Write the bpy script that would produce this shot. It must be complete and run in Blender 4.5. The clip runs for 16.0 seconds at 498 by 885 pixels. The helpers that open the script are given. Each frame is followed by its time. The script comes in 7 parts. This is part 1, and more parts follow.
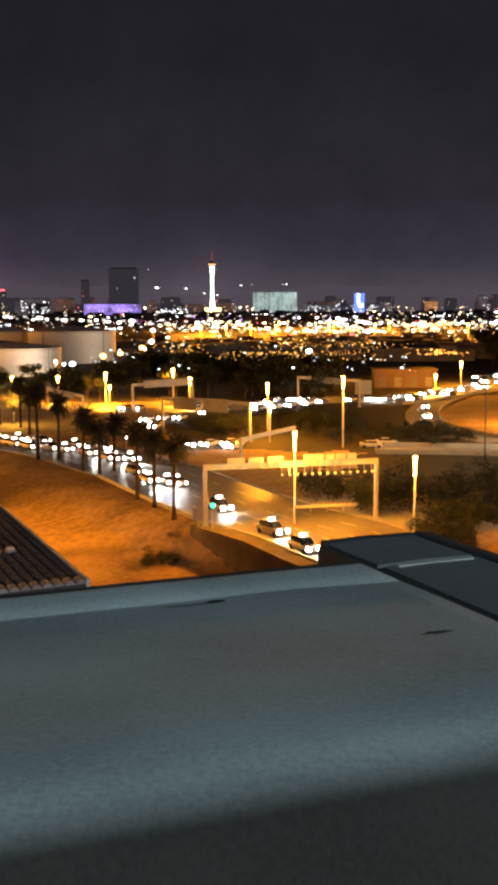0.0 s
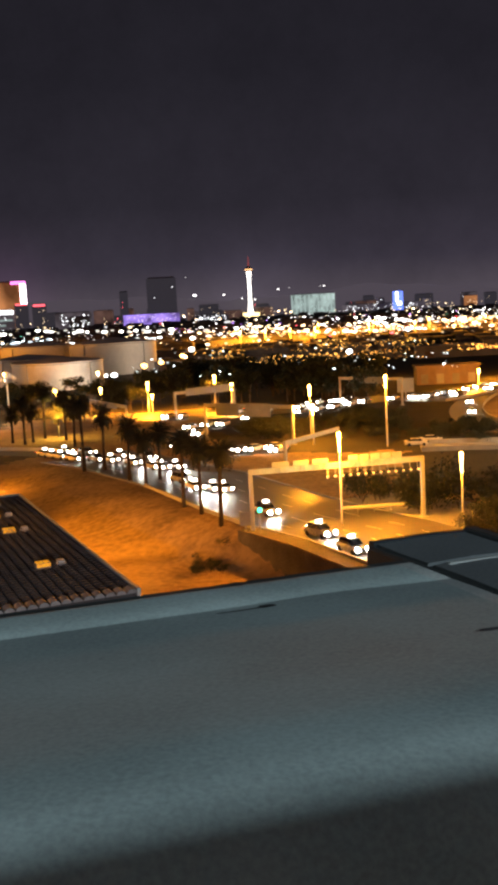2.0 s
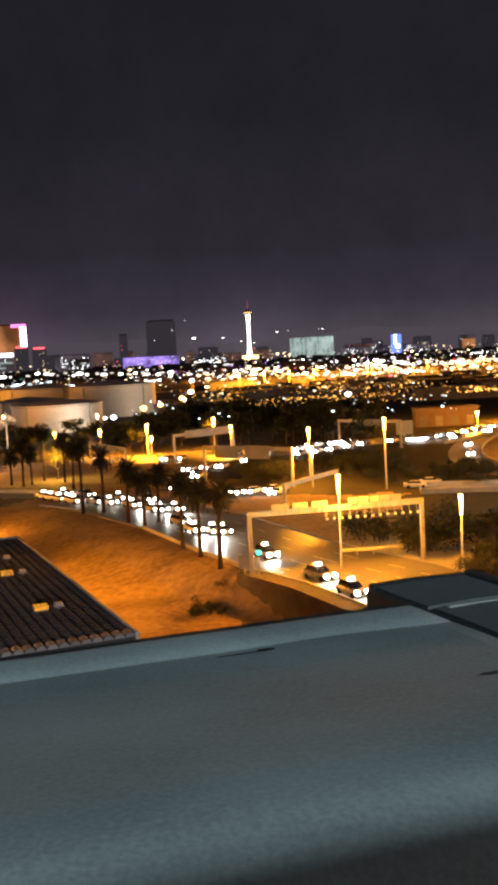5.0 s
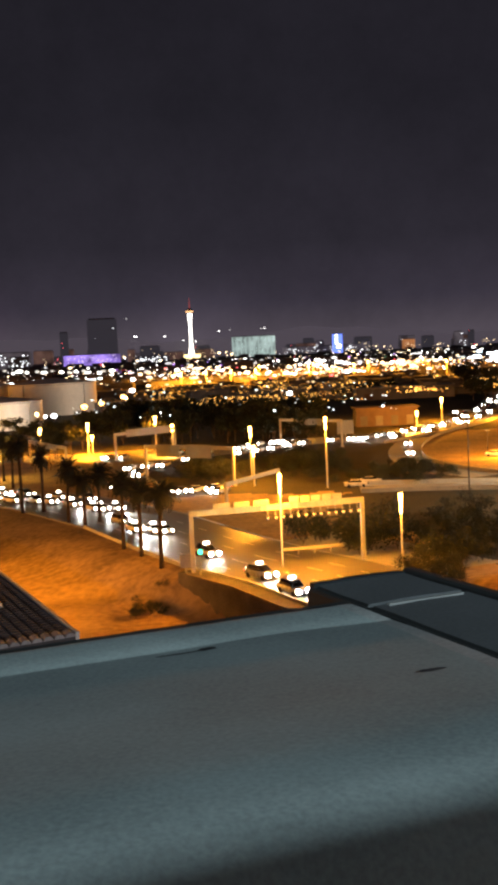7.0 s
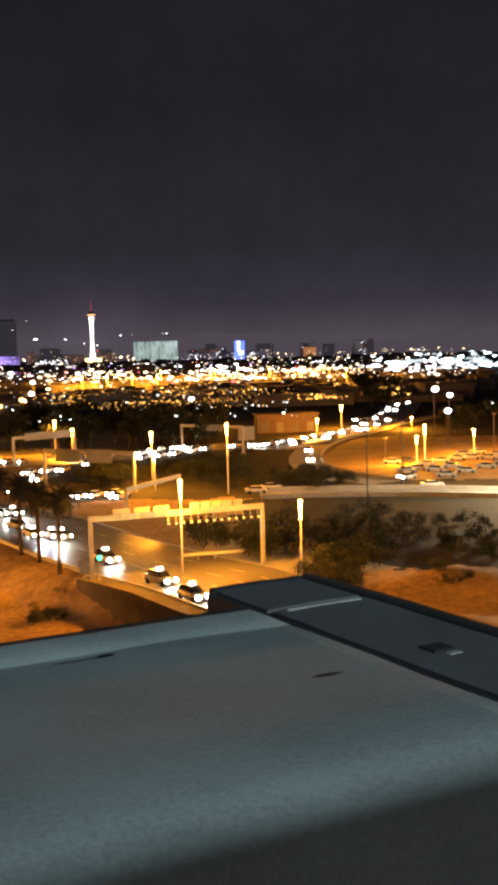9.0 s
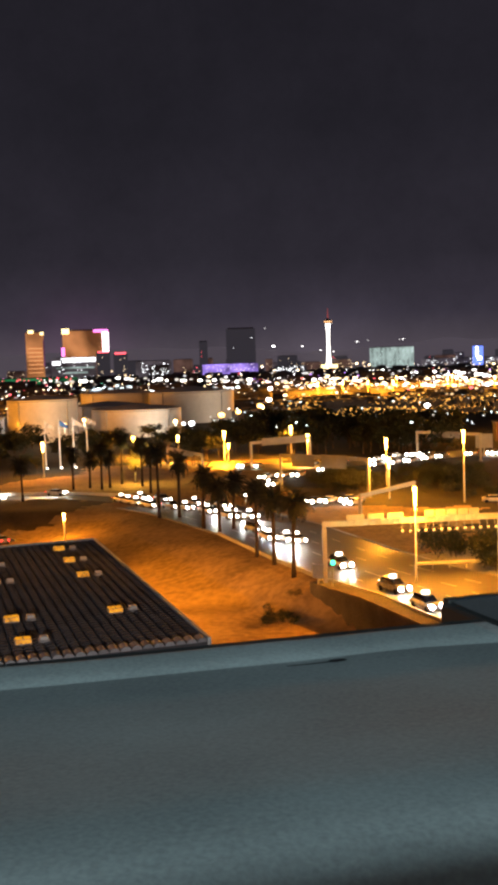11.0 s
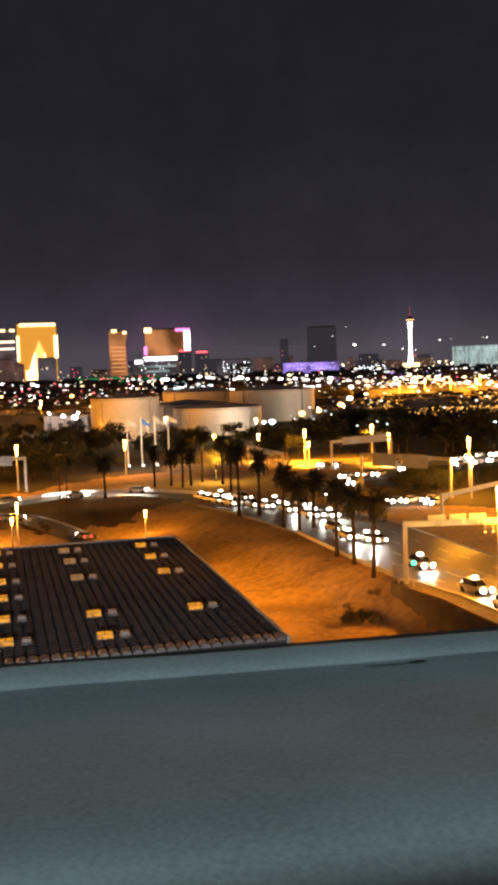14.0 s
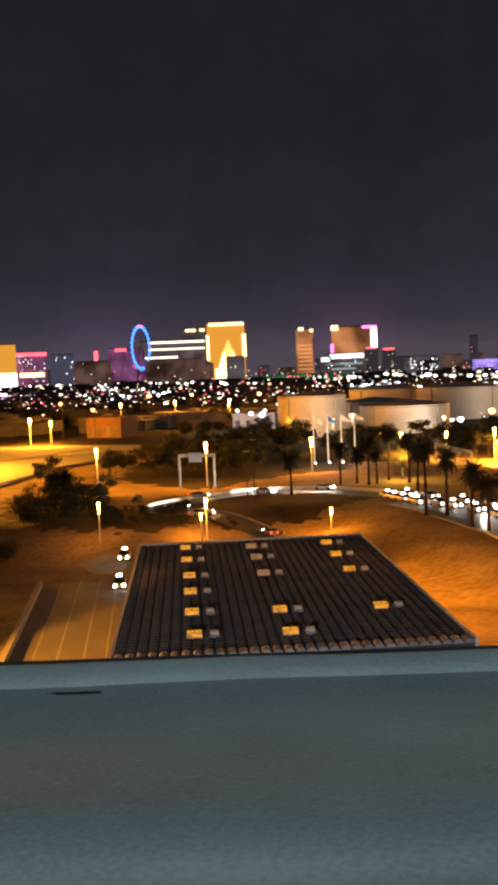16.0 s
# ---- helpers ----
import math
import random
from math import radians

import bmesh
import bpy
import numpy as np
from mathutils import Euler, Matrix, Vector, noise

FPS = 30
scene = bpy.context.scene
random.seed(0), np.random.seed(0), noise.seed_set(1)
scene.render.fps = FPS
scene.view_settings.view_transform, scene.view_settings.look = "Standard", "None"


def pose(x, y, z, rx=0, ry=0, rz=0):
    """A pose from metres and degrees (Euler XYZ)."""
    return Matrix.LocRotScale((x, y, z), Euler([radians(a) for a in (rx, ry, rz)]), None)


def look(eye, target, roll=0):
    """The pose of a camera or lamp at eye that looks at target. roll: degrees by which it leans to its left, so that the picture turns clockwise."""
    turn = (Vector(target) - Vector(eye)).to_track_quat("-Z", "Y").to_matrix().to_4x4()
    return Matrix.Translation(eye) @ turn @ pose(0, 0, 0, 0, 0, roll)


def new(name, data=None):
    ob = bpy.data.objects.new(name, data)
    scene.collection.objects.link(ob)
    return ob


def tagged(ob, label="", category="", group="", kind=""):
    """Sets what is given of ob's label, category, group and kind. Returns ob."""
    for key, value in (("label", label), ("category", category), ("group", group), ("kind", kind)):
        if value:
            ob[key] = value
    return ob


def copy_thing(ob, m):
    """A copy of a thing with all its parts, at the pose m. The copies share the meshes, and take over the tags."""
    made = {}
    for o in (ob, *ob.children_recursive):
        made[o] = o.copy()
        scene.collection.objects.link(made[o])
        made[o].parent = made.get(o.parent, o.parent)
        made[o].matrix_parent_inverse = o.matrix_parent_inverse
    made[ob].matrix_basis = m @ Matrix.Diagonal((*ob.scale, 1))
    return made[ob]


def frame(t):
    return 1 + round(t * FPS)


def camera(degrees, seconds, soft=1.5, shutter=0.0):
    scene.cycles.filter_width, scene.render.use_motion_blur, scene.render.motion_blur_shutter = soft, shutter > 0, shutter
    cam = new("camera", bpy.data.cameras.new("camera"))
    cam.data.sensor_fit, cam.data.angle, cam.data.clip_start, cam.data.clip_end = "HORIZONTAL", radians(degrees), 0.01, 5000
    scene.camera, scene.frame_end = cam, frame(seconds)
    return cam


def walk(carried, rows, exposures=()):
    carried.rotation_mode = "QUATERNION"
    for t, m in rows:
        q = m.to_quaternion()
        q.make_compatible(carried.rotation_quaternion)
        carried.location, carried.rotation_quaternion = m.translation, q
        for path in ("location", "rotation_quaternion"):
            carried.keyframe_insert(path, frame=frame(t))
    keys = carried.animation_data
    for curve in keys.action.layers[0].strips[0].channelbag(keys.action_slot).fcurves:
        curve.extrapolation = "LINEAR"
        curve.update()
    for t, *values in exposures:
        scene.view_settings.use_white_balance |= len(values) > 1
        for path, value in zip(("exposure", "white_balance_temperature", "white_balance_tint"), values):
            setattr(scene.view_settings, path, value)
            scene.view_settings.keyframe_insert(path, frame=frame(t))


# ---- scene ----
# ---------------------------------------------------------------- camera
cam = camera(27.1, 16.0, soft=4.0)
EYE = (0.0, 0.0, 28.0)
PATH = [
    (0.0, 82.46, 0.29, 1.161), (0.5, 82.858, 0.644, 1.575), (1.0, 82.915, 1.339, 2.075),
    (1.5, 82.787, 2.535, 3.339), (2.0, 82.744, 3.037, 3.265), (2.5, 83.104, 2.939, 3.143),
    (3.0, 83.578, 2.87, 3.228), (5.3, 85.198, 3.085, 3.155), (5.5, 85.227, 3.213, 2.749),
    (6.0, 85.116, 3.096, 1.19), (6.5, 84.942, 2.888, 0.538), (7.0, 84.879, 2.632, 0.0),
    (7.5, 84.828, 2.362, -2.053), (8.0, 84.794, 1.975, -5.087), (8.2, 84.804, 1.75, -6.075),
    (10.3, 85.462, 1.617, 2.085), (10.5, 85.535, 1.799, 4.214), (11.0, 85.73, 1.884, 7.583),
    (11.5, 85.688, 1.99, 9.17), (12.0, 85.766, 1.985, 10.371), (12.5, 85.818, 1.965, 10.727),
    (13.0, 85.789, 1.917, 10.729), (13.5, 85.803, 1.9, 11.123), (14.0, 85.798, 1.902, 12.048),
    (14.5, 85.907, 2.128, 15.469), (15.0, 85.936, 2.182, 17.278), (15.5, 85.947, 2.203, 19.273),
    (16.0, 86.04, 2.365, 22.341),
]
walk(cam, [(t, pose(*EYE, rx, ry, rz)) for t, rx, ry, rz in PATH])

# ---------------------------------------------------------------- night sky
world = bpy.data.worlds.new("night")
scene.world = world
world.use_nodes = True
wn, wl = world.node_tree.nodes, world.node_tree.links
wn.clear()
w_out, w_bg = wn.new("ShaderNodeOutputWorld"), wn.new("ShaderNodeBackground")
w_tc, w_sep, w_ramp = wn.new("ShaderNodeTexCoord"), wn.new("ShaderNodeSeparateXYZ"), wn.new("ShaderNodeValToRGB")
wl.new(w_tc.outputs["Generated"], w_sep.inputs[0])
wl.new(w_sep.outputs["Z"], w_ramp.inputs[0])
# glow of the lit city in the haze over its brightest quarters
w_sum = w_ramp.outputs[0]
for az_, sharp, tint in ((-16.8, 900, (0.034, 0.012, 0.030, 1)), (-30.5, 600, (0.018, 0.009, 0.026, 1)), (-3.2, 900, (0.020, 0.016, 0.023, 1))):
    w_dot, w_pow, w_add = wn.new("ShaderNodeVectorMath"), wn.new("ShaderNodeMath"), wn.new("ShaderNodeMix")
    w_dot.operation, w_pow.operation, w_add.data_type, w_add.blend_type = "DOT_PRODUCT", "POWER", "RGBA", "ADD"
    w_dot.inputs[1].default_value = (math.sin(radians(az_)), math.cos(radians(az_)), 0.012)
    w_pow.inputs[1].default_value, w_pow.use_clamp = sharp, True
    wl.new(w_tc.outputs["Generated"], w_dot.inputs[0])
    wl.new(w_dot.outputs["Value"], w_pow.inputs[0])
    wl.new(w_pow.outputs[0], w_add.inputs["Factor"])
    wl.new(w_sum, w_add.inputs["A"])
    w_add.inputs["B"].default_value = tint
    w_sum = w_add.outputs["Result"]
# thin uneven cloud
w_nz, w_mr, w_mul = wn.new("ShaderNodeTexNoise"), wn.new("ShaderNodeMapRange"), wn.new("ShaderNodeMix")
w_nz.inputs["Scale"].default_value, w_nz.inputs["Detail"].default_value, w_nz.inputs["Roughness"].default_value = 9.0, 9, 0.72
wl.new(w_tc.outputs["Generated"], w_nz.inputs["Vector"])
w_mr.inputs["From Min"].default_value, w_mr.inputs["From Max"].default_value = 0.3, 0.7
w_mr.inputs["To Min"].default_value, w_mr.inputs["To Max"].default_value = 0.84, 1.16
wl.new(w_nz.outputs["Fac"], w_mr.inputs["Value"])
w_mul.data_type, w_mul.blend_type = "RGBA", "MULTIPLY"
w_mul.inputs["Factor"].default_value = 1.0
wl.new(w_sum, w_mul.inputs["A"])
wl.new(w_mr.outputs[0], w_mul.inputs["B"])
wl.new(w_mul.outputs["Result"], w_bg.inputs[0])
wl.new(w_bg.outputs[0], w_out.inputs[0])
ramp = w_ramp.color_ramp
ramp.elements[0].position, ramp.elements[0].color = 0.0, (0.090, 0.074, 0.092, 1)
ramp.elements[1].position, ramp.elements[1].color = 0.6, (0.0130, 0.0119, 0.0166, 1)
for at_, col in ((0.02, (0.068, 0.056, 0.071, 1)), (0.045, (0.041, 0.0345, 0.049, 1)), (0.10, (0.0245, 0.0216, 0.0300, 1)), (0.22, (0.0163, 0.0149, 0.0207, 1))):
    e = ramp.elements.new(at_)
    e.color = col
w_bg.inputs[1].default_value = 1.0


# ---------------------------------------------------------------- materials
def principled(name):
    m = bpy.data.materials.new(name)
    m.use_nodes = True
    return m, m.node_tree.nodes, m.node_tree.links, m.node_tree.nodes["Principled BSDF"]


def surface(name, color, rough=0.8, metal=0.0, big=0.3, fine=12.0, vary=0.35, bump=0.3, object_vary=0.0, spec=0.5):
    """A worn surface: two scales of noise in colour, one in roughness and relief. Scales are in cycles a metre."""
    m, n, l, b = principled(name)
    tc = n.new("ShaderNodeNewGeometry")
    n1, n2 = n.new("ShaderNodeTexNoise"), n.new("ShaderNodeTexNoise")
    for node, scale, detail in ((n1, big, 5), (n2, fine, 4)):
        node.inputs["Scale"].default_value, node.inputs["Detail"].default_value = scale, detail
        l.new(tc.outputs["Position"], node.inputs["Vector"])
    add = n.new("ShaderNodeMath")
    add.operation = "MULTIPLY_ADD"
    add.inputs[1].default_value = 0.5
    l.new(n2.outputs["Fac"], add.inputs[0])
    half = n.new("ShaderNodeMath")
    half.operation = "MULTIPLY"
    half.inputs[1].default_value = 0.5
    l.new(n1.outputs["Fac"], half.inputs[0])
    l.new(half.outputs[0], add.inputs[2])
    r = n.new("ShaderNodeValToRGB")
    r.color_ramp.elements[0].position, r.color_ramp.elements[1].position = 0.3, 0.7
    lo, hi = 1 - vary, 1 + vary
    r.color_ramp.elements[0].color = (*[c * lo for c in color], 1)
    r.color_ramp.elements[1].color = (*[min(0.95, c * hi) for c in color], 1)
    l.new(add.outputs[0], r.inputs[0])
    out = r.outputs[0]
    if object_vary:
        info, hsv = n.new("ShaderNodeObjectInfo"), n.new("ShaderNodeHueSaturation")
        mr = n.new("ShaderNodeMapRange")
        mr.inputs["To Min"].default_value, mr.inputs["To Max"].default_value = 1 - object_vary, 1 + object_vary
        l.new(info.outputs["Random"], mr.inputs["Value"])
        l.new(mr.outputs[0], hsv.inputs["Value"])
        l.new(out, hsv.inputs["Color"])
        out = hsv.outputs[0]
    l.new(out, b.inputs["Base Color"])
    rr = n.new("ShaderNodeMapRange")
    rr.inputs["To Min"].default_value, rr.inputs["To Max"].default_value = max(0.05, rough - 0.12), min(1, rough + 0.12)
    l.new(n1.outputs["Fac"], rr.inputs["Value"])
    l.new(rr.outputs[0], b.inputs["Roughness"])
    b.inputs["Metallic"].default_value = metal
    b.inputs["Specular IOR Level"].default_value = spec
    if bump:
        bp = n.new("ShaderNodeBump")
        bp.inputs["Strength"].default_value, bp.inputs["Distance"].default_value = bump, 0.3 / fine
        l.new(n2.outputs["Fac"], bp.inputs["Height"])
        l.new(bp.outputs[0], b.inputs["Normal"])
    return m


def glow(name, color, strength, sampled=True, grain=0.0, each=False):
    """An emitting surface: lamps, floodlit walls, haze; grain varies its brightness over the surface."""
    m, n, l, b = principled(name)
    b.inputs["Base Color"].default_value = (*[0.5 * c for c in color], 1)
    b.inputs["Emission Color"].default_value = (*color, 1)
    b.inputs["Emission Strength"].default_value = strength
    if grain:
        tc, nz, mr = n.new("ShaderNodeNewGeometry"), n.new("ShaderNodeTexNoise"), n.new("ShaderNodeMapRange")
        nz.inputs["Scale"].default_value, nz.inputs["Detail"].default_value = grain, 3
        l.new(tc.outputs["Position"], nz.inputs["Vector"])
        mr.inputs["From Min"].default_value, mr.inputs["From Max"].default_value = 0.35, 0.65
        mr.inputs["To Min"].default_value, mr.inputs["To Max"].default_value = 0.25 * strength, 1.5 * strength
        l.new(nz.outputs["Fac"], mr.inputs["Value"])
        l.new(mr.outputs[0], b.inputs["Emission Strength"])
    if each:
        tc, mr, pw = n.new("ShaderNodeNewGeometry"), n.new("ShaderNodeMapRange"), n.new("ShaderNodeMath")
        pw.operation = "POWER"
        pw.inputs[1].default_value = 2.2
        l.new(tc.outputs["Random Per Island"], pw.inputs[0])
        mr.inputs["To Min"].default_value, mr.inputs["To Max"].default_value = 0.12 * strength, 1.7 * strength
        l.new(pw.outputs[0], mr.inputs["Value"])
        l.new(mr.outputs[0], b.inputs["Emission Strength"])
    if not sampled:
        m.cycles.emission_sampling = "NONE"
    return m


SODIUM = (1.0, 0.345, 0.018)
M_SAND = surface("sand", (0.33, 0.225, 0.12), 0.95, big=0.13, fine=1.0, vary=0.55, bump=0.35, spec=0.2)
M_ASPHALT = surface("asphalt", (0.12, 0.115, 0.108), 0.46, big=0.2, fine=18, vary=0.35, bump=0.15)
M_LANE = surface("worn_lane", (0.20, 0.18, 0.16), 0.7, big=0.12, fine=6, vary=0.45, bump=0.15, spec=0.3)
M_CONCRETE = surface("concrete", (0.36, 0.34, 0.31), 0.85, big=0.5, fine=7, vary=0.25)
M_COPING = surface("coping_concrete", (0.33, 0.362, 0.358), 0.78, big=4.0, fine=150, vary=0.26, bump=0.07, spec=0.3)
# Darker concrete of the retaining wall.
M_DARKCONC = surface("dark_concrete", (0.13, 0.115, 0.105), 0.9, big=0.4, fine=5, vary=0.45, bump=0.2, spec=0.2)
# Paler strip along the coping's end.
M_BEVEL = surface("pale_bevel", (0.40, 0.385, 0.375), 0.8, big=6.0, fine=120, vary=0.3, bump=0.1)
# Also colours the coping's inner face, where it stands for shade.
M_FASCIA = surface("shade_and_stain_dark", (0.046, 0.039, 0.043), 0.85, big=3.0, fine=120, vary=0.3, bump=0.2)
M_BITUMEN = surface("dark_membrane", (0.12, 0.118, 0.122), 0.7, big=4.0, fine=140, vary=0.3, bump=0.2)
M_STEEL = surface("galvanised_steel", (0.42, 0.41, 0.39), 0.55, 0.3, big=0.8, fine=9, vary=0.2, bump=0.05)
M_POLE = surface("pale_pole_paint", (0.66, 0.63, 0.56), 0.5, big=0.8, fine=9, vary=0.12, bump=0.05)
# Dark ground: scrub and soil, with unlit ground put into the tone too.
M_SCRUB = surface("unlit_scrub_ground", (0.042, 0.038, 0.026), 0.95, big=0.12, fine=1.8, vary=0.5, bump=0.6, spec=0.2)
M_SOIL = surface("unlit_brown_soil", (0.085, 0.062, 0.042), 0.95, big=0.12, fine=1.8, vary=0.5, bump=0.6, spec=0.2)
M_SIGNBACK = surface("sign_back", (0.30, 0.30, 0.31), 0.6, 0.2, big=0.6, fine=6, vary=0.2, bump=0.05)
M_ROOF = surface("dark_roof_sheet", (0.085, 0.078, 0.078), 0.85, big=0.25, fine=3.0, vary=0.4, bump=0.3, spec=0.2)
M_ROOFEND = surface("roof_edge_metal", (0.34, 0.32, 0.31), 0.6, 0.2, big=0.5, fine=4, vary=0.25, object_vary=0.2)
M_TANK = surface("painted_tank_steel", (0.72, 0.66, 0.58), 0.6, big=0.08, fine=0.6, vary=0.12, bump=0.1)
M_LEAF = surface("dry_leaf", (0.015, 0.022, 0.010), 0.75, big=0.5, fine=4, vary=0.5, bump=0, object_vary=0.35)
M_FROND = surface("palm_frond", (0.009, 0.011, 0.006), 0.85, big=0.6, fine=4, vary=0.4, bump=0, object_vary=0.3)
# Paler fronds for one palm: its lamplight is put into the colour.
M_LITFROND = surface("lit_palm_frond", (0.20, 0.16, 0.05), 0.8, big=0.6, fine=4, vary=0.4, bump=0)
M_BARK = surface("bark", (0.085, 0.062, 0.042), 0.95, big=1.5, fine=14, vary=0.4, bump=0.8)
M_PALMBARK = surface("palm_bark", (0.030, 0.022, 0.016), 0.95, big=1.5, fine=14, vary=0.4, bump=0.8, spec=0.2)
M_TYRE = surface("tyre", (0.02, 0.02, 0.02), 0.85, big=4, fine=30, vary=0.2, bump=0)
M_CARGLASS = surface("car_glass", (0.015, 0.016, 0.018), 0.12, big=2, fine=9, vary=0.1, bump=0)
M_PAINTS = [surface("car_paint", c, 0.28, 0.15, big=2, fine=9, vary=0.06, bump=0) for c in ((0.62, 0.60, 0.56), (0.05, 0.05, 0.055), (0.30, 0.30, 0.31), (0.62, 0.40, 0.06))]
M_LINE = surface("road_paint", (0.74, 0.72, 0.66), 0.6, big=1, fine=14, vary=0.15, bump=0)
M_DARKWALL = surface("city_wall", (0.15, 0.14, 0.145), 0.85, big=0.02, fine=0.2, vary=0.4, bump=0, object_vary=0.4)
M_PALEWALL = surface("pale_wall", (0.48, 0.46, 0.44), 0.85, big=0.02, fine=0.2, vary=0.2, bump=0)
M_CLAY = surface("clay_wall", (0.24, 0.12, 0.07), 0.9, big=0.05, fine=0.5, vary=0.25, bump=0)
M_DULL = surface("dull_render", (0.13, 0.085, 0.07), 0.9, big=0.05, fine=0.5, vary=0.3, bump=0)
M_FLAGW = surface("white_cloth", (0.78, 0.77, 0.74), 0.9, big=1, fine=8, vary=0.1, bump=0)
M_FLAGB = surface("blue_cloth", (0.12, 0.28, 0.66), 0.9, big=1, fine=8, vary=0.1, bump=0)
G_SODIUM = glow("sodium_lens", (1.0, 0.50, 0.09), 45)
G_SMALL = glow("small_sodium_lens", (1.0, 0.62, 0.2), 4.0, False)
G_LOUVRE = glow("amber_louvre", (1.0, 0.40, 0.015), 0.85, False, 2.5)
G_LOUVREDIM = glow("dim_louvre", (1.0, 0.52, 0.18), 0.28, False, 2.5)
G_HEAD = glow("headlight_lens", (1.0, 0.93, 0.80), 260)
G_HEADFAR = glow("headlight_lens_far", (1.0, 0.93, 0.80), 30, False)
G_TAIL = glow("tail_lens", (1.0, 0.04, 0.03), 10, False)
G_TAXI = glow("roof_sign", (1.0, 0.95, 0.85), 9, False)


# ---------------------------------------------------------------- mesh helpers
def finish(bm, name, mat, smooth=False):
    me = bpy.data.meshes.new(name)
    bm.to_mesh(me)
    bm.free()
    for mm in (mat if isinstance(mat, (list, tuple)) else [mat]):
        me.materials.append(mm)
    if smooth:
        me.shade_smooth()
    return me


def part(name, bm, mat, parent=None, label="", smooth=False):
    ob = new(name, finish(bm, name, mat, smooth))
    if parent is not None:
        ob.parent = parent
    if label:
        ob["label"] = label
    return ob


def thing(name, m, label, category, group="", kind=""):
    ob = new(name)
    ob.empty_display_size = 0.2
    ob.matrix_basis = m
    return tagged(ob, label, category, group, kind)


def box(bm, x0, x1, y0, y1, z0, z1, bevel=0.0, mi=0):
    v = [bm.verts.new((x, y, z)) for z in (z0, z1) for x, y in ((x0, y0), (x1, y0), (x1, y1), (x0, y1))]
    fs = [bm.faces.new([v[i] for i in q]) for q in ((3, 2, 1, 0), (4, 5, 6, 7), (0, 1, 5, 4), (1, 2, 6, 5), (2, 3, 7, 6), (3, 0, 4, 7))]
    for f_ in fs:
        f_.material_index = mi
    if bevel:
        es = list({e for f_ in fs for e in f_.edges})
        bmesh.ops.bevel(bm, geom=es, offset=bevel, segments=2, affect="EDGES", profile=0.5)
    return fs


def tube(bm, pts, radii, sides=8, cap=True):
    """A tapered tube along points."""
    rings = []
    for i, p in enumerate(pts):
        p = Vector(p)
        a, b = Vector(pts[max(0, i - 1)]), Vector(pts[min(len(pts) - 1, i + 1)])
        d = (b - a).normalized()
        s = d.orthogonal().normalized() if abs(d.z) < 0.99 else Vector((1, 0, 0))
        if abs(d.z) < 0.99:
            s = d.cross(Vector((0, 0, 1))).normalized()
        q = d.cross(s)
        rings.append([bm.verts.new(p + radii[i] * (math.cos(k * 2 * math.pi / sides) * s + math.sin(k * 2 * math.pi / sides) * q)) for k in range(sides)])
    for r0, r1 in zip(rings, rings[1:]):
        for k in range(sides):
            bm.faces.new((r0[k], r0[(k + 1) % sides], r1[(k + 1) % sides], r1[k]))
    if cap:
        bm.faces.new(rings[0][::-1])
        bm.faces.new(rings[-1])


def loft(bm, sections, mi=0):
    """Sections (y, half width, z0, z1, top half width): a closed hull along y with clipped corners."""
    rings = []
    for y, w, z0, z1, wt in sections:
        c = 0.18 * (z1 - z0)
        ring = [(-w * 0.94, z0), (w * 0.94, z0), (w, z0 + c), (w, z0 + (z1 - z0) * 0.6), (wt, z1 - c * 0.4), (wt * 0.9, z1), (-wt * 0.9, z1), (-wt, z1 - c * 0.4), (-w, z0 + (z1 - z0) * 0.6), (-w, z0 + c)]
        rings.append([bm.verts.new((x, y, z)) for x, z in ring])
    n = len(rings[0])
    for r0, r1 in zip(rings, rings[1:]):
        for k in range(n):
            bm.faces.new((r0[k], r0[(k + 1) % n], r1[(k + 1) % n], r1[k])).material_index = mi
    bm.faces.new(rings[0][::-1]).material_index = mi
    bm.faces.new(rings[-1]).material_index = mi
    bmesh.ops.recalc_face_normals(bm, faces=bm.faces)


def ribbon(bm, left, right, z=0.03, n=6):
    """A strip of road between two lines of the same number of points."""
    def dense(line):
        out = []
        for (ax, ay), (bx, by) in zip(line, line[1:]):
            out += [(ax + (bx - ax) * i / n, ay + (by - ay) * i / n) for i in range(n)]
        return out + [line[-1]]
    a, b = dense(left), dense(right)
    across = 6
    grid = [[bm.verts.new((p[0] + (q[0] - p[0]) * j / across, p[1] + (q[1] - p[1]) * j / across, 0)) for j in range(across + 1)] for p, q in zip(a, b)]
    for v in bm.verts:
        v.co.z = ground_z(v.co.x, v.co.y) + z
    for r0, r1 in zip(grid, grid[1:]):
        for j in range(across):
            bm.faces.new((r0[j], r0[j + 1], r1[j + 1], r1[j]))
    bmesh.ops.recalc_face_normals(bm, faces=bm.faces)
    if sum(f_.normal.z for f_ in bm.faces) < 0:
        bmesh.ops.reverse_faces(bm, faces=bm.faces)


def offset(line, d):
    """The line moved d to its right."""
    out = []
    for i, p in enumerate(line):
        a, b = line[max(0, i - 1)], line[min(len(line) - 1, i + 1)]
        q = Vector((b[1] - a[1], a[0] - b[0])).normalized()
        out.append((p[0] + d * q.x, p[1] + d * q.y))
    return out


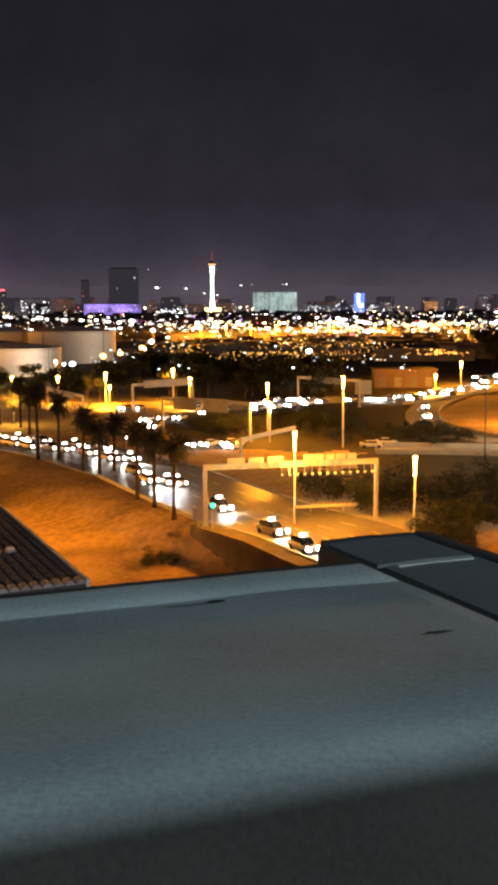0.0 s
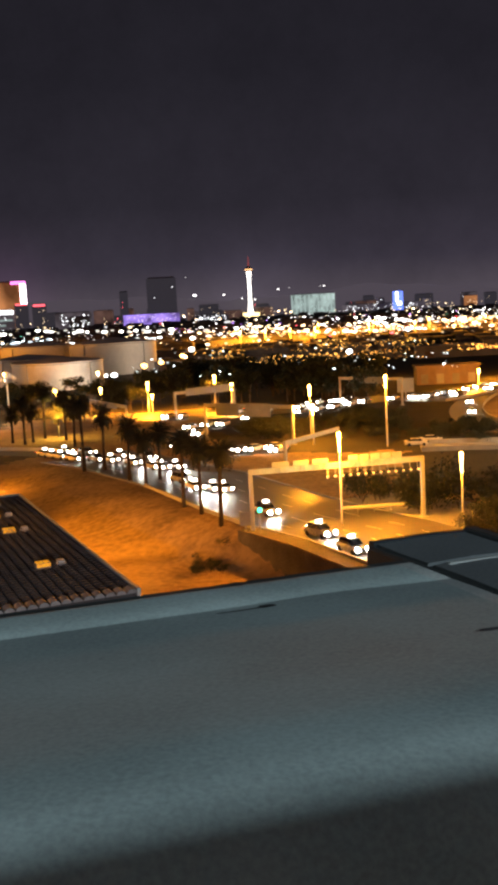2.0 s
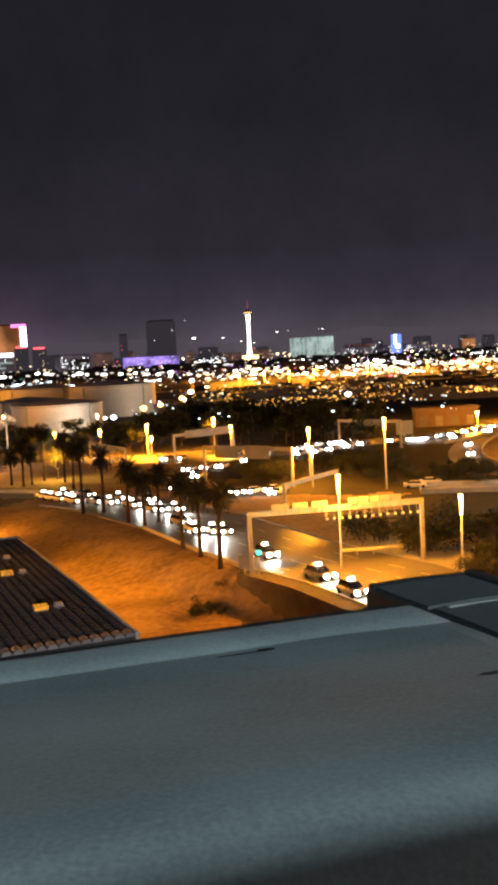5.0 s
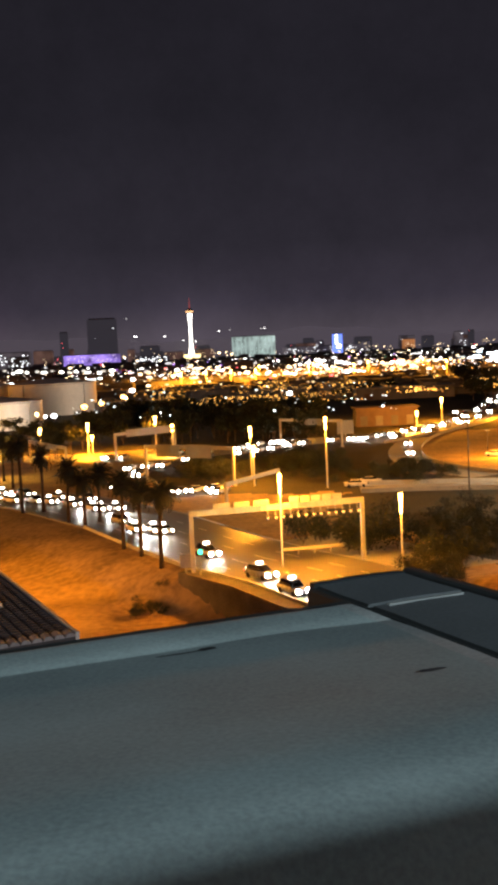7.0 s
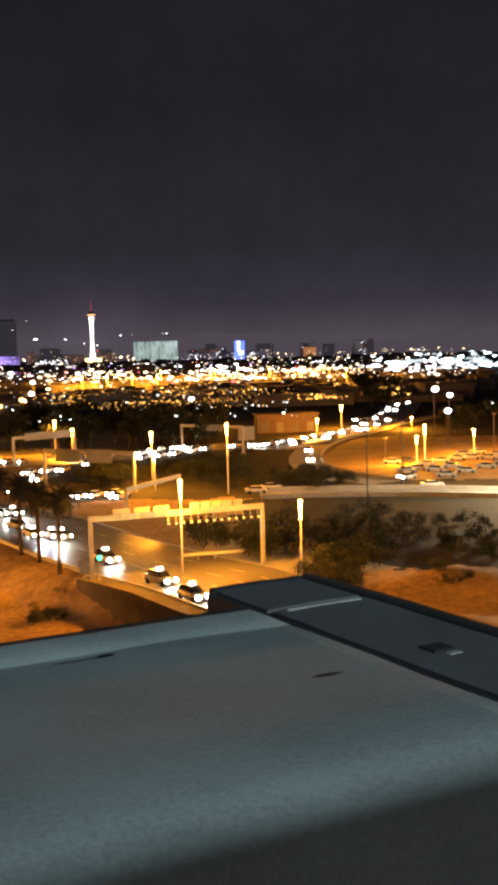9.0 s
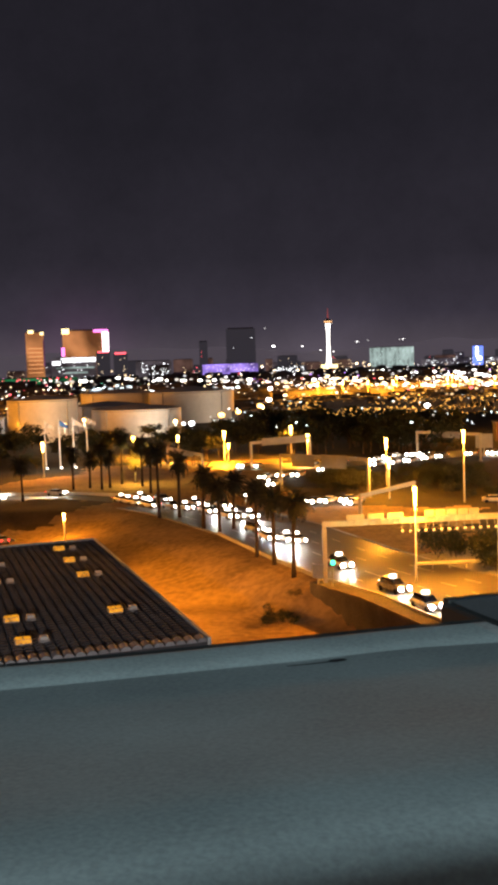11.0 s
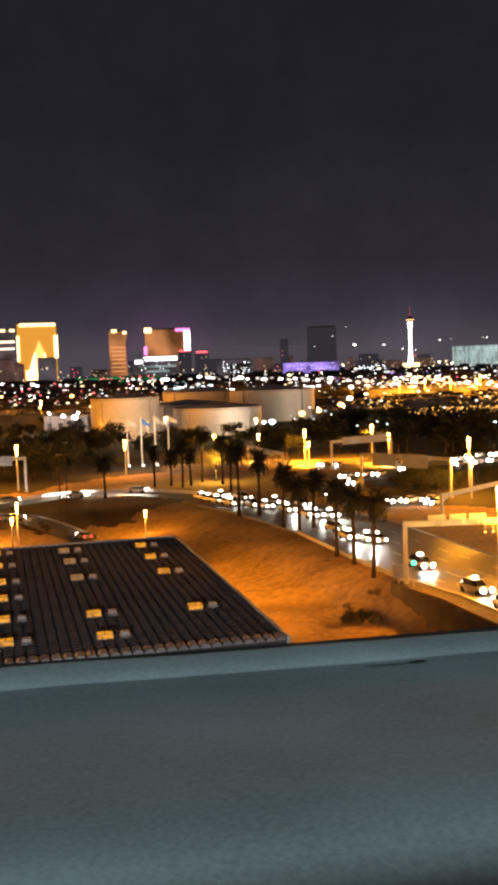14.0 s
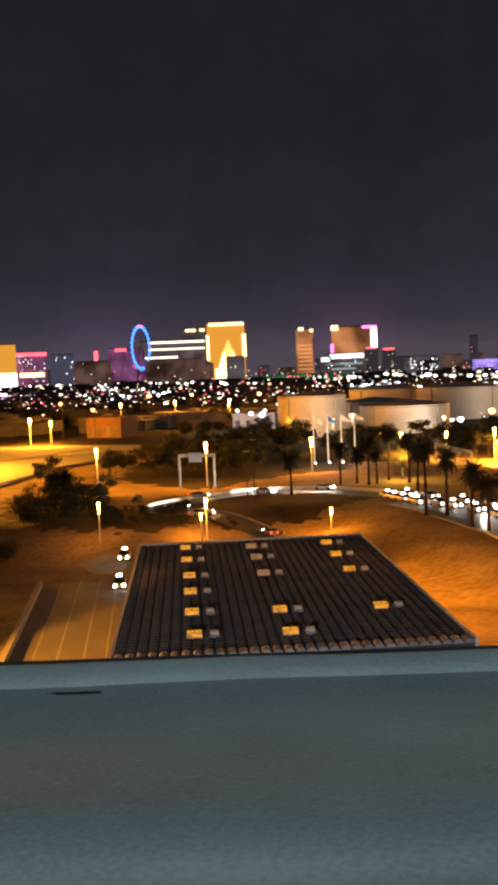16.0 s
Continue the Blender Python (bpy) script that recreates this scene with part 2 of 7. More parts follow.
def smooth(line, n=5):
    """A rounder line through the same points."""
    out = []
    for i in range(len(line) - 1):
        p0, p1, p2, p3 = (Vector(line[max(0, min(len(line) - 1, k))]) for k in (i - 1, i, i + 1, i + 2))
        for j in range(n):
            t = j / n
            q = 0.5 * (2 * p1 + (p2 - p0) * t + (2 * p0 - 5 * p1 + 4 * p2 - p3) * t * t + (3 * p1 - p0 - 3 * p2 + p3) * t ** 3)
            out.append((q.x, q.y))
    return out + [tuple(line[-1])]


def wall_along(bm, line, width, height, sink=0.3):
    a, b = offset(line, -width / 2), offset(line, width / 2)
    rings = []
    for p, q in zip(a, b):
        z = max(ground_z(*p), ground_z(*q))
        low = min(ground_z(*p), ground_z(*q), ground_z(*(Vector(p) * 1.5 - Vector(q) * 0.5))) - sink
        rings.append([bm.verts.new(v) for v in ((*p, low), (*p, z + height), (*q, z + height), (*q, low))])
    for r0, r1 in zip(rings, rings[1:]):
        for k in range(3):
            bm.faces.new((r0[k], r0[k + 1], r1[k + 1], r1[k]))
    bm.faces.new(rings[0])
    bm.faces.new(rings[-1][::-1])
    bmesh.ops.recalc_face_normals(bm, faces=bm.faces)


# ---------------------------------------------------------------- ground
KERB = [
    (33.8, 56.0), (5.5, 108.9), (-1.4, 121.8), (-8.3, 130.9), (-16.7, 145.5), (-28.4, 168.3),
    (-40.4, 185.7), (-45.8, 193.3), (-54.8, 202.3), (-65.0, 204.2), (-81.1, 203.2), (-86.4, 185.9),
    (-90.0, 170.9), (-106.0, 169.2), (-117.9, 167.9), (-267.0, 151.6),
]


def ground_z(x, y):
    """Level beyond the kerb line; on its near side the ground falls 4 m, past the retaining wall at once and elsewhere as a bank."""
    best, side, seg, part_way = 1e9, 1, 0, 0.0
    for i, ((ax, ay), (bx, by)) in enumerate(zip(KERB, KERB[1:])):
        dx, dy = bx - ax, by - ay
        k = max(0, min(1, ((x - ax) * dx + (y - ay) * dy) / (dx * dx + dy * dy)))
        d = math.hypot(x - ax - k * dx, y - ay - k * dy)
        if d < best:
            best, seg, part_way, side = d, i, k, (1 if dx * (y - ay) - dy * (x - ax) > 0 else -1)
    widths = (1, 1, 1, 6, 15, 22, 24)
    w0, w1 = widths[min(seg, 6)], widths[min(seg + 1, 6)]
    s = min(1, max(0, (best * side - (0.1, 0.1, 0.3, 0.6, 0.6)[min(seg, 4)]) / (w0 + (w1 - w0) * part_way)))
    return -4 * s * s * (3 - 2 * s)


def lumps(x, y):
    across, along_ = 0.86 * x + 0.5 * y, -0.5 * x + 0.86 * y
    return 0.25 * noise.noise(Vector((x * 0.06, y * 0.06, 0))) + 0.10 * noise.noise(Vector((x * 0.25, y * 0.25, 3))) + 0.34 * noise.noise(Vector((across * 0.30 + along_ * 0.05, along_ * 0.045, 6)))


SCRUB_PATCHES = [
    [
    (-100.4, 198.6), (-101.3, 211.0), (-93.2, 216.6), (-74.8, 218.6), (-58.8, 213.7), (-62.8, 201.3),
    (-65.9, 195.9), (-65.8, 191.7), (-73.6, 187.1), (-78.8, 177.0), (-86.5, 180.9),
],
    [
    (-150.6, 207.8), (-123.6, 207.5), (-110.4, 187.2), (-94.8, 190.4), (-83.6, 171.2), (-91.3, 164.5),
    (-113.8, 165.4), (-127.3, 173.3),
],
    [
    (-141.8, 244.4), (-156.0, 283.3), (-158.4, 333.8), (-124.7, 330.6), (-93.6, 307.5), (-81.6, 270.1),
    (-94.6, 258.7), (-101.1, 242.6), (-102.0, 223.6), (-118.8, 229.8),
],
]


def is_scrub(x, y):
    """Where dark scrubby soil covers the sand; its tone also stands for unlit ground."""
    j = 5 * noise.noise(Vector((x * 0.07, y * 0.07, 5)))
    x += 2.6 * noise.noise(Vector((x * 0.22, y * 0.22, 9))) + 1.6 * noise.noise(Vector((x * 0.8, y * 0.8, 2)))
    y += 4.0 * noise.noise(Vector((x * 0.22, y * 0.22, 19))) + 2.4 * noise.noise(Vector((x * 0.8, y * 0.8, 12)))
    d, a = math.hypot(x, y), math.degrees(math.atan2(x, y))
    for patch in SCRUB_PATCHES:
        inside = False
        for (ax, ay), (bx, by) in zip(patch, patch[1:] + patch[:1]):
            if (ay > y) != (by > y) and x < ax + (y - ay) * (bx - ax) / (by - ay):
                inside = not inside
        if inside:
            return 1 if patch is SCRUB_PATCHES[2] else 2
    if a < -26.5:
        return d > 372
    if a < -6 + 0.3 * j:
        return d > 306 + j
    if a > 8 and 222 < d < 330:
        return False
    if d > 200 + j:
        return True
    return a > 4.6 + 0.2 * j and 131 + j < d and not (x < 24 and y < 152)


def make_ground():
    bm = bmesh.new()
    xs = [-5200, -3600, -2200, -1200, -700, -450, -320] + [-260 + 1.6 * i for i in range(263)] + [200, 300, 450, 700, 1200, 2200, 3600, 5200]
    ys = [-5200, -2500, -1000, -400, -150, -40, 0, 20] + [30 + 1.6 * i for i in range(269)] + [520, 700, 1000, 1500, 2300, 3300, 4200, 5200]
    rows = []
    for y in ys:
        row = []
        for x in xs:
            z = ground_z(x, y)
            if z < -0.05 and z > -3.9:
                z += lumps(x, y) * min(1, -z)
            for hx, hy, hh, hr in ((28, 116, 1.0, 5), (35, 118, 1.6, 5), (41, 113, 1.4, 6)):
                z += hh * math.exp(-((x - hx) ** 2 + (y - hy) ** 2) / hr ** 2) * (1 + 0.5 * lumps(x * 3, y * 3))
            row.append(bm.verts.new((x, y, z)))
        rows.append(row)
    for r0, r1 in zip(rows, rows[1:]):
        for k in range(len(xs) - 1):
            f_ = bm.faces.new((r0[k], r0[k + 1], r1[k + 1], r1[k]))
            c = f_.calc_center_median()
            f_.material_index = int(is_scrub(c.x, c.y)) if c.y > 60 else 0
    ob = part("ground", bm, [M_SAND, M_SCRUB, M_SOIL], smooth=True)
    tagged(ob, "bare sandy desert ground under orange street light", "ground", kind="structure")


make_ground()


def road(name, left, right, label, z=0.03, mat=None):
    bm = bmesh.new()
    ribbon(bm, left, right, z)
    return tagged(part(name, bm, mat or M_ASPHALT), label, "road", kind="structure")


def kerb(line, label="pale concrete kerb along the road", width=0.35, height=0.16, name="kerb", mat=None):
    bm = bmesh.new()
    wall_along(bm, line, width, height)
    return tagged(part(name, bm, mat or M_CONCRETE), label, "kerb", kind="structure")


def dashes(line, step=9.0, length=3.0, width=0.16, solid=False, mat=None):
    """Painted line along a road, as one thin sheet just above it."""
    bm = bmesh.new()
    for (ax, ay), (bx, by) in zip(line, line[1:]):
        d = Vector((bx - ax, by - ay))
        ln = d.length
        d.normalize()
        q = Vector((-d.y, d.x)) * width / 2
        s = 0.0
        while s < ln:
            e = ln if solid else min(ln, s + length)
            p0, p1 = Vector((ax, ay)) + d * s, Vector((ax, ay)) + d * e
            vs = []
            for p in (p0 - q, p1 - q, p1 + q, p0 + q):
                vs.append(bm.verts.new((p.x, p.y, ground_z(p.x, p.y) + 0.045)))
            f_ = bm.faces.new(vs)
            if solid:
                break
            s += step
    bmesh.ops.recalc_face_normals(bm, faces=bm.faces)
    return tagged(part("lane_marking", bm, mat or M_LINE), "worn white lane marking painted on asphalt", "road marking", kind="structure")


MAIN_NEAR = KERB[0:9]
MAIN_FAR = offset(MAIN_NEAR, 19)
road("road", offset(MAIN_NEAR, 0.4), MAIN_FAR, "wide asphalt road shining under headlights")
kerb(MAIN_NEAR[0:6], height=0.5, label="low concrete barrier along the road edge", name="kerb_barrier")
kerb(MAIN_NEAR[5:], height=0.14)
kerb(offset(MAIN_NEAR[0:4], -1.35), width=2.4, height=0.3, name="retaining_wall", label="grey concrete retaining wall below the road", mat=M_DARKCONC)
kerb(MAIN_FAR)
for k_ in (3.8, 7.4, 11.0, 14.6):
    dashes(offset(MAIN_NEAR, k_))
dashes(offset(MAIN_NEAR, 0.8), solid=True)
# paved gore under the sign gantry
GORE = [(5, 150), (14, 138), (24, 122), (40, 95)]
bm = bmesh.new()
ribbon(bm, offset(GORE, -9), offset(GORE, 3), 0.02)
tagged(part("pavement", bm, M_CONCRETE), "pale paved verge beside the road under a gantry", "pavement", kind="structure")
ROAD_TWO = [
    (-72.4, 293.2), (-52.3, 289.1), (-35.5, 281.7), (-18.6, 283.3), (-3.1, 293.8), (11.9, 304.1),
    (26.0, 312.2),
]
ROAD_TWO = smooth(ROAD_TWO)
road("road", offset(ROAD_TWO, -9), offset(ROAD_TWO, 9), "asphalt road behind the row of palms")
ROAD_THREE = [
    (30.6, 295.7), (42.2, 309.5), (55.6, 326.8), (72.2, 353.6), (90.1, 396.9), (120.8, 494.2), (158.6, 626.5),
]
ROAD_THREE = smooth(ROAD_THREE)
road("road", offset(ROAD_THREE, -8), offset(ROAD_THREE, 8), "approach road crowded with headlights")
kerb(offset(ROAD_THREE, 8.5), height=0.8, name="barrier", label="concrete barrier beside the approach road")
RAMP = [
    (118.7, 417.5), (96.5, 386.1), (79.8, 360.8), (64.9, 336.5), (50.6, 307.6),
    (41.7, 280.4), (37.5, 254.9), (37.9, 235.6), (42.3, 220.7), (47.6, 210.7),
]
RAMP = smooth(RAMP)
road("road", offset(RAMP, -4), offset(RAMP, 4), "curving pale ramp between sandy banks", 0.05, M_CONCRETE)
kerb(offset(RAMP, -4.4), height=0.8, name="barrier", label="curved concrete barrier of the ramp")
FLY = [
    (20.4, 199.6), (33.5, 198.5), (48.5, 195.1), (66.4, 187.4),
]
FLY = smooth(FLY)
road("road", offset(FLY, -4.5), offset(FLY, 4.5), "pale service road behind concrete barriers", 0.04, M_CONCRETE)
kerb(offset(FLY, -5), height=0.9, name="barrier", label="long pale concrete road barrier", width=0.5)
kerb(offset(FLY, 5), height=0.9, name="barrier", label="long pale concrete road barrier", width=0.5)
LOOP = [
    (-55.4, 213.9), (-70.3, 221.1), (-87.8, 220.4), (-96.0, 206.9),
    (-99.9, 194.8), (-96.1, 188.3), (-85.7, 184.5), (-70.5, 178.9),
]
LOOP = smooth(LOOP)
road("road", offset(LOOP, -3.5), offset(LOOP, 3.5), "tight loop road round a dark island", 0.05)
kerb(offset(LOOP[:26], 3.9), height=0.7, name="barrier", label="curved white barrier lit by headlights", mat=M_LINE)
kerb(offset(LOOP[25:], -3.9), height=0.3)
# lanes of the toll yard below
YARD_A = [(-64.1 + 0.474 * 34, 101.2 - 0.88 * 34), (-64.1, 101.2), (-64.1 - 0.474 * 21, 101.2 + 0.88 * 21), (-64.1 - 0.474 * 42, 101.2 + 0.88 * 42)]
road("road", offset(YARD_A, -8.2), offset(YARD_A, 9), "toll yard lanes of worn asphalt", 0.04, M_LANE)
for line in [[    (-68.4, 97.6), (-89.9, 137.9),], [    (-65.6, 98.3), (-87.0, 138.4),], [    (-62.5, 99.0), (-83.9, 139.0),], [    (-60.0, 99.7), (-81.1, 139.6),]]:
    dashes(line, solid=True, width=0.2, mat=M_CONCRETE)
kerb(offset(YARD_A, -8.6), height=0.9, width=0.7, name="barrier", label="concrete barrier at the yard's edge")
FIELD_LOW = [
    (-161.9, 186.9), (-166.9, 228.0), (-177.5, 271.8), (-174.7, 321.8),
]
FIELD_TOP = [
    (-299.2, 347.5), (-264.7, 363.3), (-240.3, 368.8), (-200.3, 369.3),
]
bm = bmesh.new()
ribbon(bm, FIELD_LOW, FIELD_TOP, 0.04)
tagged(part("road", bm, M_CONCRETE), "wide pale highway glowing under amber lamps", "road", kind="structure")
kerb([((p[0] + q[0]) / 2, (p[1] + q[1]) / 2) for p, q in zip(FIELD_LOW, FIELD_TOP)], height=0.8, name="barrier", label="median barrier of the highway")
kerb(FIELD_LOW, height=0.8, name="barrier", label="edge barrier of the highway")
LOT_LOW = [
    (-330.5, 559.4), (-291.3, 552.6), (-254.6, 546.2), (-224.2, 541.6),
]
LOT_TOP = [
    (-426.2, 740.4), (-417.6, 793.5), (-366.0, 786.6), (-303.8, 735.1),
]
bm = bmesh.new()
ribbon(bm, LOT_LOW, LOT_TOP, 0.04)
tagged(part("parking_lot", bm, M_CONCRETE), "pale parking lot under amber lamps", "parking lot", kind="structure")
PAD_LOW = [
    (-88.2, 144.1), (-85.8, 144.6), (-83.4, 145.0),
]
PAD_TOP = [
    (-94.3, 149.8), (-92.1, 154.5), (-87.4, 155.6),
]
bm = bmesh.new()
ribbon(bm, PAD_LOW, PAD_TOP, 0.06)
tagged(part("pavement", bm, M_CONCRETE), "pale concrete pad at the end of the lanes", "pavement", kind="structure")


def polar(az_, dist, z=0.0):
    return (dist * math.sin(radians(az_)), dist * math.cos(radians(az_)), z)


# ---------------------------------------------------------------- parking structure in the foreground
S_ = 0.889
EU, EV = Vector((0.934, 0.357, 0)), Vector((-0.357, 0.934, 0))
TOP = 28.0 - 0.40


def uv(u, v, z):
    """A point of the parapet: u along it, v outward, z above its top."""
    p = EU * (u * S_) + EV * (v * S_)
    return Vector((p.x, p.y, TOP + z))


LEAN_ = 0.09


def joint(v):
    """Where the joint between coping and corner lies, at the corner's level, v outward."""
    return 0.890 + LEAN_ * (1.745 - v)


def drop(z):
    """How much further out a point has to lie when it is z lower, to keep its line of sight."""
    return (0.40 - max(z, -0.07)) / 0.40


def sweep(bm, profile, u0, u1, n=40, wobble=0.0, skew=False):
    rings = []
    for i in range(n + 1):
        if skew:
            # the end follows the slanting joint; its last strip is a separate bevel
            ends = [joint(v * 1.13 / drop(z)) * drop(z) / 1.13 for v, z in profile]
            uz = [u0 + (e - 0.030 - u0) * i / (n - 1) if i < n else e for e in ends]
        else:
            uz = [u0 + (u1 - u0) * i / n] * len(profile)
        rings.append([bm.verts.new(uv(u, v + (wobble * 4.5 * noise.noise(Vector((u * 2.2, 0.3, 4.4))) if 1.62 < v < 1.70 else 0) + wobble * noise.noise(Vector((u * 3.1, v * 5, 1.7))), z + wobble * 0.4 * noise.noise(Vector((u * 4.3, v * 7, 8.1))))) for u, (v, z) in zip(uz, profile)])
    for r0, r1 in zip(rings, rings[1:]):
        for k in range(len(profile) - 1):
            bm.faces.new((r0[k], r0[k + 1], r1[k + 1], r1[k])).material_index = 2 if skew and r1 is rings[-1] else 0
    bm.faces.new(rings[0])
    if not skew:
        bm.faces.new(rings[-1][::-1])
    bmesh.ops.recalc_face_normals(bm, faces=bm.faces)


parapet = thing("parapet", Matrix(), "weathered grey concrete parapet coping of a parking deck", "parapet", kind="structure")
prof = [(0.80, -0.60), (0.815, -0.12), (0.835, -0.055), (0.865, -0.022), (0.905, -0.006), (0.955, -0.001), (1.00, 0.0)]
prof += [(1.05 * drop(-0.002), -0.002), (1.12 * drop(-0.010), -0.010), (1.14 * drop(-0.0125), -0.0125), (1.25 * drop(-0.026), -0.026), (1.42 * drop(-0.047), -0.047), (1.472 * drop(-0.0535), -0.0535), (1.479 * drop(-0.0543), -0.0543)]
prof += [(1.484 * drop(-0.054), -0.054), (1.491 * drop(-0.0525), -0.0525), (1.55 * drop(-0.0475), -0.0475), (1.596 * drop(-0.044), -0.044), (1.604 * drop(-0.045), -0.045), (1.607 * drop(-0.06), -0.06), (1.607 * drop(-0.06), -0.6)]
bm = bmesh.new()
sweep(bm, prof, -5.5, 0.768, 110, 0.006, True)
# inner face gets the dark material: its shade is put into the colour
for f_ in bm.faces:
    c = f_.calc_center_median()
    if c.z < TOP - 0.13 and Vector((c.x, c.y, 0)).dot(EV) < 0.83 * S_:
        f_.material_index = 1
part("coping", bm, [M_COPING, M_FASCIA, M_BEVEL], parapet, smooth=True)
bm = bmesh.new()
sweep(bm, [(1.797, -0.048), (1.818, -0.048), (1.826, -0.054), (1.826, -0.2), (1.797, -0.2)], -5.5, 0.775 * 1.13, 30, 0.003)
part("drip_edge", bm, M_TYRE, parapet, "dark metal drip edge")
# chipped spots on the inner side of the raised lip
rnd = random.Random(5)
for u, v, lu, lv in ((0.470, 1.468, 0.016, 0.007), (0.435, 1.464, 0.05, 0.003), (-0.30, 1.446, 0.045, 0.007), (0.713, 1.217, 0.026, 0.007)):
    bm = bmesh.new()
    ring = []
    for i in range(14):
        a = i * 2 * math.pi / 14
        r = 0.7 + 0.5 * rnd.random()
        zz = -0.052 + 0.004 if v > 1.4 else -0.0185
        ring.append(bm.verts.new(uv(*(Vector((u, v)) + Vector((lu * r * math.cos(a), lv * r * math.sin(a)))) * drop(zz), zz)))
    bm.faces.new(ring)
    part("dark_stain", bm, M_FASCIA if lv < 0.0045 or v < 1.4 else M_TYRE, parapet, "dark chipped stain")

corner = thing("corner_parapet", Matrix(), "dark membrane-covered corner parapet beside the coping", "parapet", kind="structure")
TOP_Z = -0.052


def cap_strip(name, mat, v0, v1, cross, label="", side=None):
    """A strip of the corner's cover: cross gives (distance from the joint, height) points, carried from v0 to v1 along the joint."""
    bm = bmesh.new()
    rows = []
    for j in range(41):
        v = v0 + (v1 - v0) * j / 40
        wob = 0.0022 * noise.noise(Vector((v * 5, cross[0][0], 2)))
        rows.append([bm.verts.new(uv(joint(v) + du, v, TOP_Z + dz + wob)) for du, dz in cross])
    for r0, r1 in zip(rows, rows[1:]):
        for k in range(len(cross) - 1):
            bm.faces.new((r0[k], r0[k + 1], r1[k + 1], r1[k])).material_index = int(side is not None and k < 2)
    bm.faces.new(rows[0])
    bm.faces.new(rows[-1][::-1])
    bmesh.ops.recalc_face_normals(bm, faces=bm.faces)
    return part(name, bm, mat if side is None else [mat, side], corner, label)


# black sheet sides and joint strips put the gap's shade into colour
SHEET = ((0.016, -0.5), (0.016, -0.010), (0.024, 0), (0.12, 0.003), (0.235, 0.002), (0.235, -0.5))
cap_strip("cap_sheet", M_BITUMEN, 1.786, 1.985, SHEET, side=M_TYRE)
cap_strip("cap_sheet", M_BITUMEN, -2.2, 1.768, SHEET, side=M_TYRE)
cap_strip("joint_gasket", M_TYRE, -2.2, 1.99, ((0.001, -0.4), (0.001, -0.006), (0.006, -0.001), (0.012, -0.001), (0.0145, -0.008), (0.0145, -0.4)), "black strip for the joint's shade")
cap_strip("edge_trim", M_TYRE, -2.2, 2.0, ((0.238, -0.5), (0.238, 0.006), (0.243, 0.010), (0.268, 0.008), (0.272, -0.02), (0.272, -0.5)), "dark raised metal edge trim")
cap_strip("back_trim", M_TYRE, 1.988, 2.006, ((0.016, -0.5), (0.016, 0.004), (0.12, 0.006), (0.236, 0.005), (0.236, -0.5)), "dark back edge trim")
cap_strip("seam_shadow_gap", M_TYRE, 1.770, 1.784, ((0.02, -0.3), (0.02, -0.006), (0.234, -0.006), (0.234, -0.3)), "dark strip for the seam's shadow")
cap_strip("seam", M_ROOFEND, 1.750, 1.762, ((0.046, -0.01), (0.048, 0.0045), (0.215, 0.0055), (0.217, -0.01)), "pale lapped seam")
cap_strip("vent_plate", M_TYRE, 1.372, 1.408, ((0.082, -0.01), (0.084, 0.007), (0.124, 0.007), (0.126, -0.01)), "small dark vent plate")
cap_strip("vent_lip", M_ROOFEND, 1.352, 1.364, ((0.098, -0.01), (0.100, 0.005), (0.124, 0.005), (0.126, -0.01)), "pale lip")
cap_strip("corner_wall", M_CONCRETE, -2.2, 1.98, ((0.02, -30.0), (0.02, -0.52), (0.23, -0.52), (0.23, -30.0)), "concrete wall under the corner")
bm = bmesh.new()
sweep(bm, [(-3.0, -0.2), (1.70, -0.2), (1.70, -0.3), (-3.0, -0.3)], 0.70, 0.92, 4)
part("joint_filler", bm, M_TYRE, corner)

# the deck behind the parapet and the building below it
garage = thing("parking_garage", Matrix(), "concrete parking garage below the parapet", "building", kind="structure")


def uv_box(bm, u0, u1, v0, v1, z0, z1):
    vs = [bm.verts.new(uv(u, v, 0)) for u, v in ((u0, v0), (u1, v0), (u1, v1), (u0, v1))]
    lo = [bm.verts.new((v.co.x, v.co.y, z0)) for v in vs]
    for v in vs:
        v.co.z = z1
    bm.faces.new(vs)
    bm.faces.new(lo[::-1])
    for k in range(4):
        bm.faces.new((lo[k], lo[(k + 1) % 4], vs[(k + 1) % 4], vs[k]))
    bmesh.ops.recalc_face_normals(bm, faces=bm.faces)


bm = bmesh.new()
uv_box(bm, -60, 1.15, -70, 1.70, -4.5, TOP - 1.25)
part("deck_block", bm, M_CONCRETE, garage)
bm = bmesh.new()
uv_box(bm, -60, -5.52, 0.80, 1.70, TOP - 1.24, TOP - 0.02)
part("parapet_run", bm, M_CONCRETE, garage)
bm = bmesh.new()
uv_box(bm, -5.5, 1.0, 0.98, 1.70, TOP - 1.24, TOP - 0.3)
part("parapet_wall", bm, M_CONCRETE, garage)
# added unseen wall behind the viewer, to shade the coping's inner side
bm = bmesh.new()
uv_box(bm, -60, 1.1, -2.5, -2.2, TOP - 1.24, TOP + 1.015)
part("deck_wall", bm, M_CONCRETE, garage)
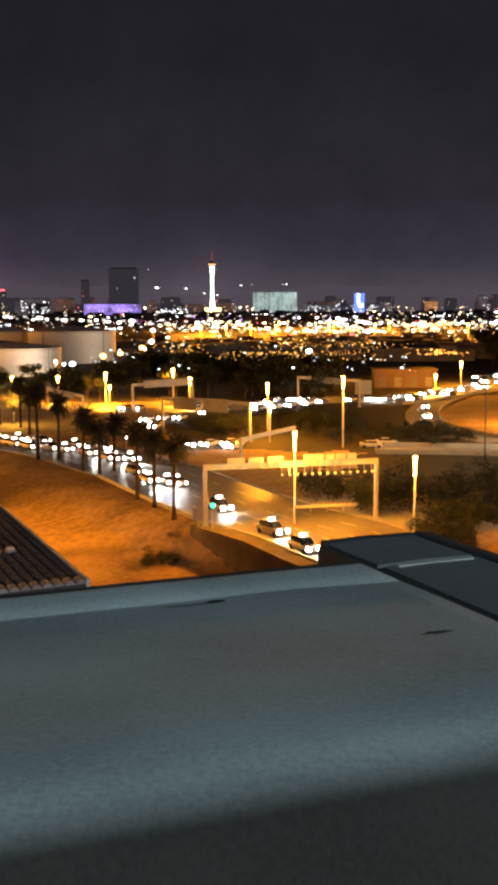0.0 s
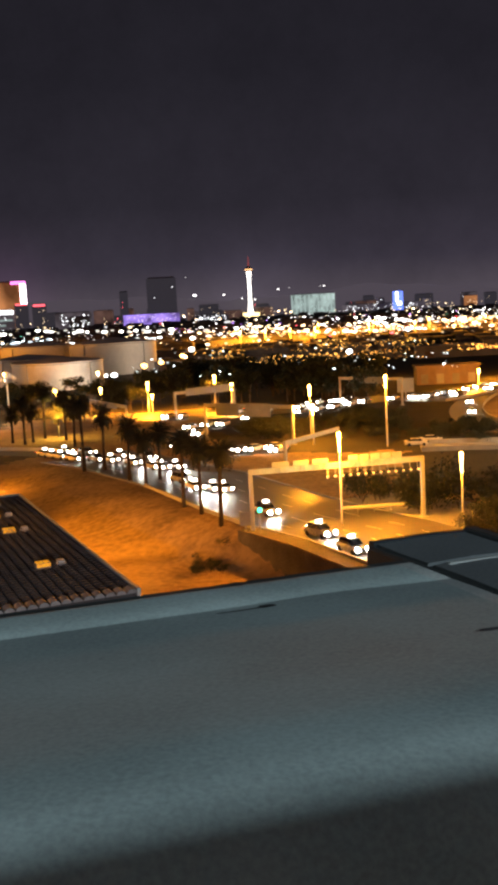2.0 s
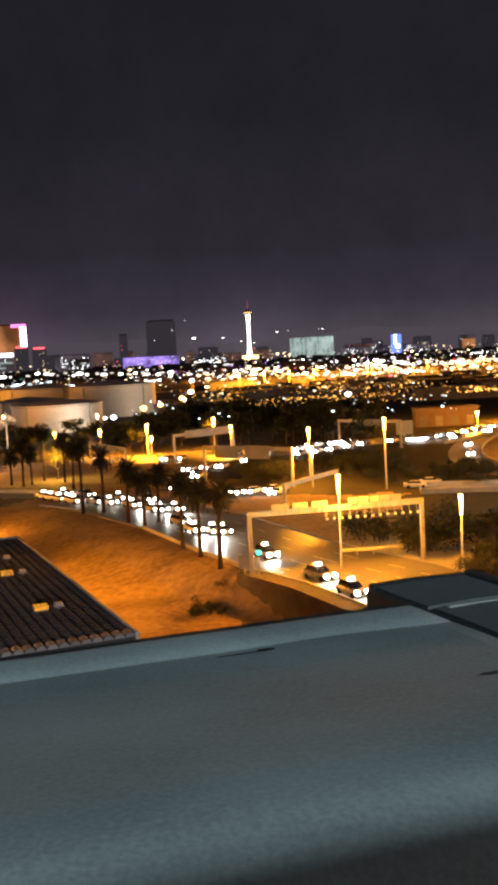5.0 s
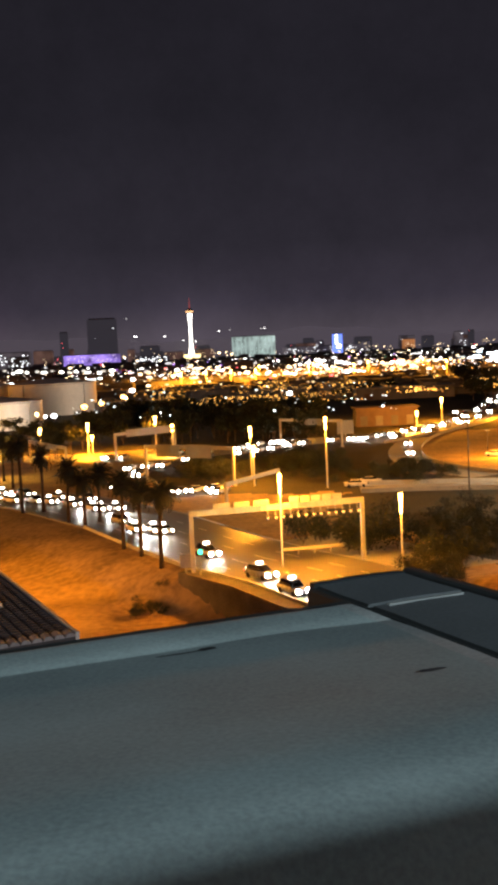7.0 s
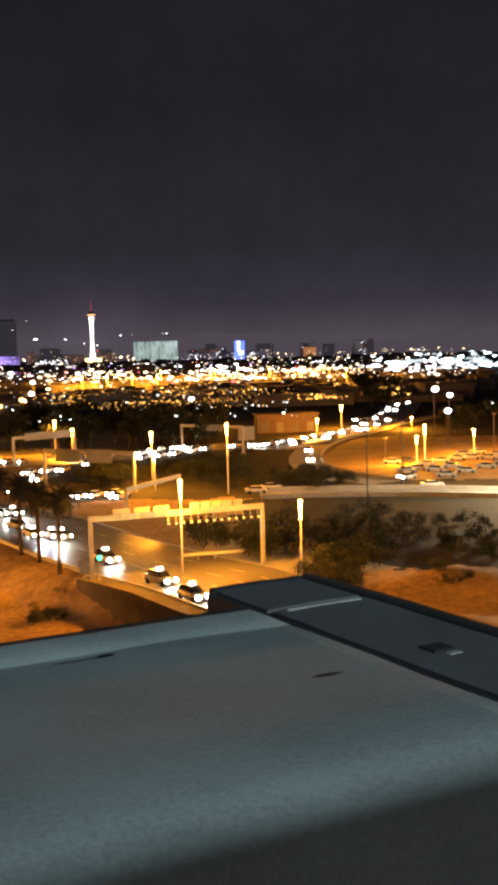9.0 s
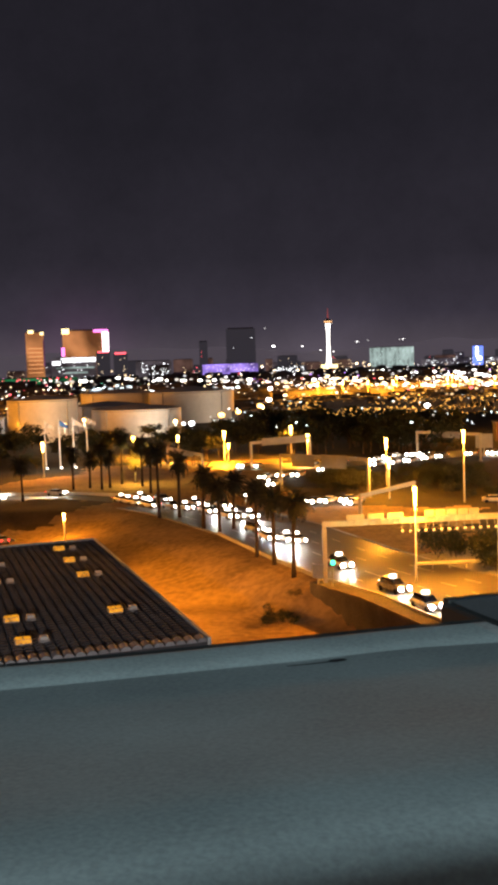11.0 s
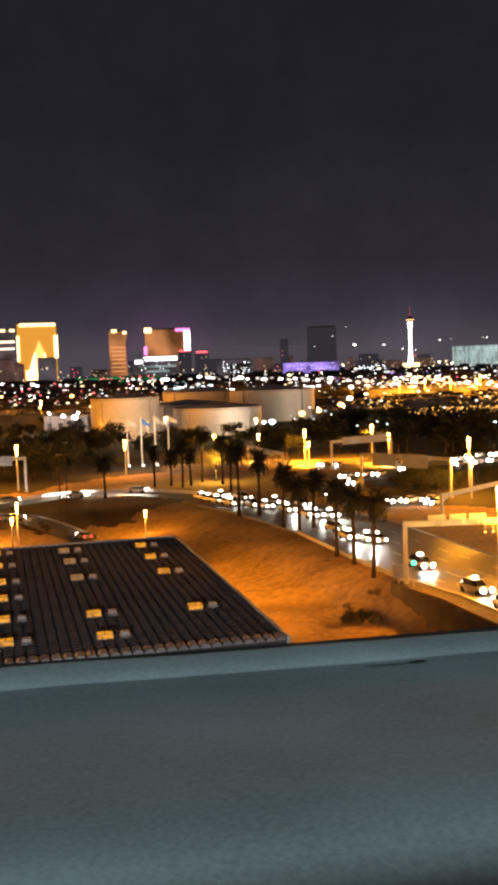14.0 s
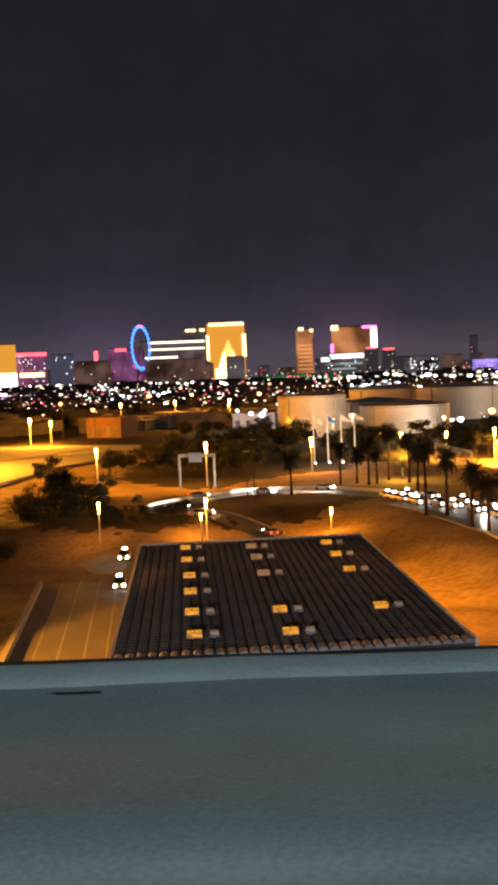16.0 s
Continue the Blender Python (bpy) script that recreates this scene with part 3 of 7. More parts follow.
# deck lamp behind the viewer, and an added weaker fill lamp
for u, v, z, power in ((-1.5, -24.0, 8.45, 13000), (-12.0, -27.0, 12.0, 1900)):
    p = uv(u, v, 0)
    mast = thing("deck_lamp", Matrix.Translation((p.x, p.y, TOP - 1.25)), "unseen white lamp on a steel mast, deck light and fill", "lamp", "deck lamps")
    bm = bmesh.new()
    tube(bm, [(0, 0, 0), (0, 0, z + 1.2)], [0.09, 0.06])
    part("pole", bm, M_STEEL, mast)
    bm = bmesh.new()
    box(bm, -0.3, 0.3, -0.2, 0.2, z + 1.2, z + 1.3, 0.02)
    part("head", bm, M_STEEL, mast)
    la = bpy.data.lights.new("deck_light", "POINT")
    la.energy, la.color, la.shadow_soft_size = power, (0.67, 0.92, 1.0), 0.14 if power > 9000 else 1.6
    lo_ = new("deck_light", la)
    q = uv(u, v + 0.8, 0)
    lo_.location = (q.x, q.y, TOP + z - 0.45)


# ---------------------------------------------------------------- street lamps
def sodium_light(x, y, z, power, size=0.5, cut=0):
    la = bpy.data.lights.new("sodium_light", "SPOT" if cut else "POINT")
    la.energy, la.color, la.shadow_soft_size = power * 1.2, SODIUM, size
    if cut:
        # a cut-off luminaire: nothing goes up, little goes level
        la.spot_size, la.spot_blend = radians(cut), 0.3
    new("sodium_light", la).location = (x, y, z)


def street_lamp(x, y, z, h, scale=1.0):
    ob = thing("street_lamp", Matrix.Translation((x, y, z)), "sodium street lamp glowing orange on a tall steel pole", "street lamp", "sodium street lamps")
    bm = bmesh.new()
    tube(bm, [(0, 0, -0.2), (0, 0, 0.5), (0, 0, h * 0.5), (0, 0, h - 0.35)], [0.16 * scale, 0.135 * scale, 0.12 * scale, 0.10 * scale])
    part("pole", bm, M_POLE, ob, smooth=True)
    bm = bmesh.new()
    tube(bm, [(0, 0, h - 0.12), (0, 0, h - 0.06), (0, 0, h)], [0.22 * scale, 0.26 * scale, 0.2 * scale], 12)
    part("hood", bm, M_STEEL, ob)
    # the glow runs down the pole, standing in for its lit upper part
    bm = bmesh.new()
    ln = min(2.6, h * 0.28)
    tube(bm, [(0, 0, h - ln), (0, 0, h - 0.6 * ln), (0, 0, h - 0.3 * ln), (0, 0, h - 0.13)], [0.11 * scale, 0.14 * scale, 0.19 * scale, 0.23 * scale], 12)
    part("lens", bm, G_SODIUM, ob, "glowing orange lens and lit upper pole")
    return ob


LAMPS = [
    (17.7, 125.4, 0.0, 9.8), (3.1, 130.8, 0.0, 12.2), (14.4, 204.0, 0.0, 14.2), (-0.6, 228.2, 0.0, 11.2),
    (-0.1, 211.3, 0.0, 8.5), (-47.7, 298.0, 0.0, 9.2), (-46.2, 295.7, 0.0, 5.7), (-29.4, 311.8, 0.0, 9.4),
    (-23.0, 294.9, 0.0, 7.9), (-64.1, 310.5, 0.0, 7.4), (-78.4, 167.7, -1.87, 7.5), (-78.7, 166.1, -1.93, 5.1),
    (-59.5, 182.2, -3.16, 5.3), (-95.3, 158.7, -1.75, 7.6), (-131.1, 218.6, 0.0, 10.7), (-107.2, 230.8, 0.0, 11.0),
    (-255.3, 372.4, 0.0, 11.6), (-243.8, 370.8, 0.0, 10.5), (-245.5, 429.5, 0.0, 8.3), (-238.6, 428.1, 0.0, 9.6),
    (-91.4, 264.7, 0.0, 9.4), (-81.1, 322.7, 0.0, 6.5), (52.8, 330.6, 0.0, 6.1),
] + [
    (67.1, 364.9, 0.0, 8.3), (62.4, 240.9, 0.0, 7.1), (64.2, 240.2, 0.0, 9.8), (82.8, 261.0, 0.0, 6.7),
    (89.7, 352.6, 0.0, 4.2), (21.3, 390.0, 0.0, 7.3), (24.2, 388.4, 0.0, 4.9),
]
for i, (x, y, z, h) in enumerate(LAMPS):
    d = math.hypot(x, y)
    street_lamp(x, y, z, h, max(1.0, d / 170))
    # the light hangs beside the pole: before it on the near ones, to its side on the others
    toward = Vector((-x, -y)).normalized() if i < 3 else Vector((-y, x)).normalized()
    sodium_light(x + 1.3 * toward.x, y + 1.3 * toward.y, z + h - 0.6, 16000 if i == 14 else 66000 if x < -120 else 20000 if i in (24, 25, 26) else 40000 if x > 40 else 6000 if i == 0 else 34000 if i == 1 else 1500 if i in (10, 11, 13) else 5200 if i == 12 else 15000 if i in (15, 20) else 18000 if i in (2, 3, 4) else 25000 if d < 260 or x < -20 else 18000 if i in (22, 23) else 8500, cut=160 if -70 < x < 12 and y > 280 else 0)
# cool fill lamp added unseen under the parapet, to grey the canopy roof
p = uv(-16, 1.95, 0)
ob = thing("wall_lamp", Matrix.Translation((p.x, p.y, 15)) @ Matrix.Rotation(0.365, 4, "Z"), "unseen cool fill lamp added on the garage face", "wall lamp")
bm = bmesh.new()
box(bm, -0.3, 0.3, -0.3, 0.2, -0.2, 0.2, 0.04)
part("housing", bm, M_STEEL, ob)
la = bpy.data.lights.new("level_light", "SPOT")
la.energy, la.color, la.shadow_soft_size, la.spot_size, la.spot_blend = 105000, (0.94, 0.94, 1.0), 0.3, radians(38), 0.7
q = uv(-16, 2.4, 0)
new("level_light", la).matrix_world = look((q.x, q.y, 15), (-42, 108, 2))
# added unseen masts at the garage foot, behind its parapet, brighten yard and mound
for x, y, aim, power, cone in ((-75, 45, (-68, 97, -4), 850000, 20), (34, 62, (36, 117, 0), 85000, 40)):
    ob = thing("floodlight_mast", Matrix.Translation((x, y, ground_z(x, y))), "unseen fill light mast added at the foot of the garage", "floodlight", "floodlight masts")
    bm = bmesh.new()
    tube(bm, [(0, 0, -0.2), (0, 0, 14)], [0.2, 0.14])
    part("pole", bm, M_POLE, ob)
    bm = bmesh.new()
    box(bm, -0.5, 0.5, -0.2, 0.2, 14, 14.5, 0.05)
    part("housing", bm, M_STEEL, ob)
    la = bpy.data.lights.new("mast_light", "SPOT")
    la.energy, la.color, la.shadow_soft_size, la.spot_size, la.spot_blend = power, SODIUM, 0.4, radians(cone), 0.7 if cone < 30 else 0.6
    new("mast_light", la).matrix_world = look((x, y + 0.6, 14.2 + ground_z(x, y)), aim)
# lamps added just outside the view, to brighten sandy field, service road and ramp
for x, y, h, power in ((-205, 246, 11, 300000), (-222, 268, 11, 270000), (98, 250, 11, 50000), (-178, 196, 11, 30000)):
    street_lamp(x, y, ground_z(x, y), h)
    sodium_light(x, y, h + 0.5, power)
street_lamp(79, 181, 0, 11)
la = bpy.data.lights.new("service_road_light", "POINT")
la.energy, la.color, la.shadow_soft_size = 140000, (1.0, 0.80, 0.50), 0.4
new("service_road_light", la).location = (77, 179, 11.5)
POLES = [
    (38.3, 183.7, 0.0, 15.5), (50.5, 206.8, 0.0, 12.8), (56.8, 249.8, 0.0, 5.9), (87.4, 259.0, 0.0, 10.4),
    (-76.5, 184.9, -1.3, 12.7), (-77.7, 185.8, -0.98, 13.3), (-79.2, 192.9, -0.34, 14.4), (8.6, 320.3, 0.0, 5.2),
]
for x, y, z, h in POLES[:4] + POLES[5:]:
    ob = thing("lamp_pole", Matrix.Translation((x, y, z)), "slim unlit steel pole with short cross arm", "pole", "slim poles")
    bm = bmesh.new()
    tube(bm, [(0, 0, -0.2), (0, 0, h * 0.6), (0, 0, h)], [0.14, 0.11, 0.08])
    part("pole", bm, M_FASCIA, ob, smooth=True)
    bm = bmesh.new()
    box(bm, -0.6, 0.6, -0.1, 0.1, h - 0.02, h + 0.12, 0.03)
    part("cross_arm", bm, M_STEEL, ob)


# ---------------------------------------------------------------- sign gantries
def gantry(ax, ay, bx, by, h, signs, thick=0.25, lit=0.0, face=M_SIGNBACK):
    d = Vector((bx - ax, by - ay))
    w = d.length
    ob = thing("sign_gantry", Matrix.Translation((ax, ay, 0)) @ Matrix.Rotation(math.atan2(d.y, d.x), 4, "Z"), "steel sign gantry spanning the road", "gantry", "sign gantries")
    for x in (0, w):
        bm = bmesh.new()
        box(bm, x - thick, x + thick, -thick, thick, -0.3, h - 0.02, 0.05)
        leg = part("leg", bm, M_STEEL, ob)
        bm = bmesh.new()
        box(bm, x - 2 * thick, x + 2 * thick, -2 * thick, 2 * thick, -0.3, 0.25, 0.04)
        part("footing", bm, M_CONCRETE, leg)
    bm = bmesh.new()
    box(bm, -thick, w + thick, -thick * 0.9, thick * 0.9, h, h + 0.75, 0.06)
    part("beam", bm, M_STEEL, ob)
    for s0, s1, z0, z1 in signs:
        bm = bmesh.new()
        box(bm, s0 * w, s1 * w, -thick - 0.32, -thick - 0.22, h + z0, h + z1, 0.03)
        board = part("sign_board", bm, face, ob)
        for i in range(3):
            x = (s0 + (s1 - s0) * (i + 0.5) / 3) * w
            bm = bmesh.new()
            box(bm, x - 0.05, x + 0.05, -thick - 0.22, -thick * 0.9, h + 0.02, h + min(z1, 0.7), 0.01)
            part("bracket", bm, M_STEEL, board)
    return ob


GANTRIES = [
    (-8.3, 128.9, 13.9, 134.5, 7.4), (-23.8, 227.1, -4.3, 213.0, 7.5), (-5.1, 176.6, 4.5, 194.3, 4.7),
    (-37.0, 276.6, -22.1, 291.2, 6.6), (8.1, 300.2, 24.7, 286.1, 6.9), (-111.2, 223.8, -103.1, 226.3, 7.8),
    (-63.9, 294.1, -48.9, 267.9, 4.4), (26.7, 297.4, 51.7, 331.1, 6.9),
]
BOARDS = [(*((0.56 + 0.064 * i, 0.616 + 0.064 * i, 0.76, 1.6) for i in range(5)), (0.12, 0.22, 0.76, 1.5), (0.24, 0.33, 0.76, 1.5), (0.35, 0.44, 0.76, 1.5)), ((0.15, 0.42, -1.8, 0.9), (0.5, 0.78, -1.8, 1.0)), (), ((0.16, 0.9, -0.6, 1.4),), ((0.3, 0.7, -0.9, 0.9),),
          ((0.28, 0.66, -1.2, 1.1),), ((0.2, 0.8, -0.6, 0.7),), ((0.05, 0.3, -3.2, 0.8),)]
for i, (row, boards) in enumerate(zip(GANTRIES[:7], BOARDS)):
    gantry(*row, boards, face=M_SIGNBACK)
post = thing("road_sign", Matrix.Translation((GANTRIES[7][0], GANTRIES[7][1], 0)), "square road sign seen from behind on a post", "road sign")
bm = bmesh.new()
tube(bm, [(0, 0, -0.2), (0, 0, 3.2)], [0.2, 0.2])
part("post", bm, M_STEEL, post)
bm = bmesh.new()
box(bm, -2.4, 2.4, -0.3, -0.2, 2.6, 6.6, 0.03)
part("sign_board", bm, M_SIGNBACK, post)
# row of small sign floodlights hung on the near gantry
ax, ay, bx, by, h = GANTRIES[0]
for i in range(13):
    k = 0.44 + 0.044 * i
    p = Vector((ax + (bx - ax) * k, ay + (by - ay) * k - 2.0))
    ob = thing("sign_floodlight", Matrix.Translation((p.x, p.y, h - 0.9)), "small floodlight on an arm below the sign gantry", "floodlight", "gantry floodlights")
    bm = bmesh.new()
    tube(bm, [(0, 2.0, 0.9), (0, 1.0, 0.3), (0, 0, 0)], [0.04, 0.04, 0.04], 6)
    part("arm", bm, M_STEEL, ob)
    bm = bmesh.new()
    box(bm, -0.16, 0.16, -0.12, 0.12, 0.0, 0.22, 0.03)
    part("housing", bm, M_STEEL, ob)
    bm = bmesh.new()
    box(bm, -0.14, 0.14, -0.10, 0.10, 0.222, 0.26)
    part("lens", bm, G_SMALL, ob)
la = bpy.data.lights.new("gantry_light", "AREA")
la.shape, la.size, la.size_y, la.energy, la.color = "RECTANGLE", 20.0, 0.15, 360, (1.0, 0.60, 0.15)
mid = Vector(((ax + bx) / 2, (ay + by) / 2 - 1.7, h - 0.35))
new("gantry_light", la).matrix_world = Matrix.Translation(mid) @ Matrix.Rotation(math.atan2(by - ay, bx - ax), 4, "Z") @ Matrix.Rotation(radians(112), 4, "X")


SIG = (-7.2, 126.8, 3.3)
sig = thing("traffic_signal", Matrix.Translation(SIG), "traffic signal showing green beside the gantry leg", "traffic signal")
bm = bmesh.new()
tube(bm, [(-0.1, 0.25, -SIG[2] - 0.2), (-0.1, 0.25, 0.6)], [0.09, 0.07])
part("post", bm, M_STEEL, sig)
bm = bmesh.new()
box(bm, -0.3, 0.3, -0.1, 0.18, -0.45, 1.1, 0.05)
part("housing", bm, M_TYRE, sig)
bm = bmesh.new()
tube(bm, [(0, -0.11, 0), (0, -0.2, 0)], [0.30, 0.24], 16)
part("green_lens", bm, glow("green_signal", (0.05, 1.0, 0.55), 4.0, False), sig, "lit green lens")
for k in (0.45, 0.85):
    bm = bmesh.new()
    tube(bm, [(0, -0.11, k), (0, -0.16, k)], [0.16, 0.14], 12)
    part("dark_lens", bm, M_CARGLASS, sig, "unlit lens")
CAB = (-9.2, 128.7, 1.9)
cab = thing("control_cabinet", Matrix.Translation((CAB[0], CAB[1], 0)), "pale control cabinet on a post beside the road", "cabinet")
bm = bmesh.new()
box(bm, -0.7, 0.7, -0.3, 0.3, CAB[2] - 0.9, CAB[2] + 0.8, 0.06)
part("body", bm, M_SIGNBACK, cab)
bm = bmesh.new()
tube(bm, [(0, 0, -0.2), (0, 0, CAB[2] - 0.85)], [0.12, 0.12])
part("post", bm, M_STEEL, cab)
RAIL = [
    (3.2, 138.1), (12.2, 140.0),
]
rail = thing("guard_rail", Matrix(), "low yellow guard rail beside the paved verge", "guard rail")
(ax, ay), (bx, by) = RAIL
for i in range(5):
    x, y = ax + (bx - ax) * i / 4, ay + (by - ay) * i / 4
    bm = bmesh.new()
    box(bm, x - 0.1, x + 0.1, y - 0.1, y + 0.1, -0.2, 0.95, 0.02)
    part("post", bm, M_STEEL, rail)
bm = bmesh.new()
tube(bm, [(ax, ay, 0.85), (bx, by, 0.85)], [0.22, 0.22], 8)
part("rail", bm, M_POLE, rail)


# ---------------------------------------------------------------- vehicles
def build_car(paint, tall, far, m, label, lens=1.15, taxi=False):
    ob = thing("car", m, label, "car", "cars in traffic")
    hgt = 1.75 if tall else 1.45
    bm = bmesh.new()
    loft(bm, [(-2.35, 0.74, 0.45, 0.72, 0.66), (-2.25, 0.88, 0.32, 0.86, 0.78), (-1.2, 0.93, 0.26, 0.98, 0.84), (0.4, 0.94, 0.26, 1.0, 0.86), (1.9, 0.93, 0.28, 1.02, 0.85), (2.3, 0.86, 0.36, 0.98, 0.78), (2.38, 0.74, 0.48, 0.88, 0.66)])
    part("body", bm, paint, ob)
    bm = bmesh.new()
    back = 2.1 if tall else 1.6
    loft(bm, [(-1.15, 0.80, 0.94, 0.98, 0.76), (-0.45, 0.80, 0.94, hgt - 0.08, 0.62), (0.5, 0.80, 0.94, hgt - 0.05, 0.64), (back - 0.5, 0.80, 0.94, hgt - 0.10, 0.62), (back, 0.78, 0.94, 1.0, 0.74)])
    part("cabin_glass", bm, M_CARGLASS, ob)
    bm = bmesh.new()
    loft(bm, [(-0.55, 0.60, hgt - 0.10, hgt - 0.04, 0.56), (0.4, 0.64, hgt - 0.09, hgt, 0.58), (back - 0.45, 0.62, hgt - 0.13, hgt - 0.04, 0.56)])
    part("roof_panel", bm, paint, ob)
    for sx in (-1, 1):
        for y in (-1.45, 1.45):
            bm = bmesh.new()
            tube(bm, [(sx * 0.72, y, 0.33), (sx * 0.95, y, 0.33)], [0.33, 0.33], 14)
            w_ = part("wheel", bm, M_TYRE, ob)
        bm = bmesh.new()
        s = 1.35 if not far else lens
        tube(bm, [(sx * 0.64, -2.16, 0.70), (sx * 0.64, -2.40, 0.70)], [0.20 * s, 0.17 * s], 12)
        part("headlight", bm, G_HEADFAR if far else G_HEAD, ob, "bright white headlight")
        bm = bmesh.new()
        box(bm, sx * 0.66 - 0.15, sx * 0.66 + 0.15, 2.2, 2.42, 0.68, 0.86, 0.03)
        part("tail_light", bm, G_TAIL, ob, "red tail light")
    if taxi:
        bm = bmesh.new()
        box(bm, -0.42, 0.42, 0.0, 0.35, hgt - 0.02, hgt + 0.30, 0.06)
        part("roof_sign", bm, G_TAXI, ob, "glowing taxi roof sign")
    return ob


def dark_car(paint, m, label):
    """A parked car with its lights out."""
    ob = build_car(paint, False, True, m, label)
    for c in list(ob.children):
        if c.name.startswith(("headlight", "tail_light")):
            c.data = c.data.copy()
            c.data.materials[0] = M_CARGLASS
            c["label"] = "unlit lamp"
    ob["group"] = "parked cars"
    return ob


rnd = random.Random(11)


def car_pose(x, y, deg):
    return Matrix.Translation((x, y, ground_z(x, y) + 0.032)) @ Matrix.Rotation(radians(deg), 4, "Z")


def along(line, x, y):
    """The heading, in degrees, of the road line at a place."""
    best, ang = 1e9, 0
    for (ax, ay), (bx, by) in zip(line, line[1:]):
        d = math.hypot((ax + bx) / 2 - x, (ay + by) / 2 - y)
        if d < best:
            best, ang = d, math.degrees(math.atan2(by - ay, bx - ax))
    return ang - 90


QUEUE = [
    (0.2, 125.1, 0.0, 1), (3.8, 116.2, 0.0, 1), (-7.0, 140.0, 0.0, 1), (-16.3, 160.9, 0.0, 0),
    (-19.4, 162.7, 0.0, 0), (-22.8, 171.2, 0.0, 0), (-25.5, 186.0, 0.0, 0), (-28.3, 186.2, 0.0, 0),
    (-32.9, 200.3, 0.0, 0), (-31.2, 216.1, 0.0, 0), (-34.7, 193.5, 0.0, 0), (-39.2, 204.6, 0.0, 0),
    (-40.0, 198.7, 0.0, 0), (-43.2, 200.5, 0.0, 0), (-47.4, 211.2, 0.0, 0), (-48.6, 203.6, 0.0, 0),
    (-52.9, 214.6, 0.0, 0), (-48.0, 202.8, 0.0, 0), (-51.9, 206.9, 0.0, 0), (-54.3, 209.4, 0.0, 0),
    (-56.4, 212.0, 0.0, 0), (-14.7, 160.0, 0.0, 0), (-29.8, 187.3, 0.0, 0),
]
LABELS = ("white saloon car with headlights on in the queue", "black car with headlights on in the queue", "silver car with headlights on in the queue", "yellow taxi with headlights on in the queue")
first_near, first_far = {}, {}
for x, y, z, big in QUEUE:
    k = rnd.choice((0, 0, 1, 2))
    # noses point down the road, towards its near end
    m = car_pose(x, y, along(MAIN_NEAR, x, y))
    if big:
        build_car(M_PAINTS[2 if k == 3 else k], True, False, m, "tall taxi car with glowing roof sign on the road", taxi=True)
    elif k in first_near:
        copy_thing(first_near[k], m)
    else:
        first_near[k] = build_car(M_PAINTS[k], k == 2, True, m, LABELS[k], taxi=k in (0, 3))
for x, y, z, big in QUEUE[3:11]:
    h_ = radians(along(MAIN_NEAR, x, y))
    dx, dy = math.sin(h_), -math.cos(h_)
    la = bpy.data.lights.new("headlight_beam", "SPOT")
    la.energy, la.color, la.shadow_soft_size, la.spot_size, la.spot_blend = 9500, (1.0, 0.93, 0.82), 0.15, radians(60), 0.8
    new("headlight_beam", la).matrix_world = look((x + 2.7 * dx, y + 2.7 * dy, 0.75), (x + 8 * dx, y + 8 * dy, 0.0))
TRAFFIC = [
    (-12.2, 205.4, 80), (-8.2, 206.6, 80), (-6.5, 204.4, 80), (-22.4, 254.6, 60),
    (-26.3, 253.7, 60), (-16.8, 266.6, 70), (-27.0, 242.3, 60), (-26.6, 236.1, 50),
    (-30.2, 250.6, 60), (-15.0, 204.7, 80), (-7.2, 202.2, 80), (42.3, 281.8, 20),
    (38.9, 257.1, 20), (38.2, 225.4, 60), (53.6, 215.5, 150), (-3.2, 277.1, 100),
    (1.4, 281.4, 100), (5.8, 285.9, 100), (10.7, 292.1, 100), (15.0, 297.2, 100),
    (23.6, 302.5, 100), (29.6, 303.5, 100), (37.3, 311.8, 100), (42.8, 313.3, 100),
    (51.9, 326.3, 110), (58.9, 334.6, 110), (63.2, 337.4, 110), (71.7, 351.1, 120),
    (79.2, 396.3, 110), (81.6, 368.8, 120),
] + [
    (93.6, 417.3, 120), (108.2, 451.0, 120), (119.6, 495.0, 120), (129.4, 511.6, 120),
    (146.7, 583.6, 120),
]
# more of the crowd on the approach road and on the road behind the palms
for line, side, count, a in ((ROAD_THREE[2:], -3.2, 22, 112), (ROAD_THREE[4:], 2.6, 14, 115), (ROAD_TWO[14:], -2.5, 12, 80), (ROAD_TWO[8:26], 3.0, 9, 80)):
    lane = offset(line, side)
    for _ in range(count):
        k = rnd.random() * (len(lane) - 1)
        (px_, py_), (qx_, qy_), f_ = lane[int(k)], lane[int(k) + 1], k - int(k)
        TRAFFIC.append((px_ + (qx_ - px_) * f_ + rnd.uniform(-1, 1), py_ + (qy_ - py_) * f_, a))
for x, y, a in TRAFFIC:
    k = rnd.choice((0, 1, 2))
    m = car_pose(x, y, -a * 0.35 + 8 * rnd.random())
    if k in first_far:
        copy_thing(first_far[k], m)
    else:
        first_far[k] = build_car(M_PAINTS[k], False, True, m, LABELS[k].replace("in the queue", "on the far road"), 1.8)
CARS = [
    (-95.7, 190.8, 0.0, -60, 1), (-99.3, 208.7, 0.0, -60, 1), (-70.8, 179.6, -2.97, 40, 1), (-87.3, 153.2, -3.24, 24, 3),
    (-78.4, 135.6, -4.0, 28, 3), (-86.6, 217.3, 0.0, 80, 0), (-75.0, 225.1, 0.0, 80, 0), (20.0, 203.1, 0.0, 85, 2),
    (-86.1, 182.2, -0.01, -60, 1), (55.3, 201.5, 0.0, 85, 2), (23.4, 207.1, 0.0, 85, 2),
]
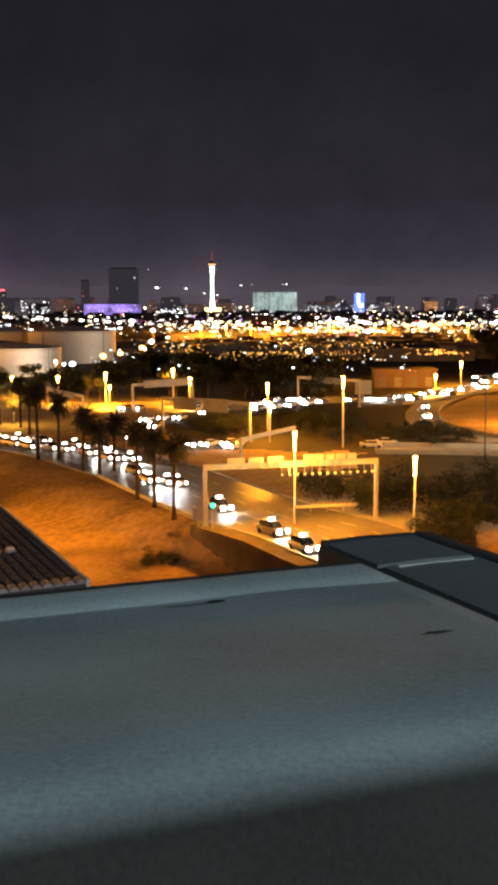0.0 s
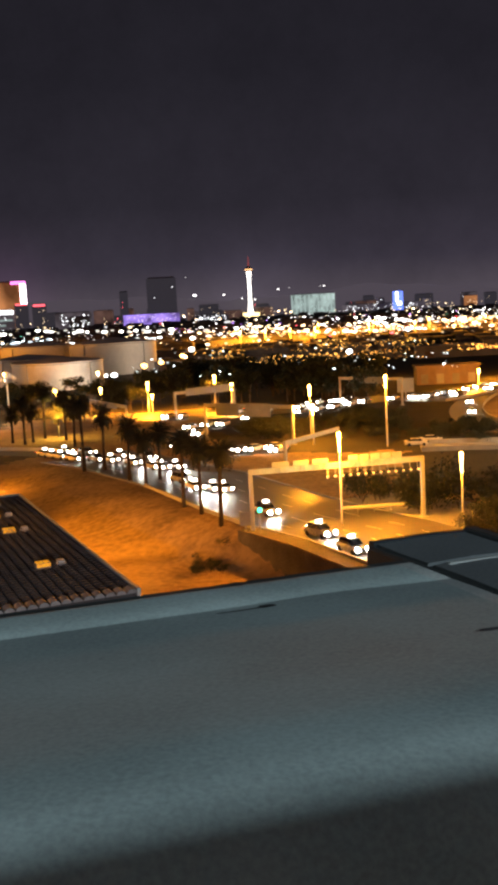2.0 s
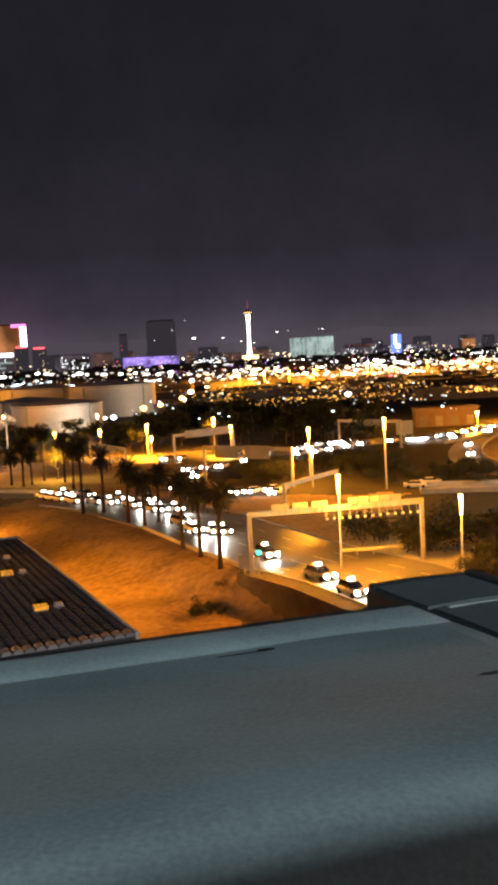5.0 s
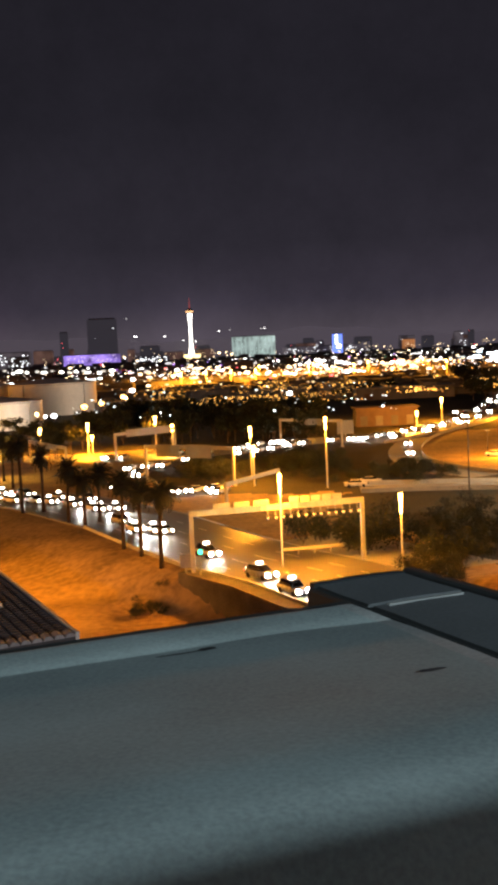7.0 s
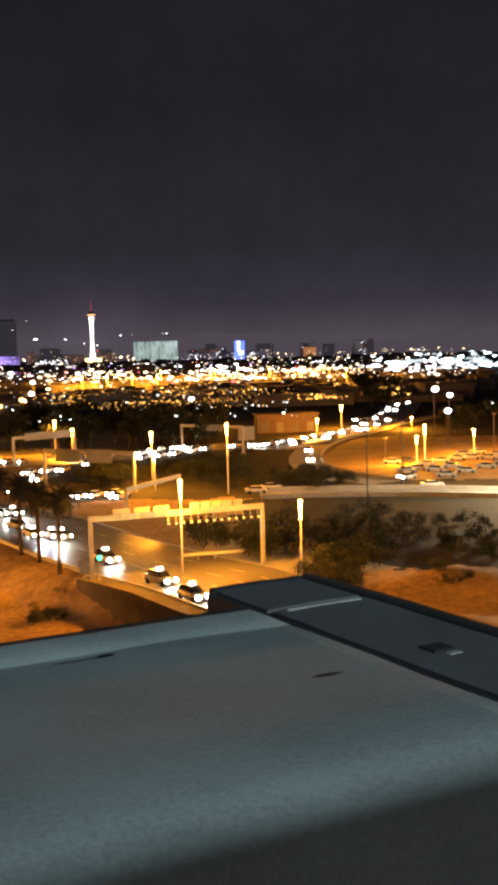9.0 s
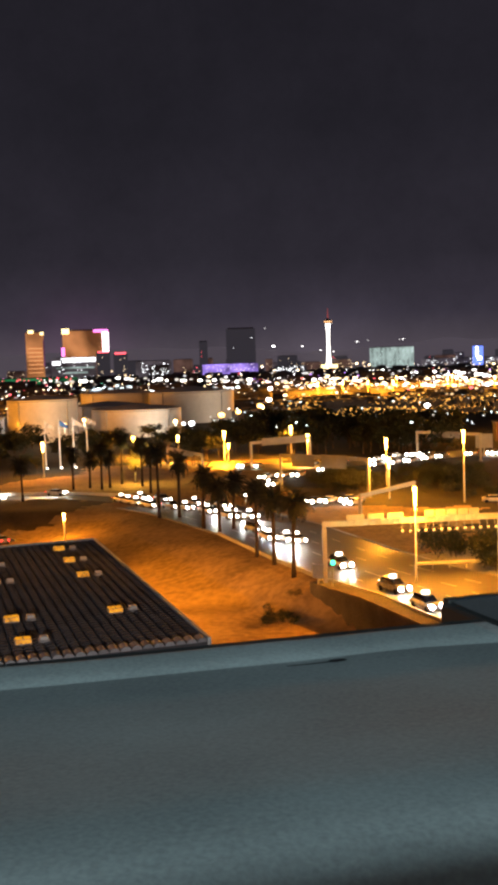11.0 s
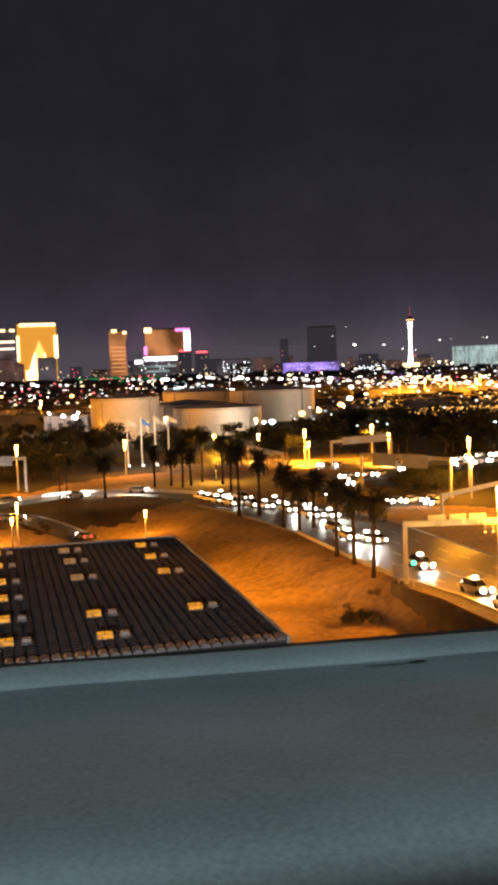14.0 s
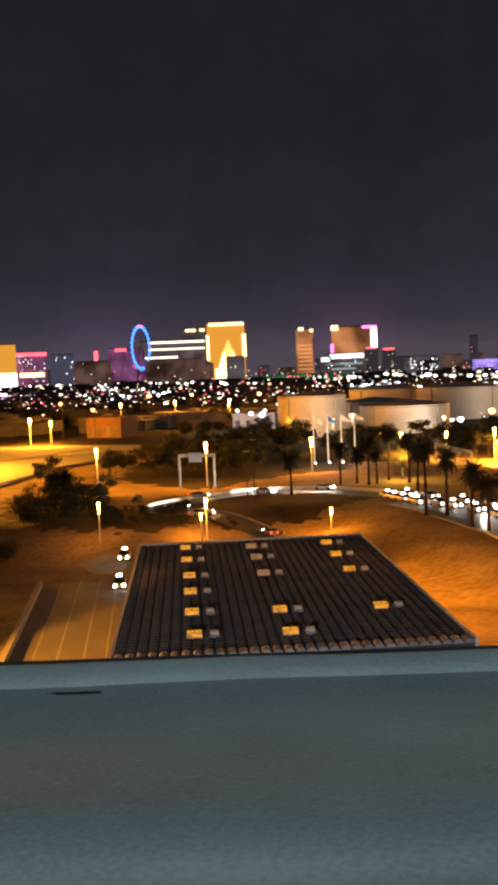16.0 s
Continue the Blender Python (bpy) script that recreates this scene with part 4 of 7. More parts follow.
for x, y, z, a, k in CARS:
    if k == 2:
        dark_car(M_PAINTS[0], car_pose(x, y, a), "white car on the service road with lights out")
    elif k == 3:
        build_car(M_PAINTS[3], True, True, car_pose(x, y, a), "yellow taxi with headlights on in the toll lanes", 1.3, taxi=True)
    else:
        build_car(M_PAINTS[2 if k else 0], False, True, car_pose(x, y, a if not k else a + 180), "car rounding the loop road with lights on")
for k, (p, q) in enumerate(((LOOP[5], LOOP[10]), (LOOP[10], LOOP[20]))):
    la = bpy.data.lights.new("headlight_beam", "SPOT")
    la.energy, la.color, la.shadow_soft_size, la.spot_size, la.spot_blend = 110000, (1.0, 0.93, 0.82), 0.15, radians(38), 0.7
    new("headlight_beam", la).matrix_world = look((p[0], p[1], 0.8), (q[0], q[1], 0.5))
PARKED = [
    (57.6, 245.5), (61.7, 247.8), (64.3, 238.9), (69.4, 244.7), (74.7, 248.1), (78.6, 249.3),
    (82.4, 247.7), (60.1, 230.7), (63.1, 227.2), (68.5, 232.2), (68.9, 222.7), (75.7, 229.4),
    (81.9, 235.7), (79.1, 257.9), (84.2, 261.9), (62.6, 216.4), (87.0, 254.5), (56.6, 227.4),
]
base = None
for i, (x, y) in enumerate(PARKED):
    m = car_pose(x, y, 60 + 6 * rnd.random())
    base = dark_car(M_PAINTS[i % 3], m, "parked car with lights out in a sandy lot") if i < 3 else copy_thing(base, m)


# ---------------------------------------------------------------- palms, trees and bushes
def palm(m, h, seed, frond=None):
    r = random.Random(seed)
    ob = thing("palm_tree", m, "date palm with a slim trunk beside the road", "palm tree", "roadside palms")
    bm = bmesh.new()
    lean = Vector((r.uniform(-0.3, 0.3), r.uniform(-0.3, 0.3), 0))
    pts = [lean * (i / 7) ** 2 + Vector((0, 0, -0.2 + (h + 0.2) * i / 7)) for i in range(8)]
    tube(bm, pts, [0.38, 0.30, 0.27, 0.26, 0.25, 0.26, 0.30, 0.40], 10)
    part("trunk", bm, M_PALMBARK, ob, smooth=True)
    bm = bmesh.new()
    top = pts[-1]
    for i in range(104):
        az_, up = r.uniform(0, 2 * math.pi), math.asin(r.uniform(-0.85, 1.0))
        d, ln = Vector((math.cos(az_), math.sin(az_), 0)), r.uniform(1.9, 3.3)
        side = Vector((-d.y, d.x, 0))
        p, el, prev = top.copy(), up, None
        for s in range(9):
            q = p + (d * math.cos(el) + Vector((0, 0, math.sin(el)))) * ln / 9
            el -= 0.07 + 0.016 * s
            wl = 0.5 * math.sin(math.pi * (s + 0.8) / 10) + 0.05
            for sg in (-1, 1):
                tip = (p + q) / 2 + side * sg * wl + Vector((0, 0, -0.35 * wl)) + d * 0.15
                bm.faces.new([bm.verts.new(v) for v in (p, q, tip)])
            p = q
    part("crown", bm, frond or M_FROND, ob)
    return ob


PALMS = [
    (-74.2, 235.4, 0.0, 8.8), (-71.0, 238.4, 0.0, 6.8), (-67.1, 234.9, 0.0, 10.0), (-66.0, 238.1, 0.0, 7.6),
    (-65.0, 245.4, 0.0, 11.2), (-62.2, 247.9, 0.0, 5.8), (-43.0, 188.5, 0.0, 12.3), (-39.1, 188.4, 0.0, 10.3),
    (-32.1, 174.8, 0.0, 9.2), (-28.3, 168.8, 0.0, 7.9), (-26.8, 174.6, 0.0, 8.1), (-19.5, 148.5, 0.0, 9.9),
    (-16.3, 142.6, -0.1, 9.4), (-12.9, 135.4, -0.2, 10.0), (-79.5, 215.6, 0.0, 7.9), (-53.3, 225.9, 0.0, 8.6),
    (-58.6, 240.0, 0.0, 10.5), (-122.5, 186.1, 0.0, 6.9), (-120.4, 188.0, 0.0, 6.9),
]
for i, (x, y, z, h) in enumerate(PALMS):
    palm(Matrix.Translation((x, y, z)) @ Matrix.Rotation(i * 1.3, 4, "Z"), h, 100 + i, M_LITFROND if i == 5 else None)


# added lamp post under one crown; its light hangs before the crown
lamp = thing("garden_lamp", Matrix.Translation((-61.6, 245.6, 0)), "small amber lamp post added under a palm crown", "lamp")
bm = bmesh.new()
tube(bm, [(0, 0, -0.1), (0, 0, 2.6)], [0.09, 0.07])
part("post", bm, M_STEEL, lamp)
bm = bmesh.new()
box(bm, -0.25, 0.25, -0.2, 0.2, 2.6, 2.9, 0.04)
part("housing", bm, M_STEEL, lamp)
la = bpy.data.lights.new("garden_light", "POINT")
la.energy, la.color, la.shadow_soft_size = 6500, (1.0, 0.62, 0.10), 0.3
new("garden_light", la).location = (-61.2, 243.4, 6.6)


def leafy(seed, h, spread, leaves, size, trunk=True):
    """Meshes of a trunk with limbs and of a ragged crown, 1 m high in scale of h."""
    r = random.Random(seed)
    bt, bc = bmesh.new(), bmesh.new()
    tips = []
    th = h * (0.34 if trunk else 0.08)
    tube(bt, [(0, 0, -0.3), (0.05, 0, th * 0.5), (0.0, 0.08, th)], [0.045 * h * 0.5, 0.035 * h * 0.5, 0.028 * h * 0.5], 7)
    for i in range(7):
        a, ln = i * 0.9 + r.random(), spread * r.uniform(0.5, 1.0)
        e = Vector((math.cos(a) * ln, math.sin(a) * ln, th + (h - th) * r.uniform(0.2, 0.95)))
        mid = Vector((e.x * 0.4, e.y * 0.4, th + (e.z - th) * 0.6))
        tube(bt, [(0, 0.05, th * 0.9), mid, e], [0.016 * h * 0.5, 0.011 * h * 0.5, 0.004 * h * 0.5], 5)
        tips += [e, mid * 0.4 + e * 0.6]
    tips.append(Vector((0, 0, h * 0.93)))
    for i in range(leaves):
        c = r.choice(tips)
        s = spread * 0.42
        p = c + Vector((r.gauss(0, s * 0.55), r.gauss(0, s * 0.55), r.gauss(0, s * 0.42)))
        if p.z < 0.08 * h:
            p.z = 0.08 * h + 0.1 * r.random()
        n = Vector((r.gauss(0, 1), r.gauss(0, 1), r.gauss(0.4, 1))).normalized()
        u = n.orthogonal().normalized() * size * r.uniform(0.6, 1.4)
        v = n.cross(u).normalized() * size * r.uniform(0.3, 0.8)
        bc.faces.new([bc.verts.new(q) for q in (p - u, p - v * 0.8, p + u, p + v)])
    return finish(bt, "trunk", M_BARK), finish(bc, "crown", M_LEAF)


def plant(kind, meshes, m, label, category, group):
    ob = thing(kind, m, label, category, group)
    for name, me in zip(("trunk", "crown"), meshes):
        new(name, me).parent = ob
    return ob


TREE_KINDS = [leafy(31 + i, 1.0 * 8, 2.6 + 0.3 * i, 760, 0.40) for i in range(5)]
BUSH_KINDS = [leafy(51 + i, 1.0 * 3, 1.7 + 0.25 * i, 620, 0.17, False) for i in range(4)]
TREES = []
TREES += [
    (-6.0, 349.5, 0.0, 10.9), (-46.4, 361.8, 0.0, 8.5), (-13.7, 394.5, 0.0, 10.5), (-22.1, 320.3, 0.0, 8.9),
    (-27.8, 333.5, 0.0, 10.9), (-29.1, 318.0, 0.0, 10.7), (-41.5, 359.0, 0.0, 9.8), (-5.8, 333.6, 0.0, 7.5),
    (-27.0, 363.4, 0.0, 9.0), (-5.5, 367.3, 0.0, 7.9), (-24.7, 346.4, 0.0, 10.8), (-24.6, 389.0, 0.0, 10.7),
    (-25.9, 343.5, 0.0, 8.9), (-38.6, 348.7, 0.0, 10.1), (-42.8, 376.3, 0.0, 8.4), (-47.5, 409.4, 0.0, 10.9),
    (-9.0, 365.6, 0.0, 10.0), (-44.1, 330.3, 0.0, 9.1), (-12.4, 380.5, 0.0, 8.5), (-30.0, 318.1, 0.0, 8.7),
    (-23.6, 316.4, 0.0, 10.6), (-34.0, 389.7, 0.0, 10.2), (-48.2, 387.6, 0.0, 10.5), (-7.7, 383.0, 0.0, 7.3),
]
TREES += [
    (-12.7, 341.7, 0.0, 8.0), (-30.6, 420.0, 0.0, 9.8), (-24.1, 339.6, 0.0, 7.4), (-20.7, 374.0, 0.0, 9.0),
    (-33.6, 351.9, 0.0, 9.3), (-24.4, 417.1, 0.0, 7.9), (-50.3, 389.9, 0.0, 8.9), (-44.0, 354.1, 0.0, 8.9),
    (-26.1, 351.6, 0.0, 10.7), (-25.7, 413.5, 0.0, 7.6), (16.0, 366.6, 0.0, 10.0), (10.7, 362.2, 0.0, 10.0),
    (1.8, 380.7, 0.0, 8.2), (6.6, 306.1, 0.0, 10.3), (17.5, 328.2, 0.0, 7.0), (4.3, 350.6, 0.0, 10.6),
    (6.2, 343.7, 0.0, 10.4), (5.2, 322.5, 0.0, 9.4), (10.1, 332.5, 0.0, 8.9), (-0.5, 310.7, 0.0, 10.9),
    (19.6, 360.2, 0.0, 9.5), (20.1, 402.8, 0.0, 10.2), (-1.1, 307.0, 0.0, 8.0), (24.1, 374.1, 0.0, 9.1),
]
TREES += [
    (15.8, 294.3, 0.0, 9.8), (19.4, 355.4, 0.0, 10.0), (5.9, 304.4, 0.0, 10.1), (6.1, 318.3, 0.0, 7.3),
    (19.6, 320.5, 0.0, 8.3), (12.5, 315.0, 0.0, 9.5), (20.5, 351.7, 0.0, 8.3), (7.2, 377.8, 0.0, 8.9),
    (-55.7, 288.9, 0.0, 7.9), (-54.6, 286.3, 0.0, 8.0), (-72.7, 302.2, 0.0, 6.1), (-56.9, 286.6, 0.0, 7.5),
    (-55.7, 309.6, 0.0, 8.9), (25.8, 219.0, 0.0, 1.9), (30.8, 233.8, 0.0, 1.6), (33.6, 218.3, 0.0, 1.7),
    (33.5, 229.7, 0.0, 2.5), (26.0, 224.6, 0.0, 2.5), (31.1, 220.9, 0.0, 2.4), (63.8, 531.7, 0.0, 6.7),
    (75.1, 562.7, 0.0, 8.7), (64.8, 542.2, 0.0, 8.9), (44.0, 545.3, 0.0, 6.9), (77.0, 602.9, 0.0, 7.4),
]
TREES += [
    (45.7, 551.9, 0.0, 6.9), (56.8, 542.3, 0.0, 7.1), (74.2, 562.7, 0.0, 8.8), (160.5, 951.2, 0.0, 12.6),
    (169.0, 1216.5, 0.0, 13.7), (229.7, 1283.4, 0.0, 10.3), (158.3, 1172.8, 0.0, 10.0), (210.4, 1278.0, 0.0, 13.2),
    (138.8, 1032.2, 0.0, 10.7), (186.2, 1540.1, 0.0, 13.1), (122.0, 604.6, 0.0, 14.0), (110.9, 521.7, 0.0, 11.7),
    (103.3, 480.9, 0.0, 9.2), (117.6, 557.2, 0.0, 12.4), (147.2, 649.0, 0.0, 9.5), (119.7, 584.5, 0.0, 12.8),
    (107.2, 472.1, 0.0, 11.0), (132.7, 623.3, 0.0, 13.5), (109.0, 465.6, 0.0, 12.7), (122.7, 525.3, 0.0, 13.2),
    (-131.2, 274.0, 0.0, 8.0), (-116.1, 263.5, 0.0, 7.7), (-201.6, 413.4, 0.0, 6.3), (-127.2, 255.9, 0.0, 7.1),
]
TREES += [
    (-108.1, 253.6, 0.0, 8.2), (-122.7, 300.9, 0.0, 8.0), (-126.9, 320.4, 0.0, 7.8), (-142.2, 359.0, 0.0, 5.3),
    (-118.1, 257.6, 0.0, 7.1), (-122.5, 247.1, 0.0, 6.9), (-187.3, 405.0, 0.0, 6.7), (-126.4, 321.4, 0.0, 8.1),
    (-167.5, 420.0, 0.0, 7.8), (-156.7, 311.4, 0.0, 8.4), (-132.4, 278.9, 0.0, 6.1), (-122.7, 277.0, 0.0, 7.2),
    (-132.4, 276.3, 0.0, 5.6), (-129.3, 270.2, 0.0, 7.0), (-145.5, 285.1, 0.0, 8.7), (-127.2, 254.4, 0.0, 5.0),
    (-116.4, 293.4, 0.0, 6.0), (-162.0, 324.0, 0.0, 6.7), (-140.3, 308.8, 0.0, 5.3), (-189.0, 387.4, 0.0, 8.3),
    (-144.0, 286.7, 0.0, 5.4), (-140.3, 322.4, 0.0, 7.0), (-146.0, 345.7, 0.0, 7.8), (-111.0, 276.0, 0.0, 7.4),
]
TREES += [
    (-110.9, 257.3, 0.0, 5.1), (-123.5, 315.5, 0.0, 8.6), (-130.1, 346.9, 0.0, 7.2), (-74.3, 300.7, 0.0, 6.3),
    (-105.4, 320.8, 0.0, 5.7), (-56.8, 341.3, 0.0, 5.0), (-80.3, 344.7, 0.0, 8.7), (-120.0, 330.8, 0.0, 7.4),
    (-94.7, 358.6, 0.0, 7.1), (-130.0, 365.0, 0.0, 8.6), (-116.5, 361.0, 0.0, 5.0), (-54.0, 303.7, 0.0, 8.0),
    (-65.9, 339.4, 0.0, 7.3), (-70.8, 342.0, 0.0, 7.9), (-62.5, 323.6, 0.0, 7.6), (-130.5, 340.4, 0.0, 6.3),
    (-90.3, 302.6, 0.0, 8.8), (-122.0, 325.6, 0.0, 5.8), (-67.8, 298.5, 0.0, 5.6), (-98.8, 339.1, 0.0, 7.8),
    (-67.2, 355.8, 0.0, 5.8), (-88.7, 300.6, 0.0, 8.0), (-69.7, 299.0, 0.0, 6.6), (-65.5, 341.3, 0.0, 6.0),
]
TREES += [
    (-50.7, 305.5, 0.0, 7.5), (-119.7, 343.5, 0.0, 8.7), (-98.9, 360.5, 0.0, 5.9), (-73.8, 305.0, 0.0, 6.8),
    (-101.5, 310.9, 0.0, 6.2), (-104.1, 324.2, 0.0, 7.1), (-58.2, 327.3, 0.0, 7.6), (-86.7, 316.6, 0.0, 8.6),
    (-111.7, 305.9, 0.0, 8.6), (-108.5, 365.0, 0.0, 6.8), (-76.6, 346.1, 0.0, 5.7), (-90.4, 304.1, 0.0, 7.4),
    (-69.2, 320.3, 0.0, 7.7), (-91.5, 328.0, 0.0, 5.4), (-123.8, 210.3, 0.0, 5.1), (-119.8, 193.7, 0.0, 4.6),
    (-127.9, 204.7, 0.0, 3.7), (-122.0, 197.3, 0.0, 4.2), (-112.9, 189.6, 0.0, 4.2), (-131.6, 208.4, 0.0, 4.9),
    (-134.1, 205.1, 0.0, 5.4), (-124.6, 189.5, 0.0, 4.6), (-96.6, 177.9, 0.0, 2.6), (-92.4, 188.4, 0.0, 2.3),
]
TREES += [
    (-106.5, 193.5, 0.0, 2.5), (-160.2, 299.1, 0.0, 5.0), (-157.1, 299.6, 0.0, 4.5), (-148.9, 296.3, 0.0, 5.5),
    (-139.0, 295.7, 0.0, 5.5), (-143.6, 255.6, 0.0, 5.8), (-148.3, 257.3, 0.0, 6.8), (-140.2, 287.5, 0.0, 7.0),
    (-139.4, 278.1, 0.0, 4.7), (-154.4, 297.4, 0.0, 4.8), (-130.1, 257.7, 0.0, 6.0), (-134.2, 253.3, 0.0, 6.6),
    (-150.5, 258.5, 0.0, 6.5), (-140.4, 275.2, 0.0, 6.4), (-145.9, 250.1, 0.0, 5.8), (-134.4, 262.1, 0.0, 5.7),
    (-157.2, 286.6, 0.0, 4.9), (-147.7, 252.4, 0.0, 6.9), (-141.2, 282.5, 0.0, 5.5), (-132.0, 272.2, 0.0, 5.5),
    (-139.0, 284.3, 0.0, 4.8), (-114.8, 257.6, 0.0, 8.0), (-124.3, 269.1, 0.0, 5.3), (-157.7, 375.2, 0.0, 5.7),
]
TREES += [
    (-154.2, 376.7, 0.0, 6.5), (-111.2, 246.5, 0.0, 7.3), (-112.9, 247.3, 0.0, 6.9), (-160.4, 343.6, 0.0, 7.4),
    (-154.8, 393.3, 0.0, 6.7), (-129.0, 278.1, 0.0, 5.0), (-124.2, 300.2, 0.0, 6.9), (-123.4, 281.9, 0.0, 7.5),
    (-158.3, 333.6, 0.0, 5.6), (-128.0, 291.2, 0.0, 6.2), (-163.8, 400.7, 0.0, 5.5), (-180.4, 385.5, 0.0, 6.8),
    (-137.3, 328.2, 0.0, 7.1), (-131.7, 293.8, 0.0, 5.1), (-176.0, 392.2, 0.0, 7.3), (-109.7, 260.4, 0.0, 7.6),
    (-159.7, 370.9, 0.0, 5.9), (-92.3, 178.7, 0.0, 2.7), (-110.7, 185.8, 0.0, 2.7), (-158.4, 234.8, 0.0, 5.4),
    (-163.7, 249.1, 0.0, 5.7), (-153.5, 229.5, 0.0, 5.2), (-154.4, 429.8, 0.0, 8.1), (-148.1, 439.9, 0.0, 7.6),
]
TREES += [
    (-174.8, 497.7, 0.0, 8.0), (-202.7, 470.4, 0.0, 7.4), (-218.9, 502.3, 0.0, 8.2), (-162.5, 456.3, 0.0, 8.0),
    (-182.5, 463.3, 0.0, 7.3), (-169.8, 502.1, 0.0, 8.4), (-222.3, 491.7, 0.0, 8.9), (-201.5, 481.0, 0.0, 6.5),
    (-158.1, 485.7, 0.0, 7.2), (-198.6, 495.9, 0.0, 7.7), (-112.0, 269.2, 0.0, 5.4), (-130.3, 347.0, 0.0, 6.5),
    (-124.6, 319.8, 0.0, 5.7), (-153.8, 338.9, 0.0, 6.1), (-109.9, 271.8, 0.0, 6.1), (-96.2, 273.0, 0.0, 4.4),
    (-103.2, 284.8, 0.0, 4.6), (-141.6, 322.3, 0.0, 6.4), (-123.5, 299.4, 0.0, 5.5), (-118.4, 307.2, 0.0, 4.2),
    (118.4, 336.4, 0.0, 6.1), (95.4, 320.3, 0.0, 8.9), (114.2, 356.8, 0.0, 7.3),
] + [
    (107.2, 348.6, 0.0, 7.9), (93.8, 319.1, 0.0, 6.6), (99.4, 342.5, 0.0, 7.1), (124.1, 368.0, 0.0, 7.7),
    (96.2, 327.9, 0.0, 6.7), (127.3, 361.7, 0.0, 7.8), (99.6, 316.6, 0.0, 7.1),
]
rnd = random.Random(515)
for _ in range(60):
    # the dense dark wood behind the second road
    a, b = rnd.random(), rnd.random()
    TREES.append((-52 + 58 * a + 3 * b, 322 - 14 * a + 44 * b, 0.0, rnd.uniform(8.0, 11.5)))
for i, (x, y, z, h) in enumerate(TREES):
    plant("tree", TREE_KINDS[i % 5], Matrix.Translation((x, y, z)) @ Matrix.Rotation(i * 2.1, 4, "Z") @ Matrix.Scale(h / 8, 4), "dark broad tree standing in unlit ground", "tree", "dark trees")
BUSHES = []
BUSHES += [
    (9.0, 146.4, 0.0, 2.6), (8.4, 146.9, 0.0, 2.9), (6.3, 151.8, 0.0, 3.7), (11.4, 152.1, 0.0, 2.8),
    (5.6, 155.3, 0.0, 2.7), (9.2, 149.4, 0.0, 3.5), (6.5, 145.6, 0.0, 3.7), (15.5, 139.3, 0.0, 4.4),
    (13.6, 140.0, 0.0, 3.4), (13.5, 135.9, 0.0, 2.8), (14.6, 139.5, 0.0, 3.8), (13.9, 140.2, 0.0, 3.0),
    (15.4, 146.1, 0.0, 2.8), (12.3, 138.8, 0.0, 2.7), (19.2, 149.3, 0.0, 4.5), (16.9, 146.0, 0.0, 4.3),
    (12.4, 145.5, 0.0, 4.0), (30.8, 154.5, 0.0, 2.6), (28.4, 129.6, 0.0, 3.2), (34.0, 162.1, 0.0, 3.1),
    (36.4, 163.6, 0.0, 3.7), (26.6, 133.7, 0.0, 4.4), (19.0, 138.9, 0.0, 3.9), (28.1, 157.5, 0.0, 4.2),
]
BUSHES += [
    (23.0, 140.3, 0.0, 3.2), (22.1, 129.0, 0.0, 2.9), (35.0, 166.5, 0.0, 4.4), (29.2, 153.3, 0.0, 4.1),
    (25.7, 128.6, 0.0, 3.9), (30.7, 150.9, 0.0, 4.2), (29.6, 146.1, 0.0, 3.0), (32.5, 146.3, 0.0, 4.1),
    (21.4, 156.7, 0.0, 2.9), (45.4, 142.8, 0.0, 3.6), (38.5, 146.3, 0.0, 2.7), (35.1, 141.0, 0.0, 3.1),
    (48.7, 142.8, 0.0, 2.3), (43.8, 130.4, 0.0, 3.1), (32.3, 143.5, 0.0, 2.4), (37.9, 144.0, 0.0, 2.1),
    (40.3, 141.2, 0.0, 2.5), (32.3, 141.3, 0.0, 3.4), (48.0, 136.8, 0.0, 2.4), (37.7, 155.5, 0.0, 2.2),
    (49.7, 151.4, 0.0, 2.9), (23.3, 132.1, 0.0, 3.7), (25.2, 130.6, 0.0, 2.6), (24.7, 143.6, 0.0, 2.9),
]
BUSHES += [
    (21.9, 130.6, 0.0, 3.8), (28.0, 138.3, 0.0, 3.1), (27.7, 140.3, 0.0, 3.0), (26.7, 134.1, 0.0, 3.1),
    (23.0, 129.6, 0.0, 3.0), (-8.2, 225.8, 0.0, 2.3), (-2.6, 229.8, 0.0, 3.1), (-5.7, 235.1, 0.0, 2.0),
    (-7.6, 220.9, 0.0, 2.2), (-3.8, 233.6, 0.0, 2.6), (-12.3, 237.9, 0.0, 2.9), (-12.1, 130.2, -1.99, 2.0),
    (-13.0, 127.3, -4.0, 1.6), (-15.3, 123.7, -4.0, 2.0), (-15.7, 127.3, -2.85, 1.2), (-13.6, 125.7, -3.66, 2.1),
    (-12.0, 124.0, -4.0, 2.0), (-15.2, 125.4, -4.0, 1.7), (-15.1, 123.6, -3.55, 1.9), (-15.2, 124.3, -4.0, 2.1),
    (-10.3, 128.6, -3.01, 1.4), (-15.2, 125.6, -3.31, 1.7), (-13.6, 126.5, -4.0, 1.9), (-13.6, 124.8, -4.0, 2.0),
]
